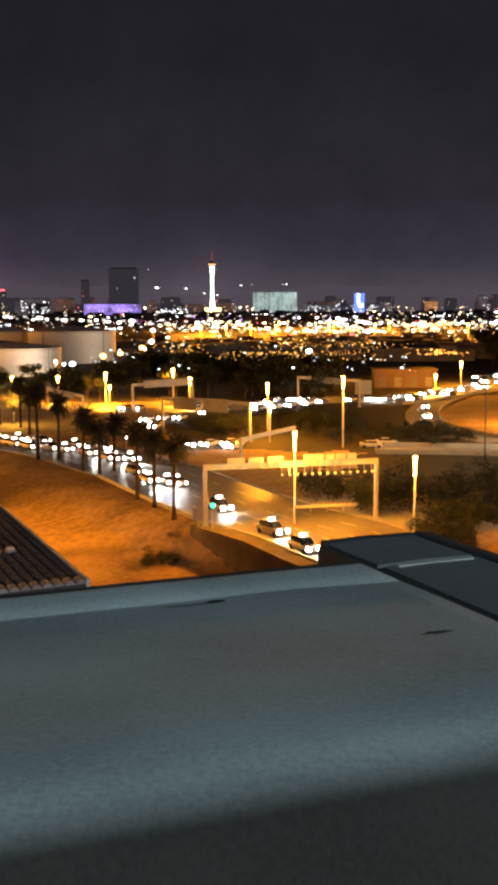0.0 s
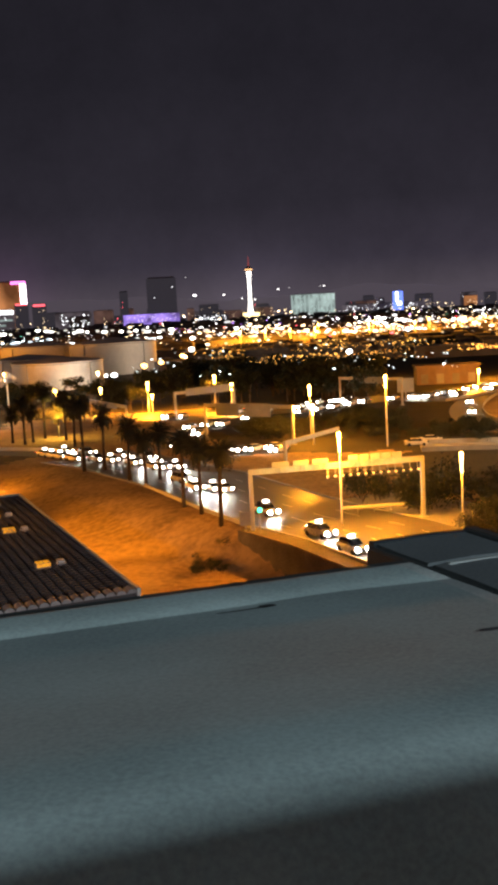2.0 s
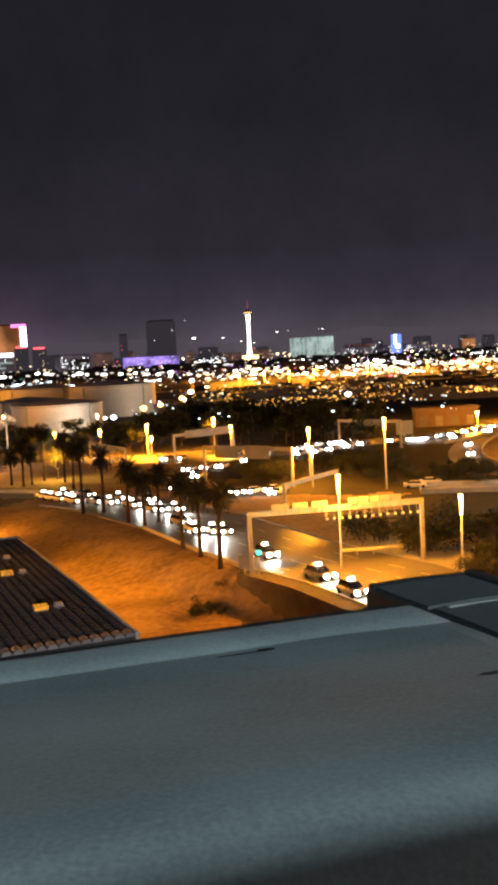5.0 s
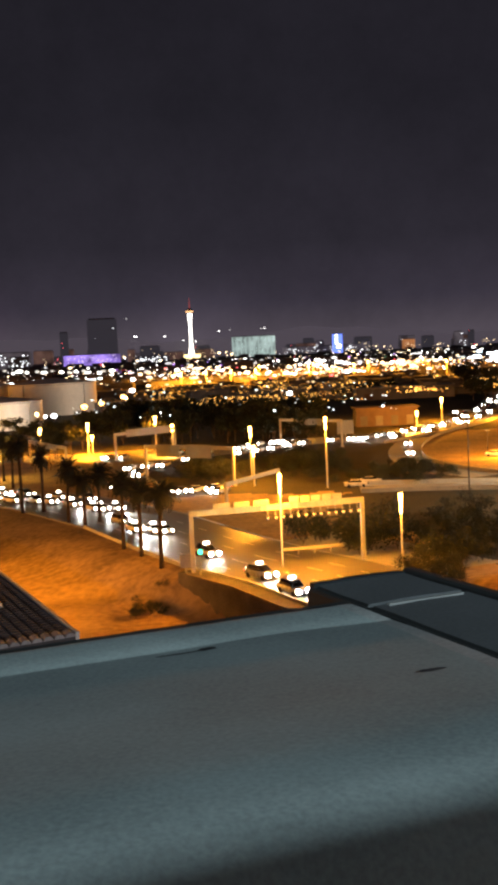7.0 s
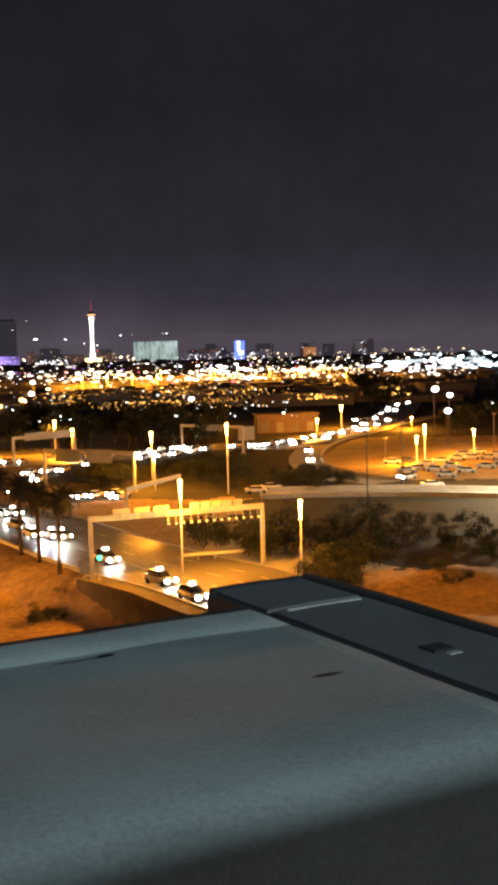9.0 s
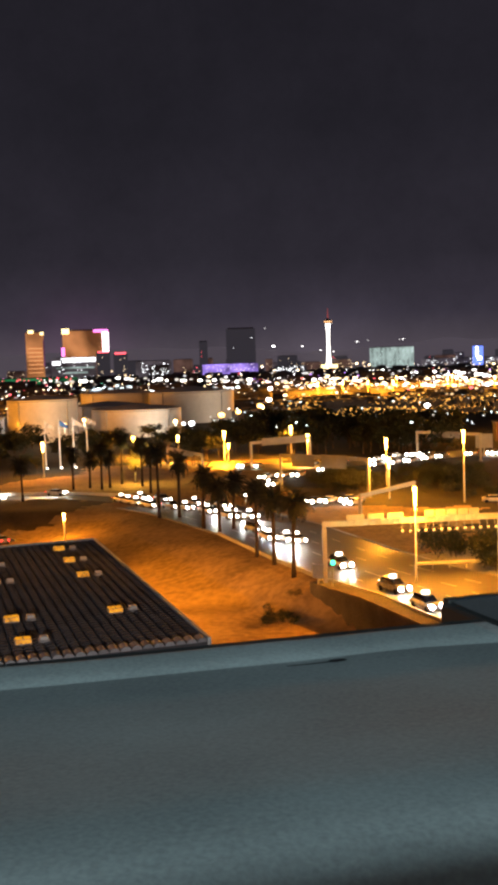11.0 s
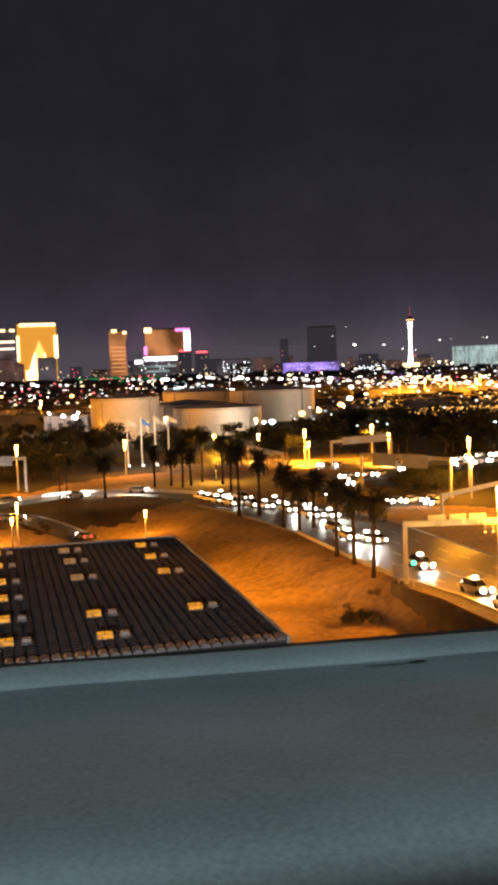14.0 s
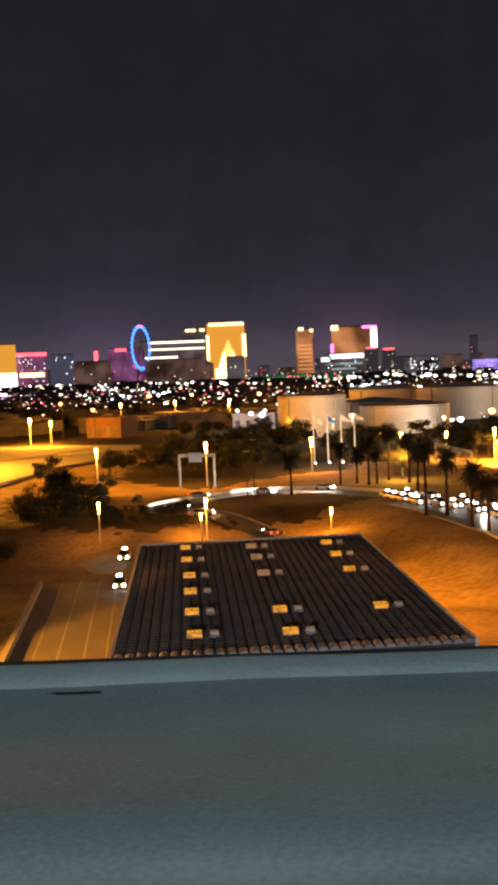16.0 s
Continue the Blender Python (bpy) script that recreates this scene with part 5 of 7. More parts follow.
BUSHES += [
    (-10.3, 128.6, -3.0, 1.4), (13.3, 217.2, 0.0, 1.7), (11.7, 215.5, 0.0, 2.4), (0.5, 227.2, 0.0, 1.4),
    (8.1, 230.8, 0.0, 2.3), (3.7, 237.1, 0.0, 1.9), (0.2, 243.0, 0.0, 2.2), (10.7, 248.5, 0.0, 1.4),
    (12.8, 225.8, 0.0, 1.5), (9.0, 246.3, 0.0, 2.2), (13.2, 238.7, 0.0, 2.4), (-0.7, 250.4, 0.0, 1.9),
    (6.5, 237.6, 0.0, 2.5), (3.2, 251.4, 0.0, 2.4), (8.2, 228.4, 0.0, 1.9), (7.7, 220.2, 0.0, 1.7),
    (6.9, 244.7, 0.0, 2.1), (4.5, 242.7, 0.0, 1.8), (4.3, 231.1, 0.0, 1.5), (4.9, 259.2, 0.0, 1.9),
    (0.9, 233.3, 0.0, 1.6), (14.4, 222.6, 0.0, 1.7), (13.8, 218.1, 0.0, 1.5), (31.0, 207.4, 0.0, 1.3),
]
BUSHES += [
    (21.3, 236.0, 0.0, 1.9), (33.2, 234.9, 0.0, 1.4), (19.7, 227.3, 0.0, 1.6), (25.8, 207.3, 0.0, 1.8),
    (26.3, 225.5, 0.0, 1.9), (39.0, 218.6, 0.0, 2.1), (33.6, 213.1, 0.0, 1.9), (31.7, 220.0, 0.0, 1.4),
    (34.6, 233.8, 0.0, 2.1), (22.5, 216.0, 0.0, 1.9), (25.4, 215.0, 0.0, 2.3), (30.1, 218.4, 0.0, 1.9),
    (18.7, 235.0, 0.0, 2.1), (20.9, 232.9, 0.0, 2.3), (40.7, 218.4, 0.0, 1.4), (33.1, 203.4, 0.0, 1.8),
    (37.2, 227.1, 0.0, 2.1), (16.2, 210.1, 0.0, 1.8), (30.0, 214.7, 0.0, 1.8), (27.3, 230.8, 0.0, 1.9),
    (36.8, 206.4, 0.0, 1.5), (31.3, 207.8, 0.0, 1.5), (28.6, 221.6, 0.0, 1.9), (19.9, 224.0, 0.0, 1.8),
]
BUSHES += [
    (35.0, 213.1, 0.0, 2.1), (26.7, 218.0, 0.0, 1.5), (32.2, 204.2, 0.0, 2.1), (34.4, 218.8, 0.0, 2.2),
    (31.6, 205.3, 0.0, 1.4), (-6.4, 237.3, 0.0, 2.7), (-9.5, 224.2, 0.0, 2.6), (-12.4, 221.7, 0.0, 3.2),
    (-8.8, 248.4, 0.0, 2.5), (-9.1, 219.5, 0.0, 2.9), (-7.5, 235.9, 0.0, 2.8), (-7.4, 241.6, 0.0, 3.3),
    (-11.2, 242.3, 0.0, 2.6), (-10.5, 223.4, 0.0, 3.4), (-6.0, 219.3, 0.0, 4.0), (-8.4, 230.6, 0.0, 3.7),
    (-13.6, 234.6, 0.0, 3.0), (23.8, 129.4, 0.0, 1.8), (25.2, 126.9, 0.0, 2.2), (24.0, 126.9, 0.0, 1.6),
    (24.0, 128.4, 0.0, 1.5), (24.4, 125.7, 0.0, 1.9), (19.9, 126.5, 0.0, 2.4),
] + [
    (21.2, 123.5, 0.0, 1.8), (17.8, 121.9, 0.0, 2.4), (19.2, 122.5, 0.0, 2.0), (22.3, 122.7, 0.0, 2.1),
    (21.6, 121.9, 0.0, 1.8), (22.8, 117.9, 0.0, 2.0), (20.7, 128.9, 0.0, 2.2), (25.1, 128.6, 0.0, 1.9),
    (19.9, 124.7, 0.0, 1.7), (18.6, 122.1, 0.0, 1.6), (23.8, 148.8, 0.0, 3.0), (30.4, 141.7, 0.0, 2.9),
    (28.4, 129.4, 0.0, 3.3), (33.1, 151.4, 0.0, 2.7), (27.8, 158.2, 0.0, 2.5), (22.7, 148.5, 0.0, 2.9),
    (30.5, 144.4, 0.0, 2.4), (27.6, 147.7, 0.0, 2.4), (34.4, 160.3, 0.0, 2.6), (30.7, 137.4, 0.0, 3.2),
    (24.9, 139.2, 0.0, 2.5), (27.1, 147.4, 0.0, 3.2), (20.9, 132.2, 0.0, 2.3),
] + [
    (33.7, 158.0, 0.0, 2.4), (33.1, 149.5, 0.0, 3.2), (28.9, 161.6, 0.0, 2.5), (25.4, 132.0, 0.0, 2.7),
    (31.7, 169.2, 0.0, 2.8), (27.6, 153.3, 0.0, 2.9), (33.9, 158.7, 0.0, 2.6), (25.8, 134.9, 0.0, 2.9),
    (20.7, 132.5, 0.0, 2.5), (39.4, 137.9, 0.0, 2.0), (40.0, 137.6, 0.0, 2.7), (43.4, 155.0, 0.0, 3.0),
    (31.4, 137.4, 0.0, 2.8), (48.6, 158.3, 0.0, 2.9), (41.5, 139.0, 0.0, 2.3), (39.7, 159.9, 0.0, 2.8),
    (47.1, 156.8, 0.0, 2.1), (40.0, 155.8, 0.0, 2.5), (40.0, 138.7, 0.0, 2.2), (42.1, 160.0, 0.0, 2.4),
    (38.4, 160.6, 0.0, 2.3), (38.6, 159.5, 0.0, 2.1), (44.8, 157.7, 0.0, 2.2),
] + [
    (36.3, 123.3, 0.0, 1.0), (34.7, 115.1, 0.0, 1.2), (32.4, 118.7, 0.0, 1.4), (32.6, 117.5, 0.0, 1.4),
    (30.2, 116.3, 0.0, 0.9), (32.0, 116.7, 0.0, 1.5), (33.2, 123.6, 0.0, 1.4), (43.7, 132.1, 0.0, 2.4),
    (45.9, 138.2, 0.0, 2.4), (46.4, 139.9, 0.0, 2.0), (40.2, 134.0, 0.0, 2.6), (40.9, 142.6, 0.0, 2.9),
    (44.7, 137.7, 0.0, 2.3), (45.7, 144.7, 0.0, 2.5), (42.4, 132.9, 0.0, 2.3), (-130.5, 185.9, 0.0, 3.3),
    (-126.7, 198.7, 0.0, 2.8), (-127.4, 197.8, 0.0, 3.0), (-127.6, 182.0, 0.0, 3.0), (-101.7, 170.0, 0.0, 2.2),
    (-133.8, 200.8, 0.0, 2.8), (-136.3, 205.2, 0.0, 2.7), (-112.2, 167.7, -0.0, 3.5),
] + [
    (-127.9, 199.4, 0.0, 3.9), (-116.3, 165.8, -0.06, 4.0), (-140.4, 204.4, 0.0, 3.3), (-115.6, 184.2, 0.0, 3.7),
    (-123.8, 204.5, 0.0, 3.4), (-114.1, 165.8, -0.07, 3.8), (-118.5, 188.6, 0.0, 3.6), (-123.6, 176.1, 0.0, 2.4),
    (-122.5, 187.2, 0.0, 3.7), (-127.1, 189.7, 0.0, 2.8), (-129.7, 203.0, 0.0, 3.5), (-120.9, 178.2, 0.0, 3.8),
    (-120.6, 199.4, 0.0, 3.6), (-130.9, 204.9, 0.0, 2.5), (-132.6, 192.8, 0.0, 2.8), (-117.0, 181.4, 0.0, 2.8),
    (-105.0, 175.3, 0.0, 4.1), (-115.5, 183.9, 0.0, 3.3), (-126.7, 182.6, 0.0, 2.6), (-99.9, 169.7, 0.0, 2.7),
    (-111.0, 174.9, 0.0, 3.6), (-115.9, 183.5, 0.0, 4.0), (-135.3, 205.7, 0.0, 3.8),
] + [
    (-124.4, 205.9, 0.0, 3.0), (-123.9, 196.1, 0.0, 3.8), (-123.5, 180.3, 0.0, 4.0), (-92.7, 183.7, 0.0, 1.6),
    (-103.5, 177.7, 0.0, 2.3), (-104.4, 177.8, 0.0, 1.7), (-97.4, 179.6, 0.0, 1.9), (-98.1, 170.5, 0.0, 1.8),
    (-89.7, 171.6, 0.0, 1.7), (-94.4, 169.8, -0.0, 1.7), (-93.2, 173.4, 0.0, 1.5), (-93.0, 184.6, 0.0, 2.3),
    (-94.9, 181.6, 0.0, 2.1), (-89.7, 177.2, 0.0, 1.9), (-102.5, 175.0, 0.0, 2.3), (-103.9, 176.8, 0.0, 2.1),
    (-103.6, 184.8, 0.0, 1.7), (-85.3, 171.9, -0.26, 2.3), (-104.9, 180.0, 0.0, 2.2), (-87.2, 177.2, -0.01, 1.3),
    (-89.7, 168.8, -0.04, 1.7), (-92.4, 186.3, 0.0, 2.1), (-97.6, 167.6, -0.07, 1.8),
] + [
    (-110.1, 151.4, -3.11, 2.7), (-110.8, 148.2, -3.67, 2.5), (-108.2, 148.9, -3.61, 2.1), (-110.5, 151.4, -3.1, 2.1),
    (-109.0, 148.2, -3.7, 2.1),
]
rnd = random.Random(909)
for quad, count, h0, h1 in (
    (((5.5, 231.9), (19.1, 226.7), (21.9, 258.0), (6.4, 264.5)), 46, 2.2, 3.4), (((25.2, 214.4), (40.9, 208.7), (41.9, 226.6), (31.0, 230.8)), 30, 1.6, 2.6),
    (((-15.8, 229.4), (-5.2, 225.5), (-5.5, 243.9), (-16.4, 248.1)), 20, 2.2, 3.4), (((17.6, 209.7), (26.5, 206.5), (27.7, 215.4), (18.4, 218.8)), 12, 1.2, 2.0),
):
    # thickets between the roads
    for _ in range(count):
        a, b = rnd.random(), rnd.random()
        p = [(quad[0][k] * (1 - a) + quad[1][k] * a) * (1 - b) + (quad[3][k] * (1 - a) + quad[2][k] * a) * b for k in (0, 1)]
        BUSHES.append((p[0], p[1], 0.0, rnd.uniform(h0, h1)))
BUSHES += [(18.4, 117.8, 0.1, 1.7), (19.8, 116.0, 0.1, 1.9), (21.3, 115.1, 0.1, 2.1), (22.3, 115.4, 0.1, 1.7), (20.0, 121.4, 0.1, 1.9), (21.5, 120.1, 0.1, 2.1), (23.7, 120.5, 0.1, 1.7), (23.5, 124.4, 0.1, 1.9)]
BUSHES += [(31.7, 119.3, 1.0, 1.7), (33.0, 117.0, 1.2, 1.9), (34.3, 121.5, 1.0, 1.5), (35.0, 113.5, 0.8, 1.6), (32.6, 114.0, 0.6, 1.4)]
for i, (x, y, z, h) in enumerate(BUSHES):
    h *= 0.74 if x > 20 and 125 < y < 172 else 0.62 if -16 < x < -10 and 123 < y < 131 else 1.0
    plant("bush", BUSH_KINDS[i % 4], Matrix.Translation((x, y, z)) @ Matrix.Rotation(i * 1.7, 4, "Z") @ Matrix.Scale(h / 3, 4), "dense desert shrub on sandy ground", "bush", "desert shrubs")


# ---------------------------------------------------------------- ribbed roof of the toll plaza
RX, RY, AX, AY, RL, RW = (-17.72, 96.25, -0.4364, 0.8997, 64.0, 34.0)
ROOF_Z = 2.0
roof_m = Matrix(((AX, -AY, 0, RX), (AY, AX, 0, RY), (0, 0, 1, ROOF_Z), (0, 0, 0, 1)))
roof = thing("canopy_roof", roof_m, "long dark ribbed canopy roof with rows of skylights", "roof")
bm = bmesh.new()
box(bm, 0, RL, 0, RW, -0.9, -0.30)
part("slab", bm, M_ROOF, roof)
N_RIB = 32
rib_w = RW / N_RIB
bm = bmesh.new()
steps = 62
for i in range(steps):
    # each step of the rib is a short barrel, its near lip standing proud of the one before
    x0, x1 = RL * i / steps, RL * (i + 1) / steps
    ra, rb = [], []
    for j in range(9):
        a = math.pi * j / 8
        yy, zz = rib_w * (0.5 - 0.5 * math.cos(a) * 0.94), 0.18 * math.sin(a) - 0.26
        ra.append(bm.verts.new((x0, yy, zz + 0.07)))
        rb.append(bm.verts.new((x1, yy, zz - 0.07)))
    for j in range(8):
        bm.faces.new((ra[j], ra[j + 1], rb[j + 1], rb[j]))
    base_ = [bm.verts.new((x0, ra[j].co.y, ra[j].co.z - 0.15)) for j in range(9)]
    for j in range(8):
        bm.faces.new((base_[j], base_[j + 1], ra[j + 1], ra[j]))
rib_me = finish(bm, "rib", M_ROOF)
bm = bmesh.new()
ring = [bm.verts.new((-0.25, rib_w * (0.5 - 0.46 * math.cos(math.pi * j / 8)), 0.42 * math.sin(math.pi * j / 8) - 0.30)) for j in range(9)]
ring2 = [bm.verts.new((1.3, v.co.y, v.co.z + 0.03)) for v in ring]
for j in range(8):
    bm.faces.new((ring[j], ring[j + 1], ring2[j + 1], ring2[j]))
bm.faces.new(ring[::-1])
end_me = finish(bm, "rib_end", M_ROOFEND)
for i in range(N_RIB):
    for name, me in (("rib", rib_me), ("rib_end", end_me)):
        ob = new(name, me)
        ob.parent = roof
        ob.location = (0, i * rib_w, 0)
for name, x0, x1, y0, y1 in (("edge_flashing", -0.1, RL + 0.1, -0.35, -0.02), ("edge_flashing", -0.1, RL + 0.1, RW + 0.02, RW + 0.35), ("edge_flashing", RL + 0.02, RL + 0.4, -0.35, RW + 0.35)):
    bm = bmesh.new()
    box(bm, x0, x1, y0, y1, -0.9, 0.08, 0.03)
    part(name, bm, M_POLE, roof, "pale metal edge flashing")
for x in (4, 24, 44, 60):
    for y in (2, 12, 22, 31):
        bm = bmesh.new()
        box(bm, x - 0.35, x + 0.35, y - 0.35, y + 0.35, -6.6, -0.92, 0.04)
        part("column", bm, M_CONCRETE, roof)
SKYLIGHTS = [
    (6.9, 26.3), (16.7, 26.5), (27.3, 26.6), (37.1, 26.7), (48.5, 27.0), (58.5, 27.2), (6.1, 16.8), (15.7, 17.0), (36.3, 17.2), (48.0, 17.3), (57.1, 17.5), (15.0, 6.1), (35.9, 6.2), (47.0, 6.3), (56.8, 6.3),
]
for i, (x, y) in enumerate(SKYLIGHTS):
    # the far ones of the middle row are nearly dark
    mat = G_LOUVREDIM if i in (8, 9, 10) else G_LOUVRE
    ob = thing("roof_skylight", roof_m @ Matrix.Translation((x, y, 0)), "dimly lit louvred skylight box on the ribbed roof" if mat is G_LOUVREDIM else "amber glowing louvred skylight box on the ribbed roof", "skylight", "roof skylights")
    bm = bmesh.new()
    box(bm, -0.62, 0.62, -0.80, 0.80, -0.2, 0.42, 0.05)
    part("box", bm, M_ROOFEND, ob)
    for k in range(3):
        bm = bmesh.new()
        box(bm, -0.69, -0.63, -0.74, 0.74, 0.02 + 0.13 * k, 0.11 + 0.13 * k)
        part("louvre", bm, mat, ob)
    bm = bmesh.new()
    box(bm, -0.52, 0.52, -0.72, 0.72, 0.425, 0.46)
    part("top_panel", bm, mat, ob)
    bm = bmesh.new()
    box(bm, -0.64, 0.64, -0.055, 0.055, 0.462, 0.50, 0.01)
    part("cross_bar", bm, M_ROOFEND, ob)
    vent = thing("roof_vent", roof_m @ Matrix.Translation((x + 0.1, y - 2.0, 0)), "small pale roof vent beside a skylight", "vent", "roof vents")
    bm = bmesh.new()
    box(bm, -0.56, 0.56, -0.52, 0.52, -0.25, 0.06, 0.04)
    part("curb", bm, M_ROOFEND, vent)
    bm = bmesh.new()
    box(bm, -0.46, 0.46, -0.42, 0.42, 0.062, 0.42, 0.12)
    part("cowl", bm, M_TANK, vent)

# unseen floodlights added under the canopy eave to light the sandy bank beside it
for x, power in ((10, 900), (17, 4200), (24, 8500), (31, 10000), (38, 10000), (45, 9000), (52, 7500), (59, 6000)):
    ob = thing("eave_floodlight", roof_m @ Matrix.Translation((x, 0.5, -0.92)), "unseen sodium floodlight added under the canopy eave", "floodlight", "eave floodlights")
    bm = bmesh.new()
    box(bm, -0.25, 0.25, -0.15, 0.25, -0.3, 0.0, 0.04)
    part("housing", bm, M_STEEL, ob)
    la = bpy.data.lights.new("eave_light", "SPOT")
    la.energy, la.color, la.shadow_soft_size, la.spot_size, la.spot_blend = power, SODIUM, 0.2, radians(112), 1.0
    eye, aim = roof_m @ Vector((x, 0.2, -1.35)), roof_m @ Vector((x + 11, -20, -3.6))
    new("eave_light", la).matrix_world = look(eye, aim)

# ---------------------------------------------------------------- storage tanks
TANKS = [
    (-139.6, 406.4, 14.1, 16.6), (-127.8, 462.4, 16.9, 11.6), (-106.7, 431.6, 19.0, 10.9), (-143.9, 540.8, 19.3, 15.3),
    (-101.4, 530.0, 22.1, 15.5),
]
for x, y, r, h in TANKS:
    ob = thing("storage_tank", Matrix.Translation((x, y, 0)), "large pale cylindrical storage tank behind the palms", "tank", "storage tanks")
    bm = bmesh.new()
    tube(bm, [(0, 0, -0.2), (0, 0, h * 0.33), (0, 0, h * 0.66), (0, 0, h)], [r] * 4, 64, False)
    part("shell", bm, M_TANK, ob, smooth=True)
    bm = bmesh.new()
    tube(bm, [(0, 0, h), (0, 0, h + 0.4), (0, 0, h + 0.05 * r + 0.5), (0, 0, h + 0.1 * r + 0.6)], [r + 0.15, r + 0.1, r * 0.55, 0.3], 64)
    part("roof", bm, M_TANK, ob)
    bm = bmesh.new()
    tube(bm, [(0, 0, h - 0.35), (0, 0, h - 0.05)], [r + 0.25, r + 0.25], 64, False)
    part("rim", bm, M_STEEL, ob)
    v = Vector((-x, -y, 0)).normalized()
    for k in (-0.7, 0.75):
        c, s = math.cos(k), math.sin(k)
        d = Vector((v.x * c - v.y * s, v.x * s + v.y * c, 0))
        bm = bmesh.new()
        q = d * (r + 0.3)
        tube(bm, [(q.x, q.y, 0), (q.x, q.y, h)], [0.25, 0.25], 6)
        part("ladder", bm, M_STEEL, ob)
for x, y, z, power in ((-122, 380, 7, 7500), (-84, 404, 6, 16000), (-60, 496, 7, 20000), (-112, 372, 9, 8500)):
    ob = thing("yard_lamp", Matrix.Translation((x, y, 0)), "amber yard lamp beside the storage tanks", "lamp", "yard lamps")
    bm = bmesh.new()
    tube(bm, [(0, 0, 0), (0, 0, z)], [0.2, 0.15])
    part("pole", bm, M_STEEL, ob)
    bm = bmesh.new()
    bmesh.ops.create_icosphere(bm, subdivisions=2, radius=0.7, matrix=Matrix.Translation((0, 0, z + 0.7)))
    part("globe", bm, G_SMALL, ob)
    la = bpy.data.lights.new("yard_light", "POINT")
    la.energy, la.color, la.shadow_soft_size = power, (1.0, 0.84, 0.66) if power > 9000 else (1.0, 0.70, 0.42), 0.8
    new("yard_light", la).location = (x, y - 1.5, z + 0.9)

# flags
FLAGS = [
    (-98.5, 287.6, 13.8), (-94.6, 288.9, 14.0), (-90.8, 290.1, 14.2), (-87.1, 291.3, 14.5),
]
for i, (x, y, h) in enumerate(FLAGS):
    ob = thing("flagpole", Matrix.Translation((x, y, 0)), "tall white flagpole with a drooping flag", "flagpole", "row of flagpoles")
    bm = bmesh.new()
    tube(bm, [(0, 0, 0), (0, 0, h * 0.5), (0, 0, h + 0.4)], [0.22, 0.17, 0.12])
    part("pole", bm, M_FLAGW, ob)
    bm = bmesh.new()
    rows = []
    for a in range(9):
        row = []
        for b in range(6):
            row.append(bm.verts.new((0.15 + 2.7 * a / 8, 0.3 * math.sin(a * 1.1 + b * 0.4), h - 0.1 - 1.7 * b / 5 * (1 - 0.06 * a) - 1.6 * (a / 8) ** 1.2)))
        rows.append(row)
    for r0, r1 in zip(rows, rows[1:]):
        for b in range(5):
            bm.faces.new((r0[b], r0[b + 1], r1[b + 1], r1[b]))
    bmesh.ops.solidify(bm, geom=bm.faces[:], thickness=0.03)
    part("flag", bm, M_FLAGB if i == 1 else M_FLAGW, ob, "blue flag" if i == 1 else "white flag")
    bm = bmesh.new()
    tube(bm, [(0.6, -0.8, 0), (0.6, -0.8, 0.35)], [0.18, 0.24])
    part("uplight", bm, G_TAXI, ob)
# added light without fixture, hung before the flags to brighten them
la = bpy.data.lights.new("flag_light", "POINT")
la.energy, la.color, la.shadow_soft_size = 5200, (1.0, 0.94, 0.82), 0.5
new("flag_light", la).location = (FLAGS[1][0] + 3, FLAGS[1][1] - 9, 10)


# ---------------------------------------------------------------- floodlights with visible lenses
def flood(x, y, z, r, mat, power, color, kind):
    r *= 0.72
    ob = thing("floodlight", Matrix.Translation((x, y, 0)), kind + " floodlight on a high pole", "floodlight", kind + " floodlights")
    bm = bmesh.new()
    tube(bm, [(0, 0.3 + r, -0.2), (0, 0.3 + r, z)], [0.18, 0.13])
    part("pole", bm, M_FASCIA, ob)
    bm = bmesh.new()
    bmesh.ops.create_icosphere(bm, subdivisions=2, radius=r, matrix=Matrix.Translation((0, 0, z)) @ Matrix.Diagonal((1.15, 0.5, 0.85, 1)))
    part("lens", bm, mat, ob, "glaring lens")
    if power:
        la = bpy.data.lights.new("flood_light", "POINT")
        la.energy, la.color, la.shadow_soft_size = power, color, r
        new("flood_light", la).location = (x, y - r - 0.8, z - 0.5)


G_WHITE = glow("white_flood_lens", (0.93, 0.97, 1.0), 9, False)
G_AMBER = glow("amber_flood_lens", (1.0, 0.55, 0.16), 8, False)
WHITE_FLOODS = [
    (-29.1, 328.7, 9.1, 1.08), (-21.3, 359.4, 6.8, 0.89), (19.4, 519.6, 5.3, 1.85), (-79.2, 412.5, 5.3, 1.49),
    (-89.9, 794.9, 9.6, 2.19), (-74.1, 645.8, 6.1, 2.13), (-64.8, 323.6, 10.1, 0.72), (80.4, 289.0, 16.1, 1.3),
    (84.4, 287.9, 14.3, 1.1), (83.8, 288.0, 9.8, 1.25), (-167.2, 407.0, 9.9, 1.2), (-162.8, 408.8, 9.2, 1.68),
    (9.5, 379.9, 3.7, 0.73), (152.5, 455.1, -1.8, 1.31),
]
for i, (x, y, z, r) in enumerate(WHITE_FLOODS):
    flood(x, y, max(2, z), r, G_WHITE, 900 if i < 4 else 0, (0.9, 0.97, 1.0), "white")
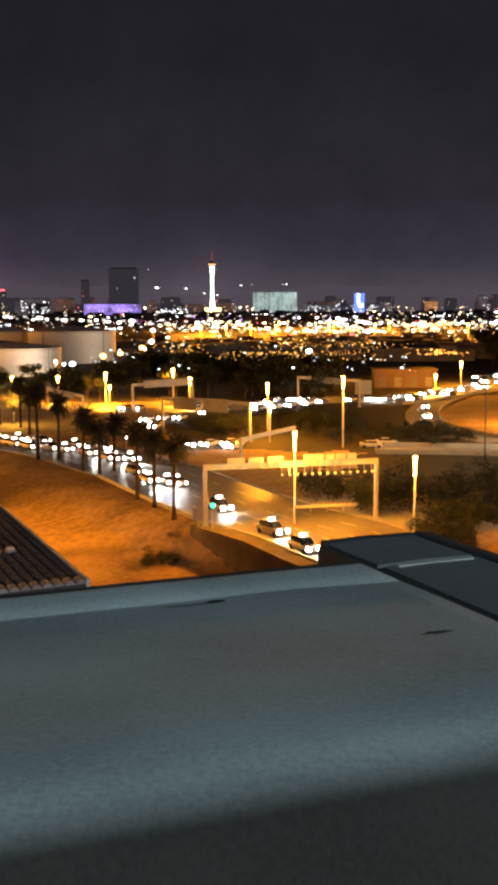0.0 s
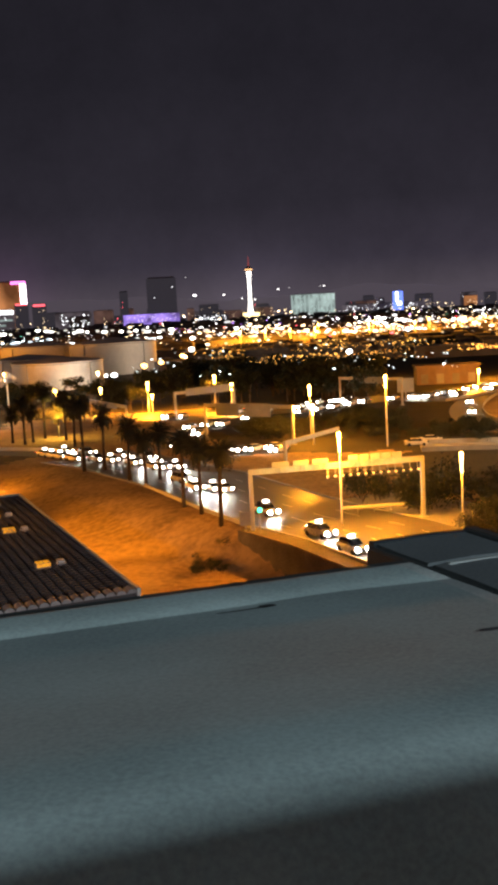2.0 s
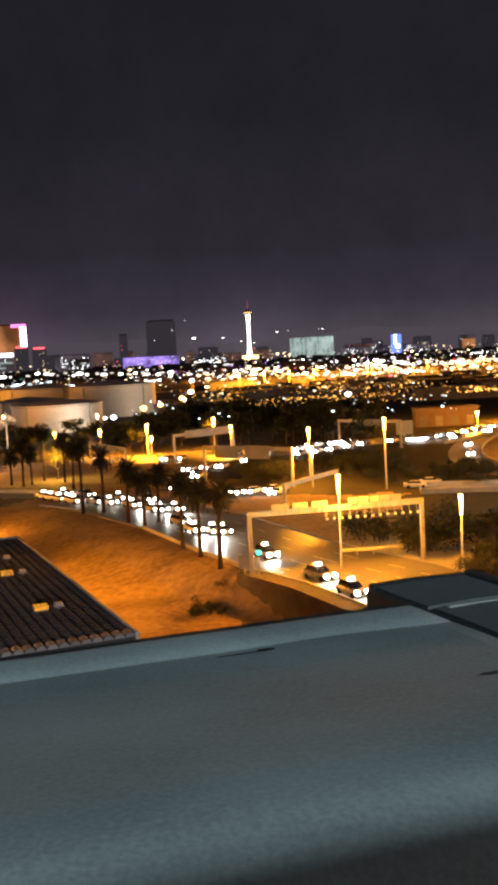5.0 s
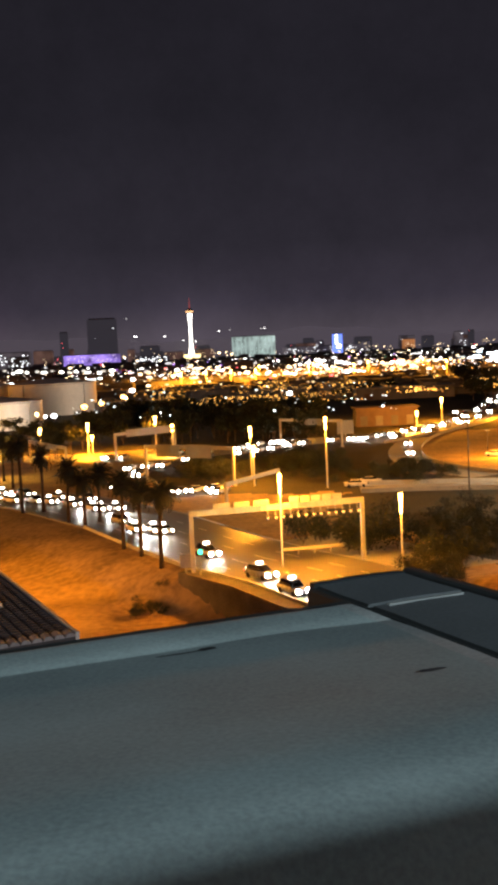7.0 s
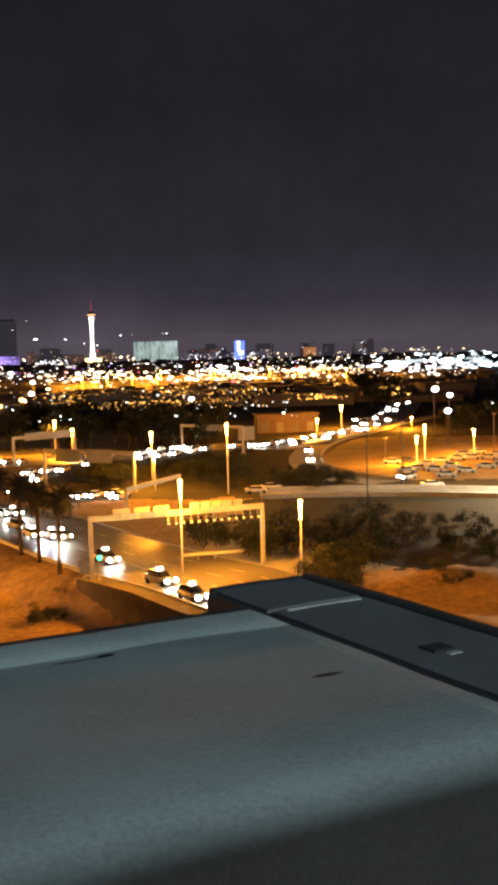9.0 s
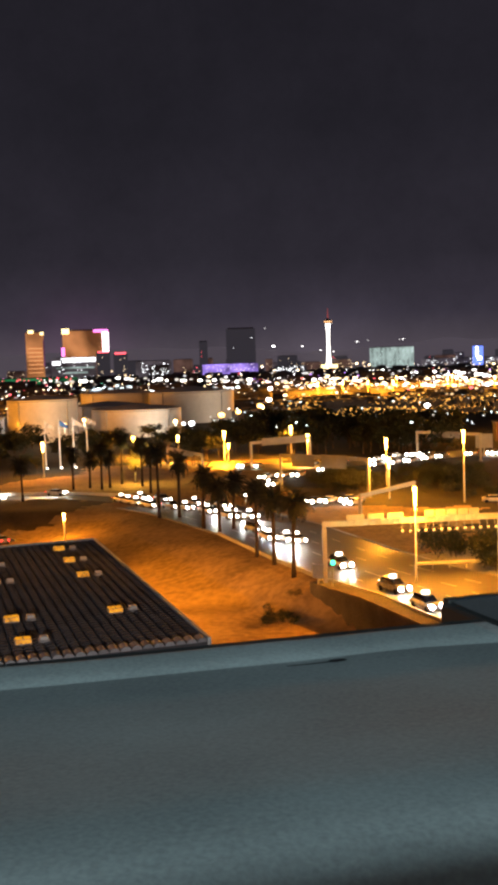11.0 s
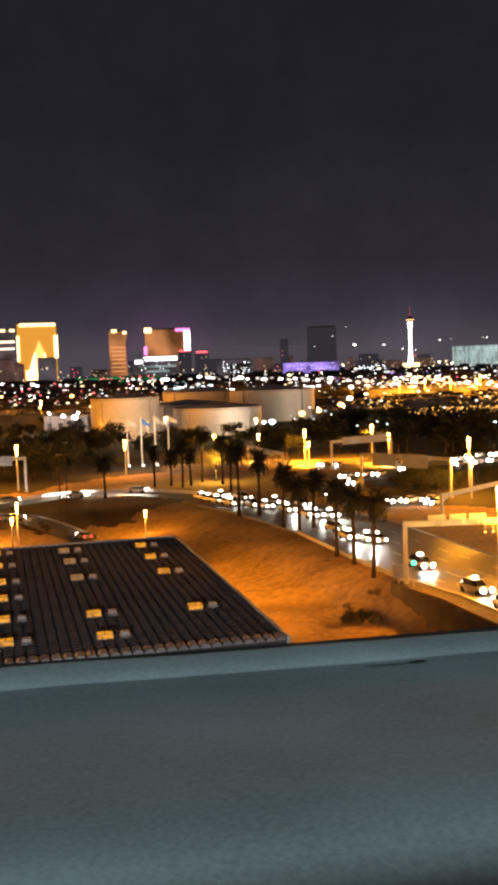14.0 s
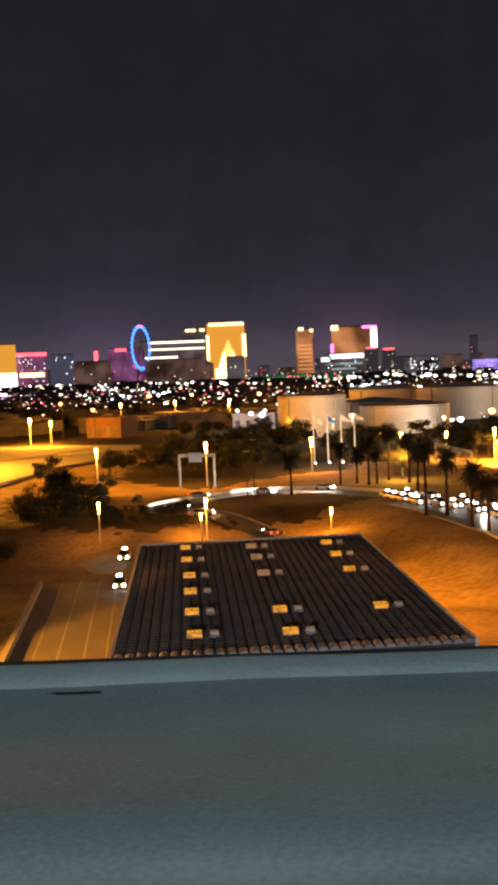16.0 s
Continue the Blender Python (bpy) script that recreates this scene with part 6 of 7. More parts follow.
AMBER_FLOODS = [
    (-72.0, 444.2, 6.8, 1.84), (-68.9, 475.0, 6.6, 1.57), (-66.4, 535.9, 6.8, 1.77), (-259.7, 403.7, 16.5, 1.05),
    (-221.6, 368.5, 14.6, 1.06), (-262.2, 494.8, 16.8, 1.53), (-223.0, 557.0, 14.6, 1.48), (-258.9, 541.2, 15.6, 1.15),
    (-145.2, 394.1, 7.6, 0.92),
]
for i, (x, y, z, r) in enumerate(AMBER_FLOODS):
    flood(x, y, max(2, z), r, G_AMBER, 500, SODIUM, "amber")


# ---------------------------------------------------------------- city: skyline
SKYL = dict(
    STRAT=(-280.6, 4591.4, -228.5, 4594.3, 213.6),
    WHITE=(-69.8, 4299.4, 110.0, 4298.6, 83.1),
    PURPLE=(-635.0, 3543.6, -443.9, 3572.5, 35.5),
    DARKT=(-612.1, 3952.9, -500.4, 3968.6, 169.3),
    BLUE=(345.1, 4286.1, 386.7, 4282.6, 76.2),
    GOLD=(-1497.7, 3273.7, -1377.8, 3325.9, 196.3),
    BROWN=(-1145.4, 3201.3, -1091.4, 3220.1, 154.6),
    PINK=(-1126.4, 3524.4, -973.3, 3569.7, 168.3),
    PINKL=(-1008.4, 3037.0, -879.3, 3076.8, 67.9),
    LONG=(-1861.6, 3427.0, -1631.7, 3542.2, 150.6),
    LONG2=(-1750.2, 3596.8, -1671.8, 3633.9, 193.5),
    WHEEL=(-1685.3, 3067.6, -1625.9, 3099.4, 188.8),
    DK1=(-906.7, 3380.5, -861.2, 3392.4, 80.4),
    DK2=(-961.1, 3365.5, -917.5, 3377.6, 86.5),
    GREYL=(-1586.6, 2546.1, -1496.2, 2600.2, 72.8),
    MAUVE=(-1853.7, 3202.2, -1739.1, 3265.8, 124.4),
    LOWB=(-1326.6, 2746.4, -1254.5, 2780.0, 56.0),
    LOWC=(-1240.4, 2841.0, -1189.2, 2862.8, 72.3),
    LEFTG=(-2284.0, 3037.0, -2178.1, 3113.8, 155.9),
    LEFTP=(-2235.0, 3196.1, -2144.2, 3257.7, 128.1),
    MID1=(-788.6, 3204.4, -677.2, 3229.8, 51.7),
    MID2=(-678.3, 2922.3, -623.8, 2934.4, 36.0),
    BLK=(908.1, 4305.3, 934.9, 4299.5, 67.2),
    R1=(628.2, 4253.9, 680.1, 4245.9, 41.8),
    R2=(474.6, 4374.3, 509.8, 4370.4, 41.0),
    FARD=(-768.7, 4230.7, -735.2, 4236.7, 131.4),
    LOW3=(-381.5, 3479.1, -268.7, 3489.7, 20.2),
    LOW4=(145.0, 4497.7, 484.7, 4473.8, 30.5),
    CONC=(-1361.7, 2560.4, -1215.4, 2633.0, 66.9),
    BLUEDK=(-1805.9, 2762.0, -1741.4, 2803.1, 102.2),
    REDS=(-1690.0, 2834.4, -1679.4, 2840.7, 110.5),
    GREENR=(-920.3, 2324.4, -732.0, 2390.4, 13.5),
    LHALL=(-442.1, 3371.1, -329.2, 3384.0, -0.4),
)
G_WARMWIN = glow("warm_window", (1.0, 0.75, 0.45), 1.6, False)
G_WHITEWIN = glow("white_window", (0.95, 0.97, 1.0), 3.0, False)
# Floodlight on the facades is put into their colour as emission.
G_PURPLE = glow("violet_lit_facade", (0.42, 0.27, 0.95), 0.85, False, 0.02)
G_GOLD = glow("gold_lit_facade", (1.0, 0.42, 0.05), 0.80, False)
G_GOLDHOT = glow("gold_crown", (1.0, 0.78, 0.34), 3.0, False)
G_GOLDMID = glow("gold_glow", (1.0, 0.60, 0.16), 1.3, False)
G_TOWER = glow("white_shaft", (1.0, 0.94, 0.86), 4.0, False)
G_PALE = glow("pale_lit_facade", (0.62, 0.78, 0.74), 0.58, False, 0.02)
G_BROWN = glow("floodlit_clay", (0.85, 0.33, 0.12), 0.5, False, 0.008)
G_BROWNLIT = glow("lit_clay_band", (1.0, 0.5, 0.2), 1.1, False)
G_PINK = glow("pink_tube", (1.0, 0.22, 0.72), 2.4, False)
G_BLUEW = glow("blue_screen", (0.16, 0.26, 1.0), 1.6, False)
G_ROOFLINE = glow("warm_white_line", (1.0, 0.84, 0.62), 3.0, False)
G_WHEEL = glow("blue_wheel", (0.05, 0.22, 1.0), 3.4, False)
G_MAUVE = glow("mauve_lit_facade", (0.42, 0.14, 0.34), 0.32, False, 0.02)
# Faint emission stands for city glow and haze on these unlit walls.
G_DIM = glow("haze_glow_facade", (0.030, 0.027, 0.034), 1.0, False)
G_DIMBROWN = glow("brown_glow_facade", (0.085, 0.045, 0.036), 1.0, False, 0.02)
G_GREY = glow("grey_glow_facade", (0.36, 0.30, 0.34), 0.17, False, 0.02)
G_RED = glow("red_light", (1.0, 0.10, 0.13), 3.0, False)
G_GREEN = glow("green_light", (0.10, 0.8, 0.35), 0.9, False)


def slab(name, key, label, mats, depth=60.0, windows=0, win=None, extra=None, seed=1, rows=None):
    """A far building whose front lies between two plan points: wall, roof, and rows of lit windows."""
    ax, ay, bx, by, h = SKYL[key]
    w = math.hypot(bx - ax, by - ay)
    ob = thing(name, Matrix.Translation((ax, ay, 0)) @ Matrix.Rotation(math.atan2(by - ay, bx - ax), 4, "Z"), label, "building", "skyline")
    bm = bmesh.new()
    box(bm, 0, w, 0, depth, -1, h)
    part("wall", bm, mats, ob)
    bm = bmesh.new()
    box(bm, w * 0.06, w * 0.94, depth * 0.1, depth * 0.9, h, h + max(2.5, h * 0.03))
    part("roof", bm, M_DARKWALL, ob)
    if windows:
        r = random.Random(seed)
        bm = bmesh.new()
        for _ in range(windows):
            x, z = r.uniform(0.05, 0.93) * w, r.uniform(0.12, 0.95) * h
            s = r.uniform(1.4, 3.2)
            box(bm, x, x + s * 1.3, -0.8, 0.2, z, z + s)
        tagged(part("lit_window_band", bm, win or G_WARMWIN, ob), kind="stuff")
    if rows:
        for x0, x1, z0, z1, mat in rows:
            bm = bmesh.new()
            box(bm, x0 * w, x1 * w, -2.5, 0.3, z0 * h, z1 * h)
            part("light_band", bm, mat, ob, "glowing light band")
    return ob, w, h


# observation tower with its pod
ax, ay, bx, by, h = SKYL["STRAT"]
tx, ty = (ax + bx) / 2, (ay + by) / 2
tower = thing("observation_tower", Matrix.Translation((tx, ty, 0)), "tall white lit observation tower with pod and red mast", "tower")
bm = bmesh.new()
tube(bm, [(0, 0, 0), (0, 0, 20), (0, 0, 60), (0, 0, 110), (0, 0, 160), (0, 0, 190), (0, 0, 200)], [17, 12, 8, 6.5, 7.2, 10, 11], 20)
part("shaft", bm, G_TOWER, tower, smooth=True)
bm = bmesh.new()
tube(bm, [(0, 0, 200), (0, 0, 205), (0, 0, 212), (0, 0, 218), (0, 0, 224)], [11, 16, 15, 10, 5], 24)
pod = part("pod", bm, M_PALEWALL, tower)
bm = bmesh.new()
tube(bm, [(0, 0, 206), (0, 0, 210)], [16.4, 16.2], 24)
part("pod_lights", bm, glow("orange_ring", (1.0, 0.5, 0.2), 2.6, False), pod)
bm = bmesh.new()
tube(bm, [(0, 0, 224), (0, 0, 244), (0, 0, 268)], [3.6, 2.4, 1.0], 8)
part("mast", bm, glow("red_mast", (0.55, 0.10, 0.10), 0.5, False), tower)
bm = bmesh.new()
box(bm, -38, 38, -30, 30, -1, 20, 2)
part("base_block", bm, G_GOLDHOT, tower)

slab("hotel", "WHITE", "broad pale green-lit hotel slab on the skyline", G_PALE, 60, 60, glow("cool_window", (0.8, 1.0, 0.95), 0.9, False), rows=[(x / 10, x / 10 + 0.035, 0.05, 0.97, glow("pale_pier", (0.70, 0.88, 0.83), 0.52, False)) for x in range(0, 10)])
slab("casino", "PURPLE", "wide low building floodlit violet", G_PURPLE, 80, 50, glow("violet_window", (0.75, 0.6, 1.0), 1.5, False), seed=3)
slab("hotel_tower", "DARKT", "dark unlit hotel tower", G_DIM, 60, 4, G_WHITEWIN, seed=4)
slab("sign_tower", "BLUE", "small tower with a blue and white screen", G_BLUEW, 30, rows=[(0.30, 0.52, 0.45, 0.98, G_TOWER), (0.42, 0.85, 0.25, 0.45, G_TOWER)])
# stacked bands paint the pool of light low on the gold front
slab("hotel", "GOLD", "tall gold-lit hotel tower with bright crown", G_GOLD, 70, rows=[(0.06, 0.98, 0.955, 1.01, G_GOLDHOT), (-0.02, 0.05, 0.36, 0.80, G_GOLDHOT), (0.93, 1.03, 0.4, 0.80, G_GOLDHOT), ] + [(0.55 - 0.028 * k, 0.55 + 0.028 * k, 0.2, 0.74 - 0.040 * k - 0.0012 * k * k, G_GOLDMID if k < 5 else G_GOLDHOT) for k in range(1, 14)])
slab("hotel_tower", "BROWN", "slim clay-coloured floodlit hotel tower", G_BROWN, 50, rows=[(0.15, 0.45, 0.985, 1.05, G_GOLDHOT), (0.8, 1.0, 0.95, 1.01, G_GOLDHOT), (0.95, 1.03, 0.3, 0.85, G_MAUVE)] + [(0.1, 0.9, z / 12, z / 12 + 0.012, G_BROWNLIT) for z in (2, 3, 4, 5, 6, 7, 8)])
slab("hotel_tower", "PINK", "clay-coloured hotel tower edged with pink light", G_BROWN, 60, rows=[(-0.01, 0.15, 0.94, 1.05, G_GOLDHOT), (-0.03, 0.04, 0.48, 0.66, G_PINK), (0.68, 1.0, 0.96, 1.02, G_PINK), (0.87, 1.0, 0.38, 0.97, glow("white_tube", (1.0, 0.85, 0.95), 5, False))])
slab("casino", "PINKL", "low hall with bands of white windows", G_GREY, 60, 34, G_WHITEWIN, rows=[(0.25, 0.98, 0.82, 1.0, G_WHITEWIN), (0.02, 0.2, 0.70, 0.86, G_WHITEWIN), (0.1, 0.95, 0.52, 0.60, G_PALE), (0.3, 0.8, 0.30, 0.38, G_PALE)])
slab("hotel", "LONG", "long hotel with bright roof lines", G_GREY, 60, rows=[(0.18, 1.0, 0.955, 1.0, G_ROOFLINE), (0.18, 1.0, 0.79, 0.825, G_ROOFLINE), (0.0, 0.6, 0.585, 0.625, G_ROOFLINE)])
slab("hotel_tower", "LONG2", "tower with a lit top behind the long hotel", G_GREY, 60, rows=[(0.15, 0.6, 0.97, 1.02, G_GOLDHOT), (0.78, 1.0, 0.97, 1.02, G_GOLDHOT)])
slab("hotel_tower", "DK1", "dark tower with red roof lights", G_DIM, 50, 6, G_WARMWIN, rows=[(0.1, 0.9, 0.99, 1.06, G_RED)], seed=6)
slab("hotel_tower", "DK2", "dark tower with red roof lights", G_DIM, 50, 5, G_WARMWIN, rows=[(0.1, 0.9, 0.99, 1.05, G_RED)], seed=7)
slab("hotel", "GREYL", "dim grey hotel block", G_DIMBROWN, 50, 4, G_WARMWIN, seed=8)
slab("casino", "MAUVE", "block floodlit in dim mauve", G_MAUVE, 50, 10, G_RED, seed=9, rows=[(0.2, 0.5, 0.93, 1.01, G_RED)])
slab("convention_hall", "LOWB", "dim brown low hall", G_DIMBROWN, 60, 7, G_WARMWIN, seed=10)
slab("hotel", "LOWC", "dim pale hotel block", G_GREY, 50, 3, G_WARMWIN, seed=11)
# the tower's faint emission stands for haze before its dark wall
slab("hotel_tower", "BLUEDK", "dark bluish tower with a few lit rooms", glow("blue_glow_facade", (0.055, 0.055, 0.085), 1.0, False), 50, 9, G_WHITEWIN, seed=22)
slab("sign_tower", "REDS", "slim tower with a red vertical sign", G_RED, 10)
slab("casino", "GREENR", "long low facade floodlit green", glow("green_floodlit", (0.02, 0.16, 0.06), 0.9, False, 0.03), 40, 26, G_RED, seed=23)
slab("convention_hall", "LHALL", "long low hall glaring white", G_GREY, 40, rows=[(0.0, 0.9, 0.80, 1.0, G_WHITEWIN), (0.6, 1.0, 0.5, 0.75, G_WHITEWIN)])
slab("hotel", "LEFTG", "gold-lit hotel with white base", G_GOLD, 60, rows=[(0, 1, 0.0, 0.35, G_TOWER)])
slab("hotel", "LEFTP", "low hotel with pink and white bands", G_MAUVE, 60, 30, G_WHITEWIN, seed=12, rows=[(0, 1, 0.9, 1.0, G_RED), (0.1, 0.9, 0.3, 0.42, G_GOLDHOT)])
slab("office_block", "MID1", "dark office block with a few lit windows", G_GREY, 50, 24, G_WHITEWIN, seed=13)
slab("office_block", "MID2", "pale low block with lit windows", M_PALEWALL, 50, 16, G_WHITEWIN, seed=14)
slab("office_tower", "BLK", "slim black tower far off", G_DIM, 20, 2, G_RED, seed=15)
slab("hotel", "R1", "dim pinkish hotel block", G_BROWN, 40, 10, G_WARMWIN, seed=16)
slab("hotel", "R2", "dim slim hotel block", G_GREY, 40, 6, G_WARMWIN, seed=17)
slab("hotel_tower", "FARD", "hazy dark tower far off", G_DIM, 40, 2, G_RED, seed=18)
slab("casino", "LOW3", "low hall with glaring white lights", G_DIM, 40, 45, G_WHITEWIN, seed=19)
slab("convention_hall", "LOW4", "long pale low hall on the horizon", G_GREY, 40, 50, G_WHITEWIN, seed=20)
slab("convention_hall", "CONC", "long brown low hall", G_DIMBROWN, 60, 5, G_WARMWIN, seed=21)

# dim mid-rise blocks between the towers
rnd = random.Random(303)
for i in range(46):
    a, d = rnd.uniform(-37, 12), rnd.uniform(4480, 4650)
    w, hh = rnd.uniform(30, 95), 28 + d * math.tan(radians(rnd.uniform(0.05, 0.5)))
    x, y, _z = polar(a, d)
    SKYL["BLOCK"] = (x - w / 2, y, x + w / 2, y, hh)
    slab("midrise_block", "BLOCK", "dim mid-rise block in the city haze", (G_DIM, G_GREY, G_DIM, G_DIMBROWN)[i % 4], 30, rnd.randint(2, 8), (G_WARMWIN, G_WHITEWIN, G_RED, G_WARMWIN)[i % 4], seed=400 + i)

# ferris wheel
ax, ay, bx, by, h = SKYL["WHEEL"]
r = 68.0
wheel = thing("ferris_wheel", Matrix.Translation(((ax + bx) / 2, (ay + by) / 2, h - r)) @ Matrix.Rotation(math.atan2(by - ay, bx - ax) + 1.13, 4, "Z"), "giant observation wheel with blue lit rim", "ferris wheel")
bm = bmesh.new()
pts = [(r * math.cos(a * 2 * math.pi / 72), 0, r * math.sin(a * 2 * math.pi / 72)) for a in range(73)]
tube(bm, pts, [2.7] * 73, 8, False)
part("rim", bm, G_WHEEL, wheel, "blue glowing rim")
for i in range(14):
    a = i * 2 * math.pi / 14
    bm = bmesh.new()
    tube(bm, [(0, 0, 0), (r * math.cos(a), 0, r * math.sin(a))], [0.5, 0.5], 5)
    part("spoke", bm, M_STEEL, wheel)
for sy in (-1, 1):
    bm = bmesh.new()
    tube(bm, [(0, sy * 6, 0), (sy * 24, sy * 30, -(h - r))], [3, 3], 8)
    part("support_leg", bm, M_STEEL, wheel)
for i in range(28):
    a = i * 2 * math.pi / 28
    bm = bmesh.new()
    bmesh.ops.create_icosphere(bm, subdivisions=1, radius=3.4, matrix=Matrix.Translation(((r + 6) * math.cos(a), 0, (r + 6) * math.sin(a))))
    part("cabin", bm, G_PINK if 5 < i < 9 else G_WHEEL, wheel)


# ---------------------------------------------------------------- city: low blocks and scattered lights
rnd = random.Random(77)
bm = bmesh.new()
box(bm, -0.5, 0.5, 0, 1, -0.08, 1)
UNIT_WALL = finish(bm, "wall", M_DARKWALL)
bm = bmesh.new()
box(bm, -0.52, 0.52, -0.02, 1.02, 1.002, 1.07)
box(bm, 0.1, 0.3, 0.3, 0.6, 1.07, 1.25)
UNIT_ROOF = finish(bm, "roof", M_DARKWALL)
bm = bmesh.new()
box(bm, -0.35, -0.2, -0.012, 0.01, 0.05, 0.6)
UNIT_DOOR = finish(bm, "door", M_DULL)
far_blocks = bmesh.new()
for _ in range(1000):
    a, d = rnd.uniform(-38, 18), 520 * (4500 / 520) ** rnd.random()
    if -18 < a < -8 and d < 700:
        continue
    x, y, _z = polar(a, d, 0)
    w, dp, hh = rnd.uniform(12, 40), rnd.uniform(10, 30), rnd.uniform(3, 8) * (1.0 if d < 1500 else 1.6)
    if d < 1000:
        ob = thing("low_building", Matrix.Translation((x, y, 0)) @ Matrix.Diagonal((w, dp, hh, 1)), "dark low flat-roofed building among city lights", "building", "low city buildings")
        for nm, me in (("wall", UNIT_WALL), ("roof", UNIT_ROOF), ("door", UNIT_DOOR)):
            new(nm, me).parent = ob
    else:
        box(far_blocks, x - w / 2, x + w / 2, y, y + dp, -0.5, hh)
tagged(part("low_buildings", far_blocks, M_DARKWALL), "dark low city blocks reaching to the horizon", "buildings", kind="stuff")


def bulb(bm, x, y, z, r, flat=1.0):
    """A small faceted lamp globe."""
    wide = 0.75 + 0.75 * abs(math.sin(x * 12.9898 + y * 78.233))
    v = [bm.verts.new((x + r * wide * dx, y + r * dy, z + r * dz * flat)) for dx, dy, dz in ((1, 0, 0), (0.5, -0.6, 0.75), (-0.5, -0.6, 0.75), (-1, 0, 0), (-0.5, -0.6, -0.75), (0.5, -0.6, -0.75), (0, -0.9, 0), (0, 0.8, 0))]
    for k in range(6):
        bm.faces.new((v[k], v[(k + 1) % 6], v[6]))
        bm.faces.new((v[(k + 1) % 6], v[k], v[7]))


F_PX = 1830.0


def field(name, label, mat, count, az0, az1, dep0, dep1, px0, px1, seed, clump=0, flat=0.8):
    """Lights scattered over a stretch of the city, between two bearings and two angles below the horizon."""
    r = random.Random(seed)
    bm = bmesh.new()
    centres = [(r.uniform(az0, az1), r.uniform(dep0, dep1)) for _ in range(max(1, clump))]
    for _ in range(count):
        if clump:
            c = r.choice(centres)
            a, dep = r.gauss(c[0], 0.6), abs(r.gauss(c[1], 0.05)) + 0.02
        else:
            a, dep = r.uniform(az0, az1), r.uniform(dep0, dep1)
            if r.random() < 0.6:
                # most lamps stand in rows along streets
                dep = dep0 + (dep1 - dep0) * (round((dep - dep0) / (dep1 - dep0) * 8) / 8) + 0.03 * math.sin(a * 0.9) + r.gauss(0, 0.012)
        lamp_h = r.uniform(5, 12)
        d = min(4650, (28 - lamp_h) / math.tan(radians(max(dep, 0.05))))
        px = 0.8 * (px0 + (px1 - px0) * r.random() ** 2.4)
        x, y, z = polar(a, d, 28 - d * math.tan(radians(dep)))
        bulb(bm, x, y, max(1.0, z), px * d / F_PX / 2 * r.uniform(0.9, 1.3), flat)
    return tagged(part(name, bm, mat), label, "city lights", kind="stuff")


C_WHITE = glow("city_white", (1.0, 0.96, 0.95), 6.5, False, each=True)
C_COOL = glow("city_cool", (0.78, 0.93, 1.0), 6.5, False, each=True)
C_WARM = glow("city_warm", (1.0, 0.72, 0.40), 5.2, False, each=True)
C_AMBER = glow("city_amber", (1.0, 0.50, 0.10), 3.4, False, each=True)
C_RED = glow("city_red", (1.0, 0.12, 0.14), 3.6, False, each=True)
C_GREEN = glow("city_green", (0.25, 1.0, 0.6), 1.2, False, each=True)
C_VIOLET = glow("city_violet", (0.55, 0.25, 1.0), 3.5, False, each=True)
field("city_lights", "white city lights scattered to the horizon", C_WHITE, 120, -37, 17, 0.10, 1.5, 1.6, 6.5, 1)
field("city_lights", "white lights clustered round parking lots", C_WHITE, 190, -6, 17, 0.45, 1.45, 2, 9, 2, 40, 0.6)
field("city_lights", "cool white lights in a row of lots", C_COOL, 90, -37, -4, 0.95, 1.45, 3, 11, 3, 14, 0.45)
field("city_lights", "warm city lights scattered to the horizon", C_WARM, 340, -37, 17, 0.10, 1.9, 1.8, 7, 4)
field("city_lights", "amber lights round the interchange", C_AMBER, 480, -5, 14, 1.0, 2.7, 2, 5.5, 5, 34, 0.6)
field("city_lights", "warm lights dense along far roads", C_WARM, 260, -4, 12, 0.7, 1.6, 3, 9, 6, 15, 0.6)
field("city_lights", "red lights of far traffic", C_RED, 70, -37, 10, 0.3, 1.6, 2, 6, 7)
field("city_lights", "red lights of queueing far traffic", C_RED, 34, -36, -18, 0.7, 1.6, 2.5, 6, 31)
field("city_lights", "green lights far off", C_GREEN, 14, -37, 10, 0.2, 1.2, 2, 5, 8)
field("city_lights", "violet lights far off", C_VIOLET, 22, -8, 8, 0.5, 1.2, 3, 8, 9)
field("city_lights", "glaring white lights of a far lot", C_WHITE, 26, 9.5, 16.5, 0.8, 1.3, 5, 17, 10, 9, 0.5)
field("city_lights", "small pale lights between dark trees", C_COOL, 60, -10, 8, 2.0, 3.6, 2, 5, 11)
field("city_lights", "white and pink lights at the foot of the hotels", C_WHITE, 60, -37, -29, 0.15, 1.0, 3, 9, 21, 14, 0.6)
field("city_lights", "pink lights at the foot of the hotels", glow("city_pink", (1.0, 0.3, 0.75), 2.4, False), 14, -36, -18, 0.1, 0.9, 2.5, 6, 22, 6, 0.6)
field("city_lights", "horizon line of tiny warm lights", C_WARM, 130, -37, 18, -0.02, 0.16, 1.5, 4, 12)
field("city_lights", "golden street lights packed round a far interchange", C_AMBER, 420, -3.0, 7.0, 1.75, 2.95, 1.6, 3.6, 41, 44, 0.45)
field("city_lights", "warm lights merging into a bright band", C_WARM, 90, -7, 7.5, 0.9, 1.35, 3, 9, 42, 26, 0.5)
field("city_lights", "white lights merging into a bright band", C_WHITE, 70, -7, 7.5, 0.85, 1.3, 3, 10, 44, 20, 0.5)
field("city_lights", "blinding white lights of far yards", C_COOL, 90, 13.2, 19.5, 0.3, 1.15, 7, 20, 43, 26, 0.5)
field("city_lights", "tiny warm lights dusting the whole city", C_WARM, 520, -37, 18, 0.12, 1.5, 1.3, 3.0, 51)
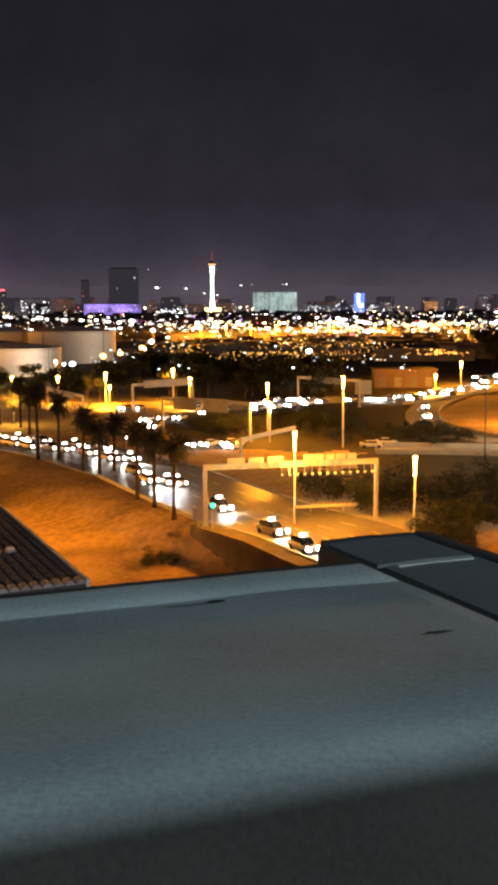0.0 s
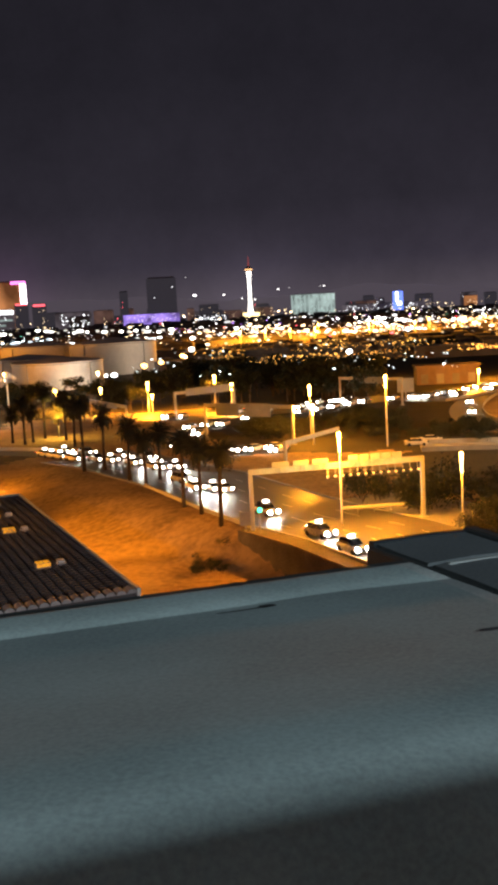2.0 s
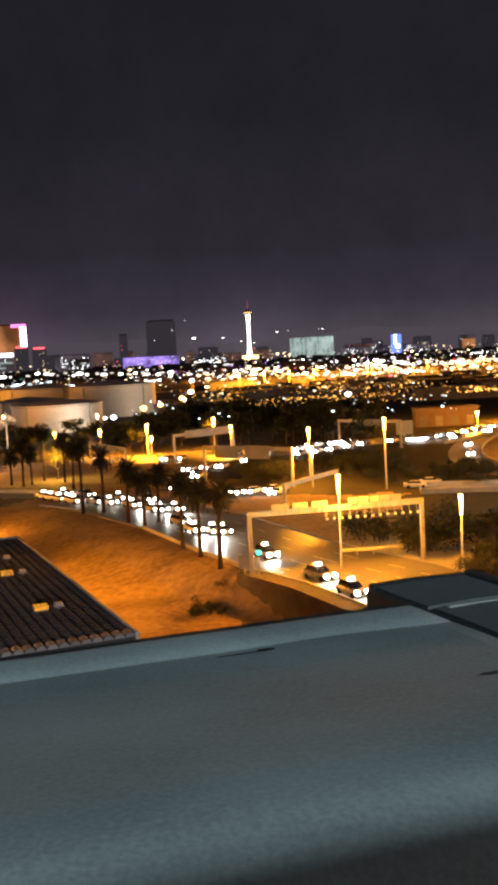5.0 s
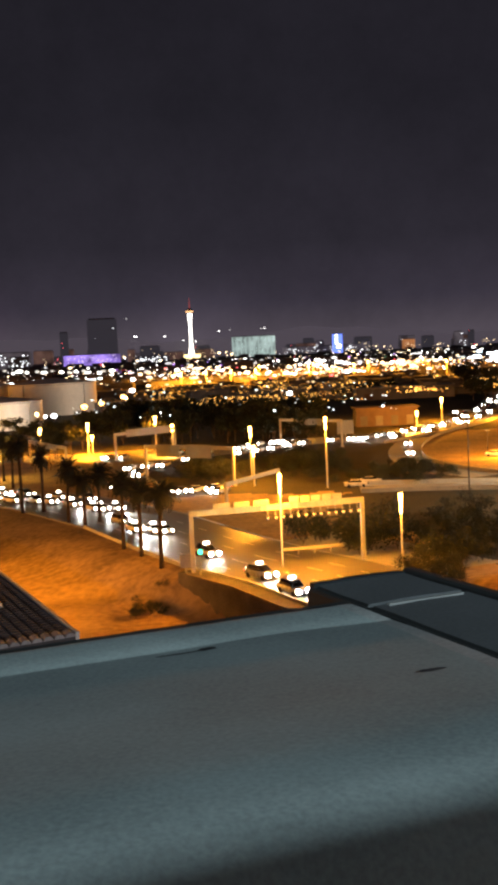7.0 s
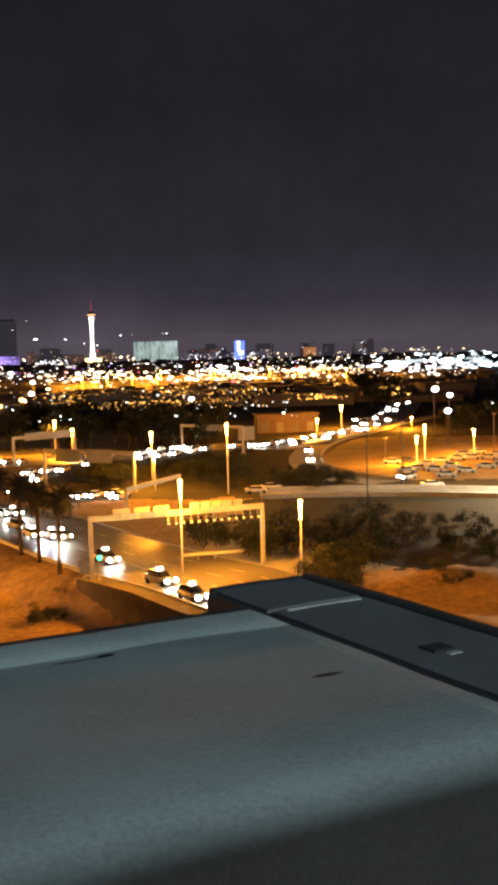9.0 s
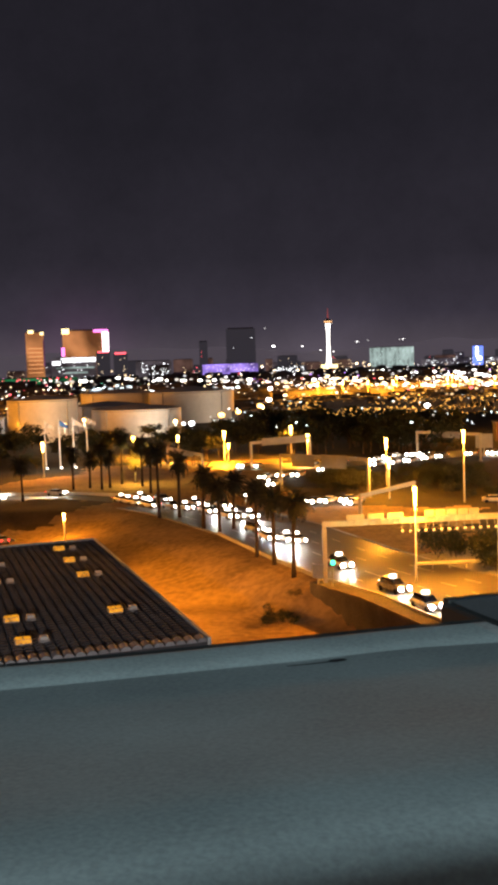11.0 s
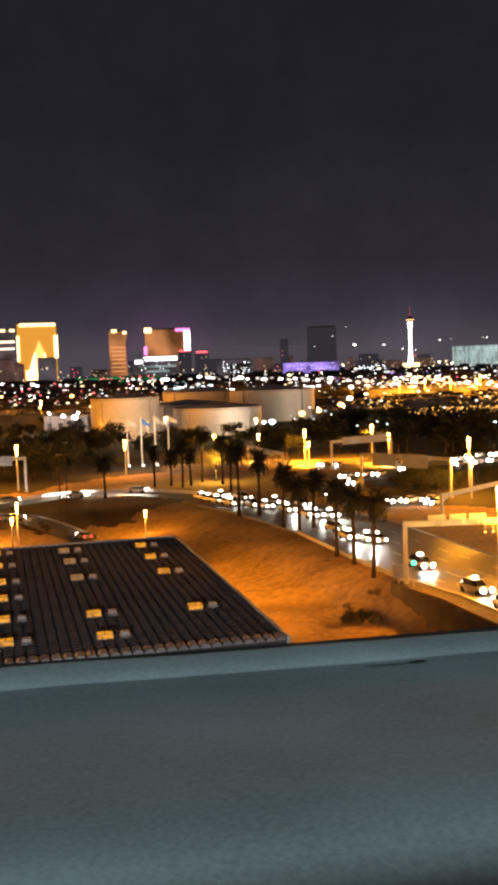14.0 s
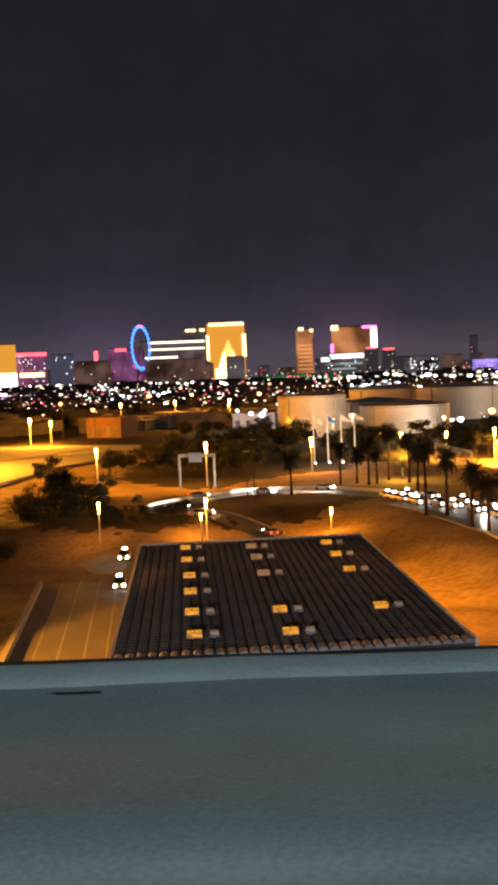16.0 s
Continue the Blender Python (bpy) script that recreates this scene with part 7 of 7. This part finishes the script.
field("city_lights", "tiny white lights dusting the whole city", C_WHITE, 380, -37, 18, 0.12, 1.5, 1.3, 3.0, 52)
# great glaring lamps of a floodlit works
bm = bmesh.new()
GLARE = [
    (359.5, 1456.3, 3.7, 9.02), (378.9, 1451.4, -0.9, 9.02), (399.7, 1445.8, 2.5, 10.66), (415.1, 1441.4, 8.5, 6.97),
    (431.0, 1436.7, 9.6, 6.15), (415.6, 1441.3, -6.8, 7.38), (447.5, 1431.7, 0.3, 10.66), (468.3, 1425.0, -5.8, 9.02),
    (491.9, 1417.1, -7.3, 12.3), (458.0, 1428.4, 8.8, 7.38), (324.4, 1464.5, 11.2, 4.1), (299.8, 1469.7, 3.9, 4.92),
    (502.1, 1413.5, -6.8, 8.2), (515.2, 1408.7, -0.8, 8.2), (365.1, 1454.9, 13.2, 3.69),
]
for x, y, z, r in GLARE:
    bulb(bm, x, y, max(2.0, z), r, 0.5)
tagged(part("works_lights", bm, C_COOL), "glaring cool white lamps of floodlit works", "lights", kind="stuff")
LOTROW = [
    (-303.8, 1109.2, 16.4, 1.77), (-293.7, 1111.9, 18.7, 1.96), (-284.5, 1114.3, 17.8, 2.58), (-279.3, 1115.6, 16.8, 2.35),
    (-272.8, 1117.2, 15.3, 1.71), (-264.7, 1119.1, 17.5, 1.99), (-256.1, 1121.1, 14.3, 2.17), (-249.6, 1122.6, 16.0, 3.13),
    (-242.0, 1124.3, 14.5, 2.16), (-231.1, 1126.5, 14.9, 2.66), (-224.0, 1128.0, 13.6, 2.99), (-215.5, 1129.6, 14.8, 1.67),
    (-205.8, 1131.4, 13.3, 1.88), (-197.8, 1132.9, 12.6, 2.72), (-190.1, 1134.2, 13.2, 2.13), (-182.0, 1135.5, 13.3, 2.77),
    (-177.9, 1136.2, 11.3, 2.67), (-165.6, 1138.0, 10.3, 2.36), (-161.2, 1138.6, 12.2, 2.4), (-151.6, 1140.0, 12.1, 2.99),
    (-337.5, 994.3, 17.6, 1.69), (-332.2, 996.0, 19.0, 1.83), (-325.9, 998.1, 17.8, 1.87),
] + [
    (-317.2, 1000.9, 16.4, 1.64), (-312.6, 1002.4, 17.9, 2.2), (-303.8, 1005.1, 17.5, 2.31), (-300.2, 1006.2, 17.8, 2.31),
    (-293.6, 1008.1, 17.2, 1.93), (-605.8, 1150.2, 18.0, 1.9), (-595.3, 1155.7, 17.1, 1.73), (-587.9, 1159.5, 17.8, 1.53),
    (-575.8, 1165.5, 16.7, 2.28), (-566.4, 1170.1, 15.5, 2.47), (-559.6, 1173.4, 16.7, 1.57), (-548.0, 1178.8, 14.9, 2.21),
    (-538.6, 1183.2, 13.7, 1.42), (-525.8, 1188.9, 14.7, 2.35), (-521.3, 1190.9, 12.9, 2.23), (-505.3, 1197.8, 13.0, 1.61),
    (-495.6, 1201.8, 12.8, 1.51), (-488.1, 1204.9, 12.4, 1.93),
]
bm = bmesh.new()
for x, y, z, r in LOTROW:
    bulb(bm, x, y, max(2.0, z), r, 0.7)
tagged(part("lot_lights", bm, glow("lot_lamp", (1.0, 0.98, 0.90), 5, False, each=True)), "row of white lamps over lots behind the tanks", "lights", kind="stuff")
# lights on the far slopes above the horizon
bm = bmesh.new()
for a, e, px in ((-6.65, 2.0, 4), (-6.2, 1.0, 7), (-4.6, 0.95, 6), (-1.6, 1.1, 6), (-1.0, 1.15, 5), (0.7, 1.15, 4), (0.9, 1.15, 4), (-3.6, 0.7, 4), (-2.9, 0.6, 4), (6.2, 0.4, 3), (9.0, 0.35, 3)):
    x, y, z = polar(a, 4700, 28 + 4700 * math.tan(radians(e)))
    bulb(bm, x, y, z, px * 0.62 * 4700 / F_PX / 2, 0.6)
tagged(part("hillside_lights", bm, C_WHITE), "pale lights on far dark slopes", "lights", kind="stuff")
# hills emit the sky's haze colour, so no ridge stands out
bm = bmesh.new()
hill = []
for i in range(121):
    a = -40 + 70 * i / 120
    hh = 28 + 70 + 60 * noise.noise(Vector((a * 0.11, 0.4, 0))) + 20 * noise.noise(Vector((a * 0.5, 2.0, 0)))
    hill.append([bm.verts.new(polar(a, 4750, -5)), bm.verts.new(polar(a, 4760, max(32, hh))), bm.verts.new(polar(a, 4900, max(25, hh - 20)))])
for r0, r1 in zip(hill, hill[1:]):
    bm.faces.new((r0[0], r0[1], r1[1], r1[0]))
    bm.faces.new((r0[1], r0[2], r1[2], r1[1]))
tagged(part("backdrop", bm, glow("night_haze", (0.074, 0.061, 0.077), 1.0, False)), "low hills glowing like the night haze behind the city", "hills", kind="structure")

# amber-lit interchange beyond the trees
for a0, a1, dep, wd, nm in ((-4.5, 1.0, 2.15, 30, "far highway deck"), (-1, 11.0, 1.75, 34, "far highway deck"), (2, 12, 2.05, 22, "far ramp deck"), (-31, -19, 3.0, 40, "far sandy road")):
    bm = bmesh.new()
    line0, line1 = [], []
    for i in range(9):
        a = a0 + (a1 - a0) * i / 8
        d = 28 / math.tan(radians(dep))
        line0.append(polar(a, d, 0)[:2])
        line1.append(polar(a, d + wd * 1.6, 0)[:2])
    ribbon(bm, line0, line1, 0.25, 2)
    tagged(part("road", bm, M_CONCRETE), nm + " under amber lamps", "road", kind="structure")
    for i in range(4):
        a = a0 + (a1 - a0) * (i + 0.5) / 4
        x, y, _z = polar(a, 28 / math.tan(radians(dep)) + 12, 0)
        street_lamp(x, y, 0, 14, 2.6)
        sodium_light(x, y - 3, 16, 150000 if a0 > -20 else 22000, 1.5)

# two low sheds beyond the trees
for px_, py_, w, dp, hh, mat, label in ((8, 372, 24, 14, 5, M_PALEWALL, "pale low shed between dark trees"), (46, 352, 21, 10, 6, M_DULL, "reddish low building beside the approach road"), (-150, 452, 34, 16, 6, M_PALEWALL, "pale low shed beside the tanks"), (-188.0, 460.6, 22, 12, 7.0, M_PALEWALL, "white low shed glaring under floodlights"), (-243.5, 413.7, 18, 16, 9, M_CLAY, "reddish low building across the sandy field")):
    ob = thing("shed", Matrix.Translation((px_, py_, 0)), label, "building")
    bm = bmesh.new()
    box(bm, -w / 2, w / 2, 0, dp, -0.3, hh)
    part("wall", bm, mat, ob)
    bm = bmesh.new()
    box(bm, -w / 2 - 0.5, w / 2 + 0.5, -0.5, dp + 0.5, hh, hh + 0.5, 0.1)
    part("roof", bm, mat, ob)
    for i in range(4):
        bm = bmesh.new()
        x = -w / 2 + w * (i + 0.5) / 4
        box(bm, x - 1.2, x + 1.2, -0.12, 0.02, 0.4, hh * 0.6)
        part("door", bm, M_DARKWALL, ob)

# floodlights on masts before the glaring shed
for dx in (-8, 6):
    flood(-182.4 + dx, 447.0, 9.5, 0.8, G_WHITE, 5200, (0.93, 0.97, 1.0), "shed")
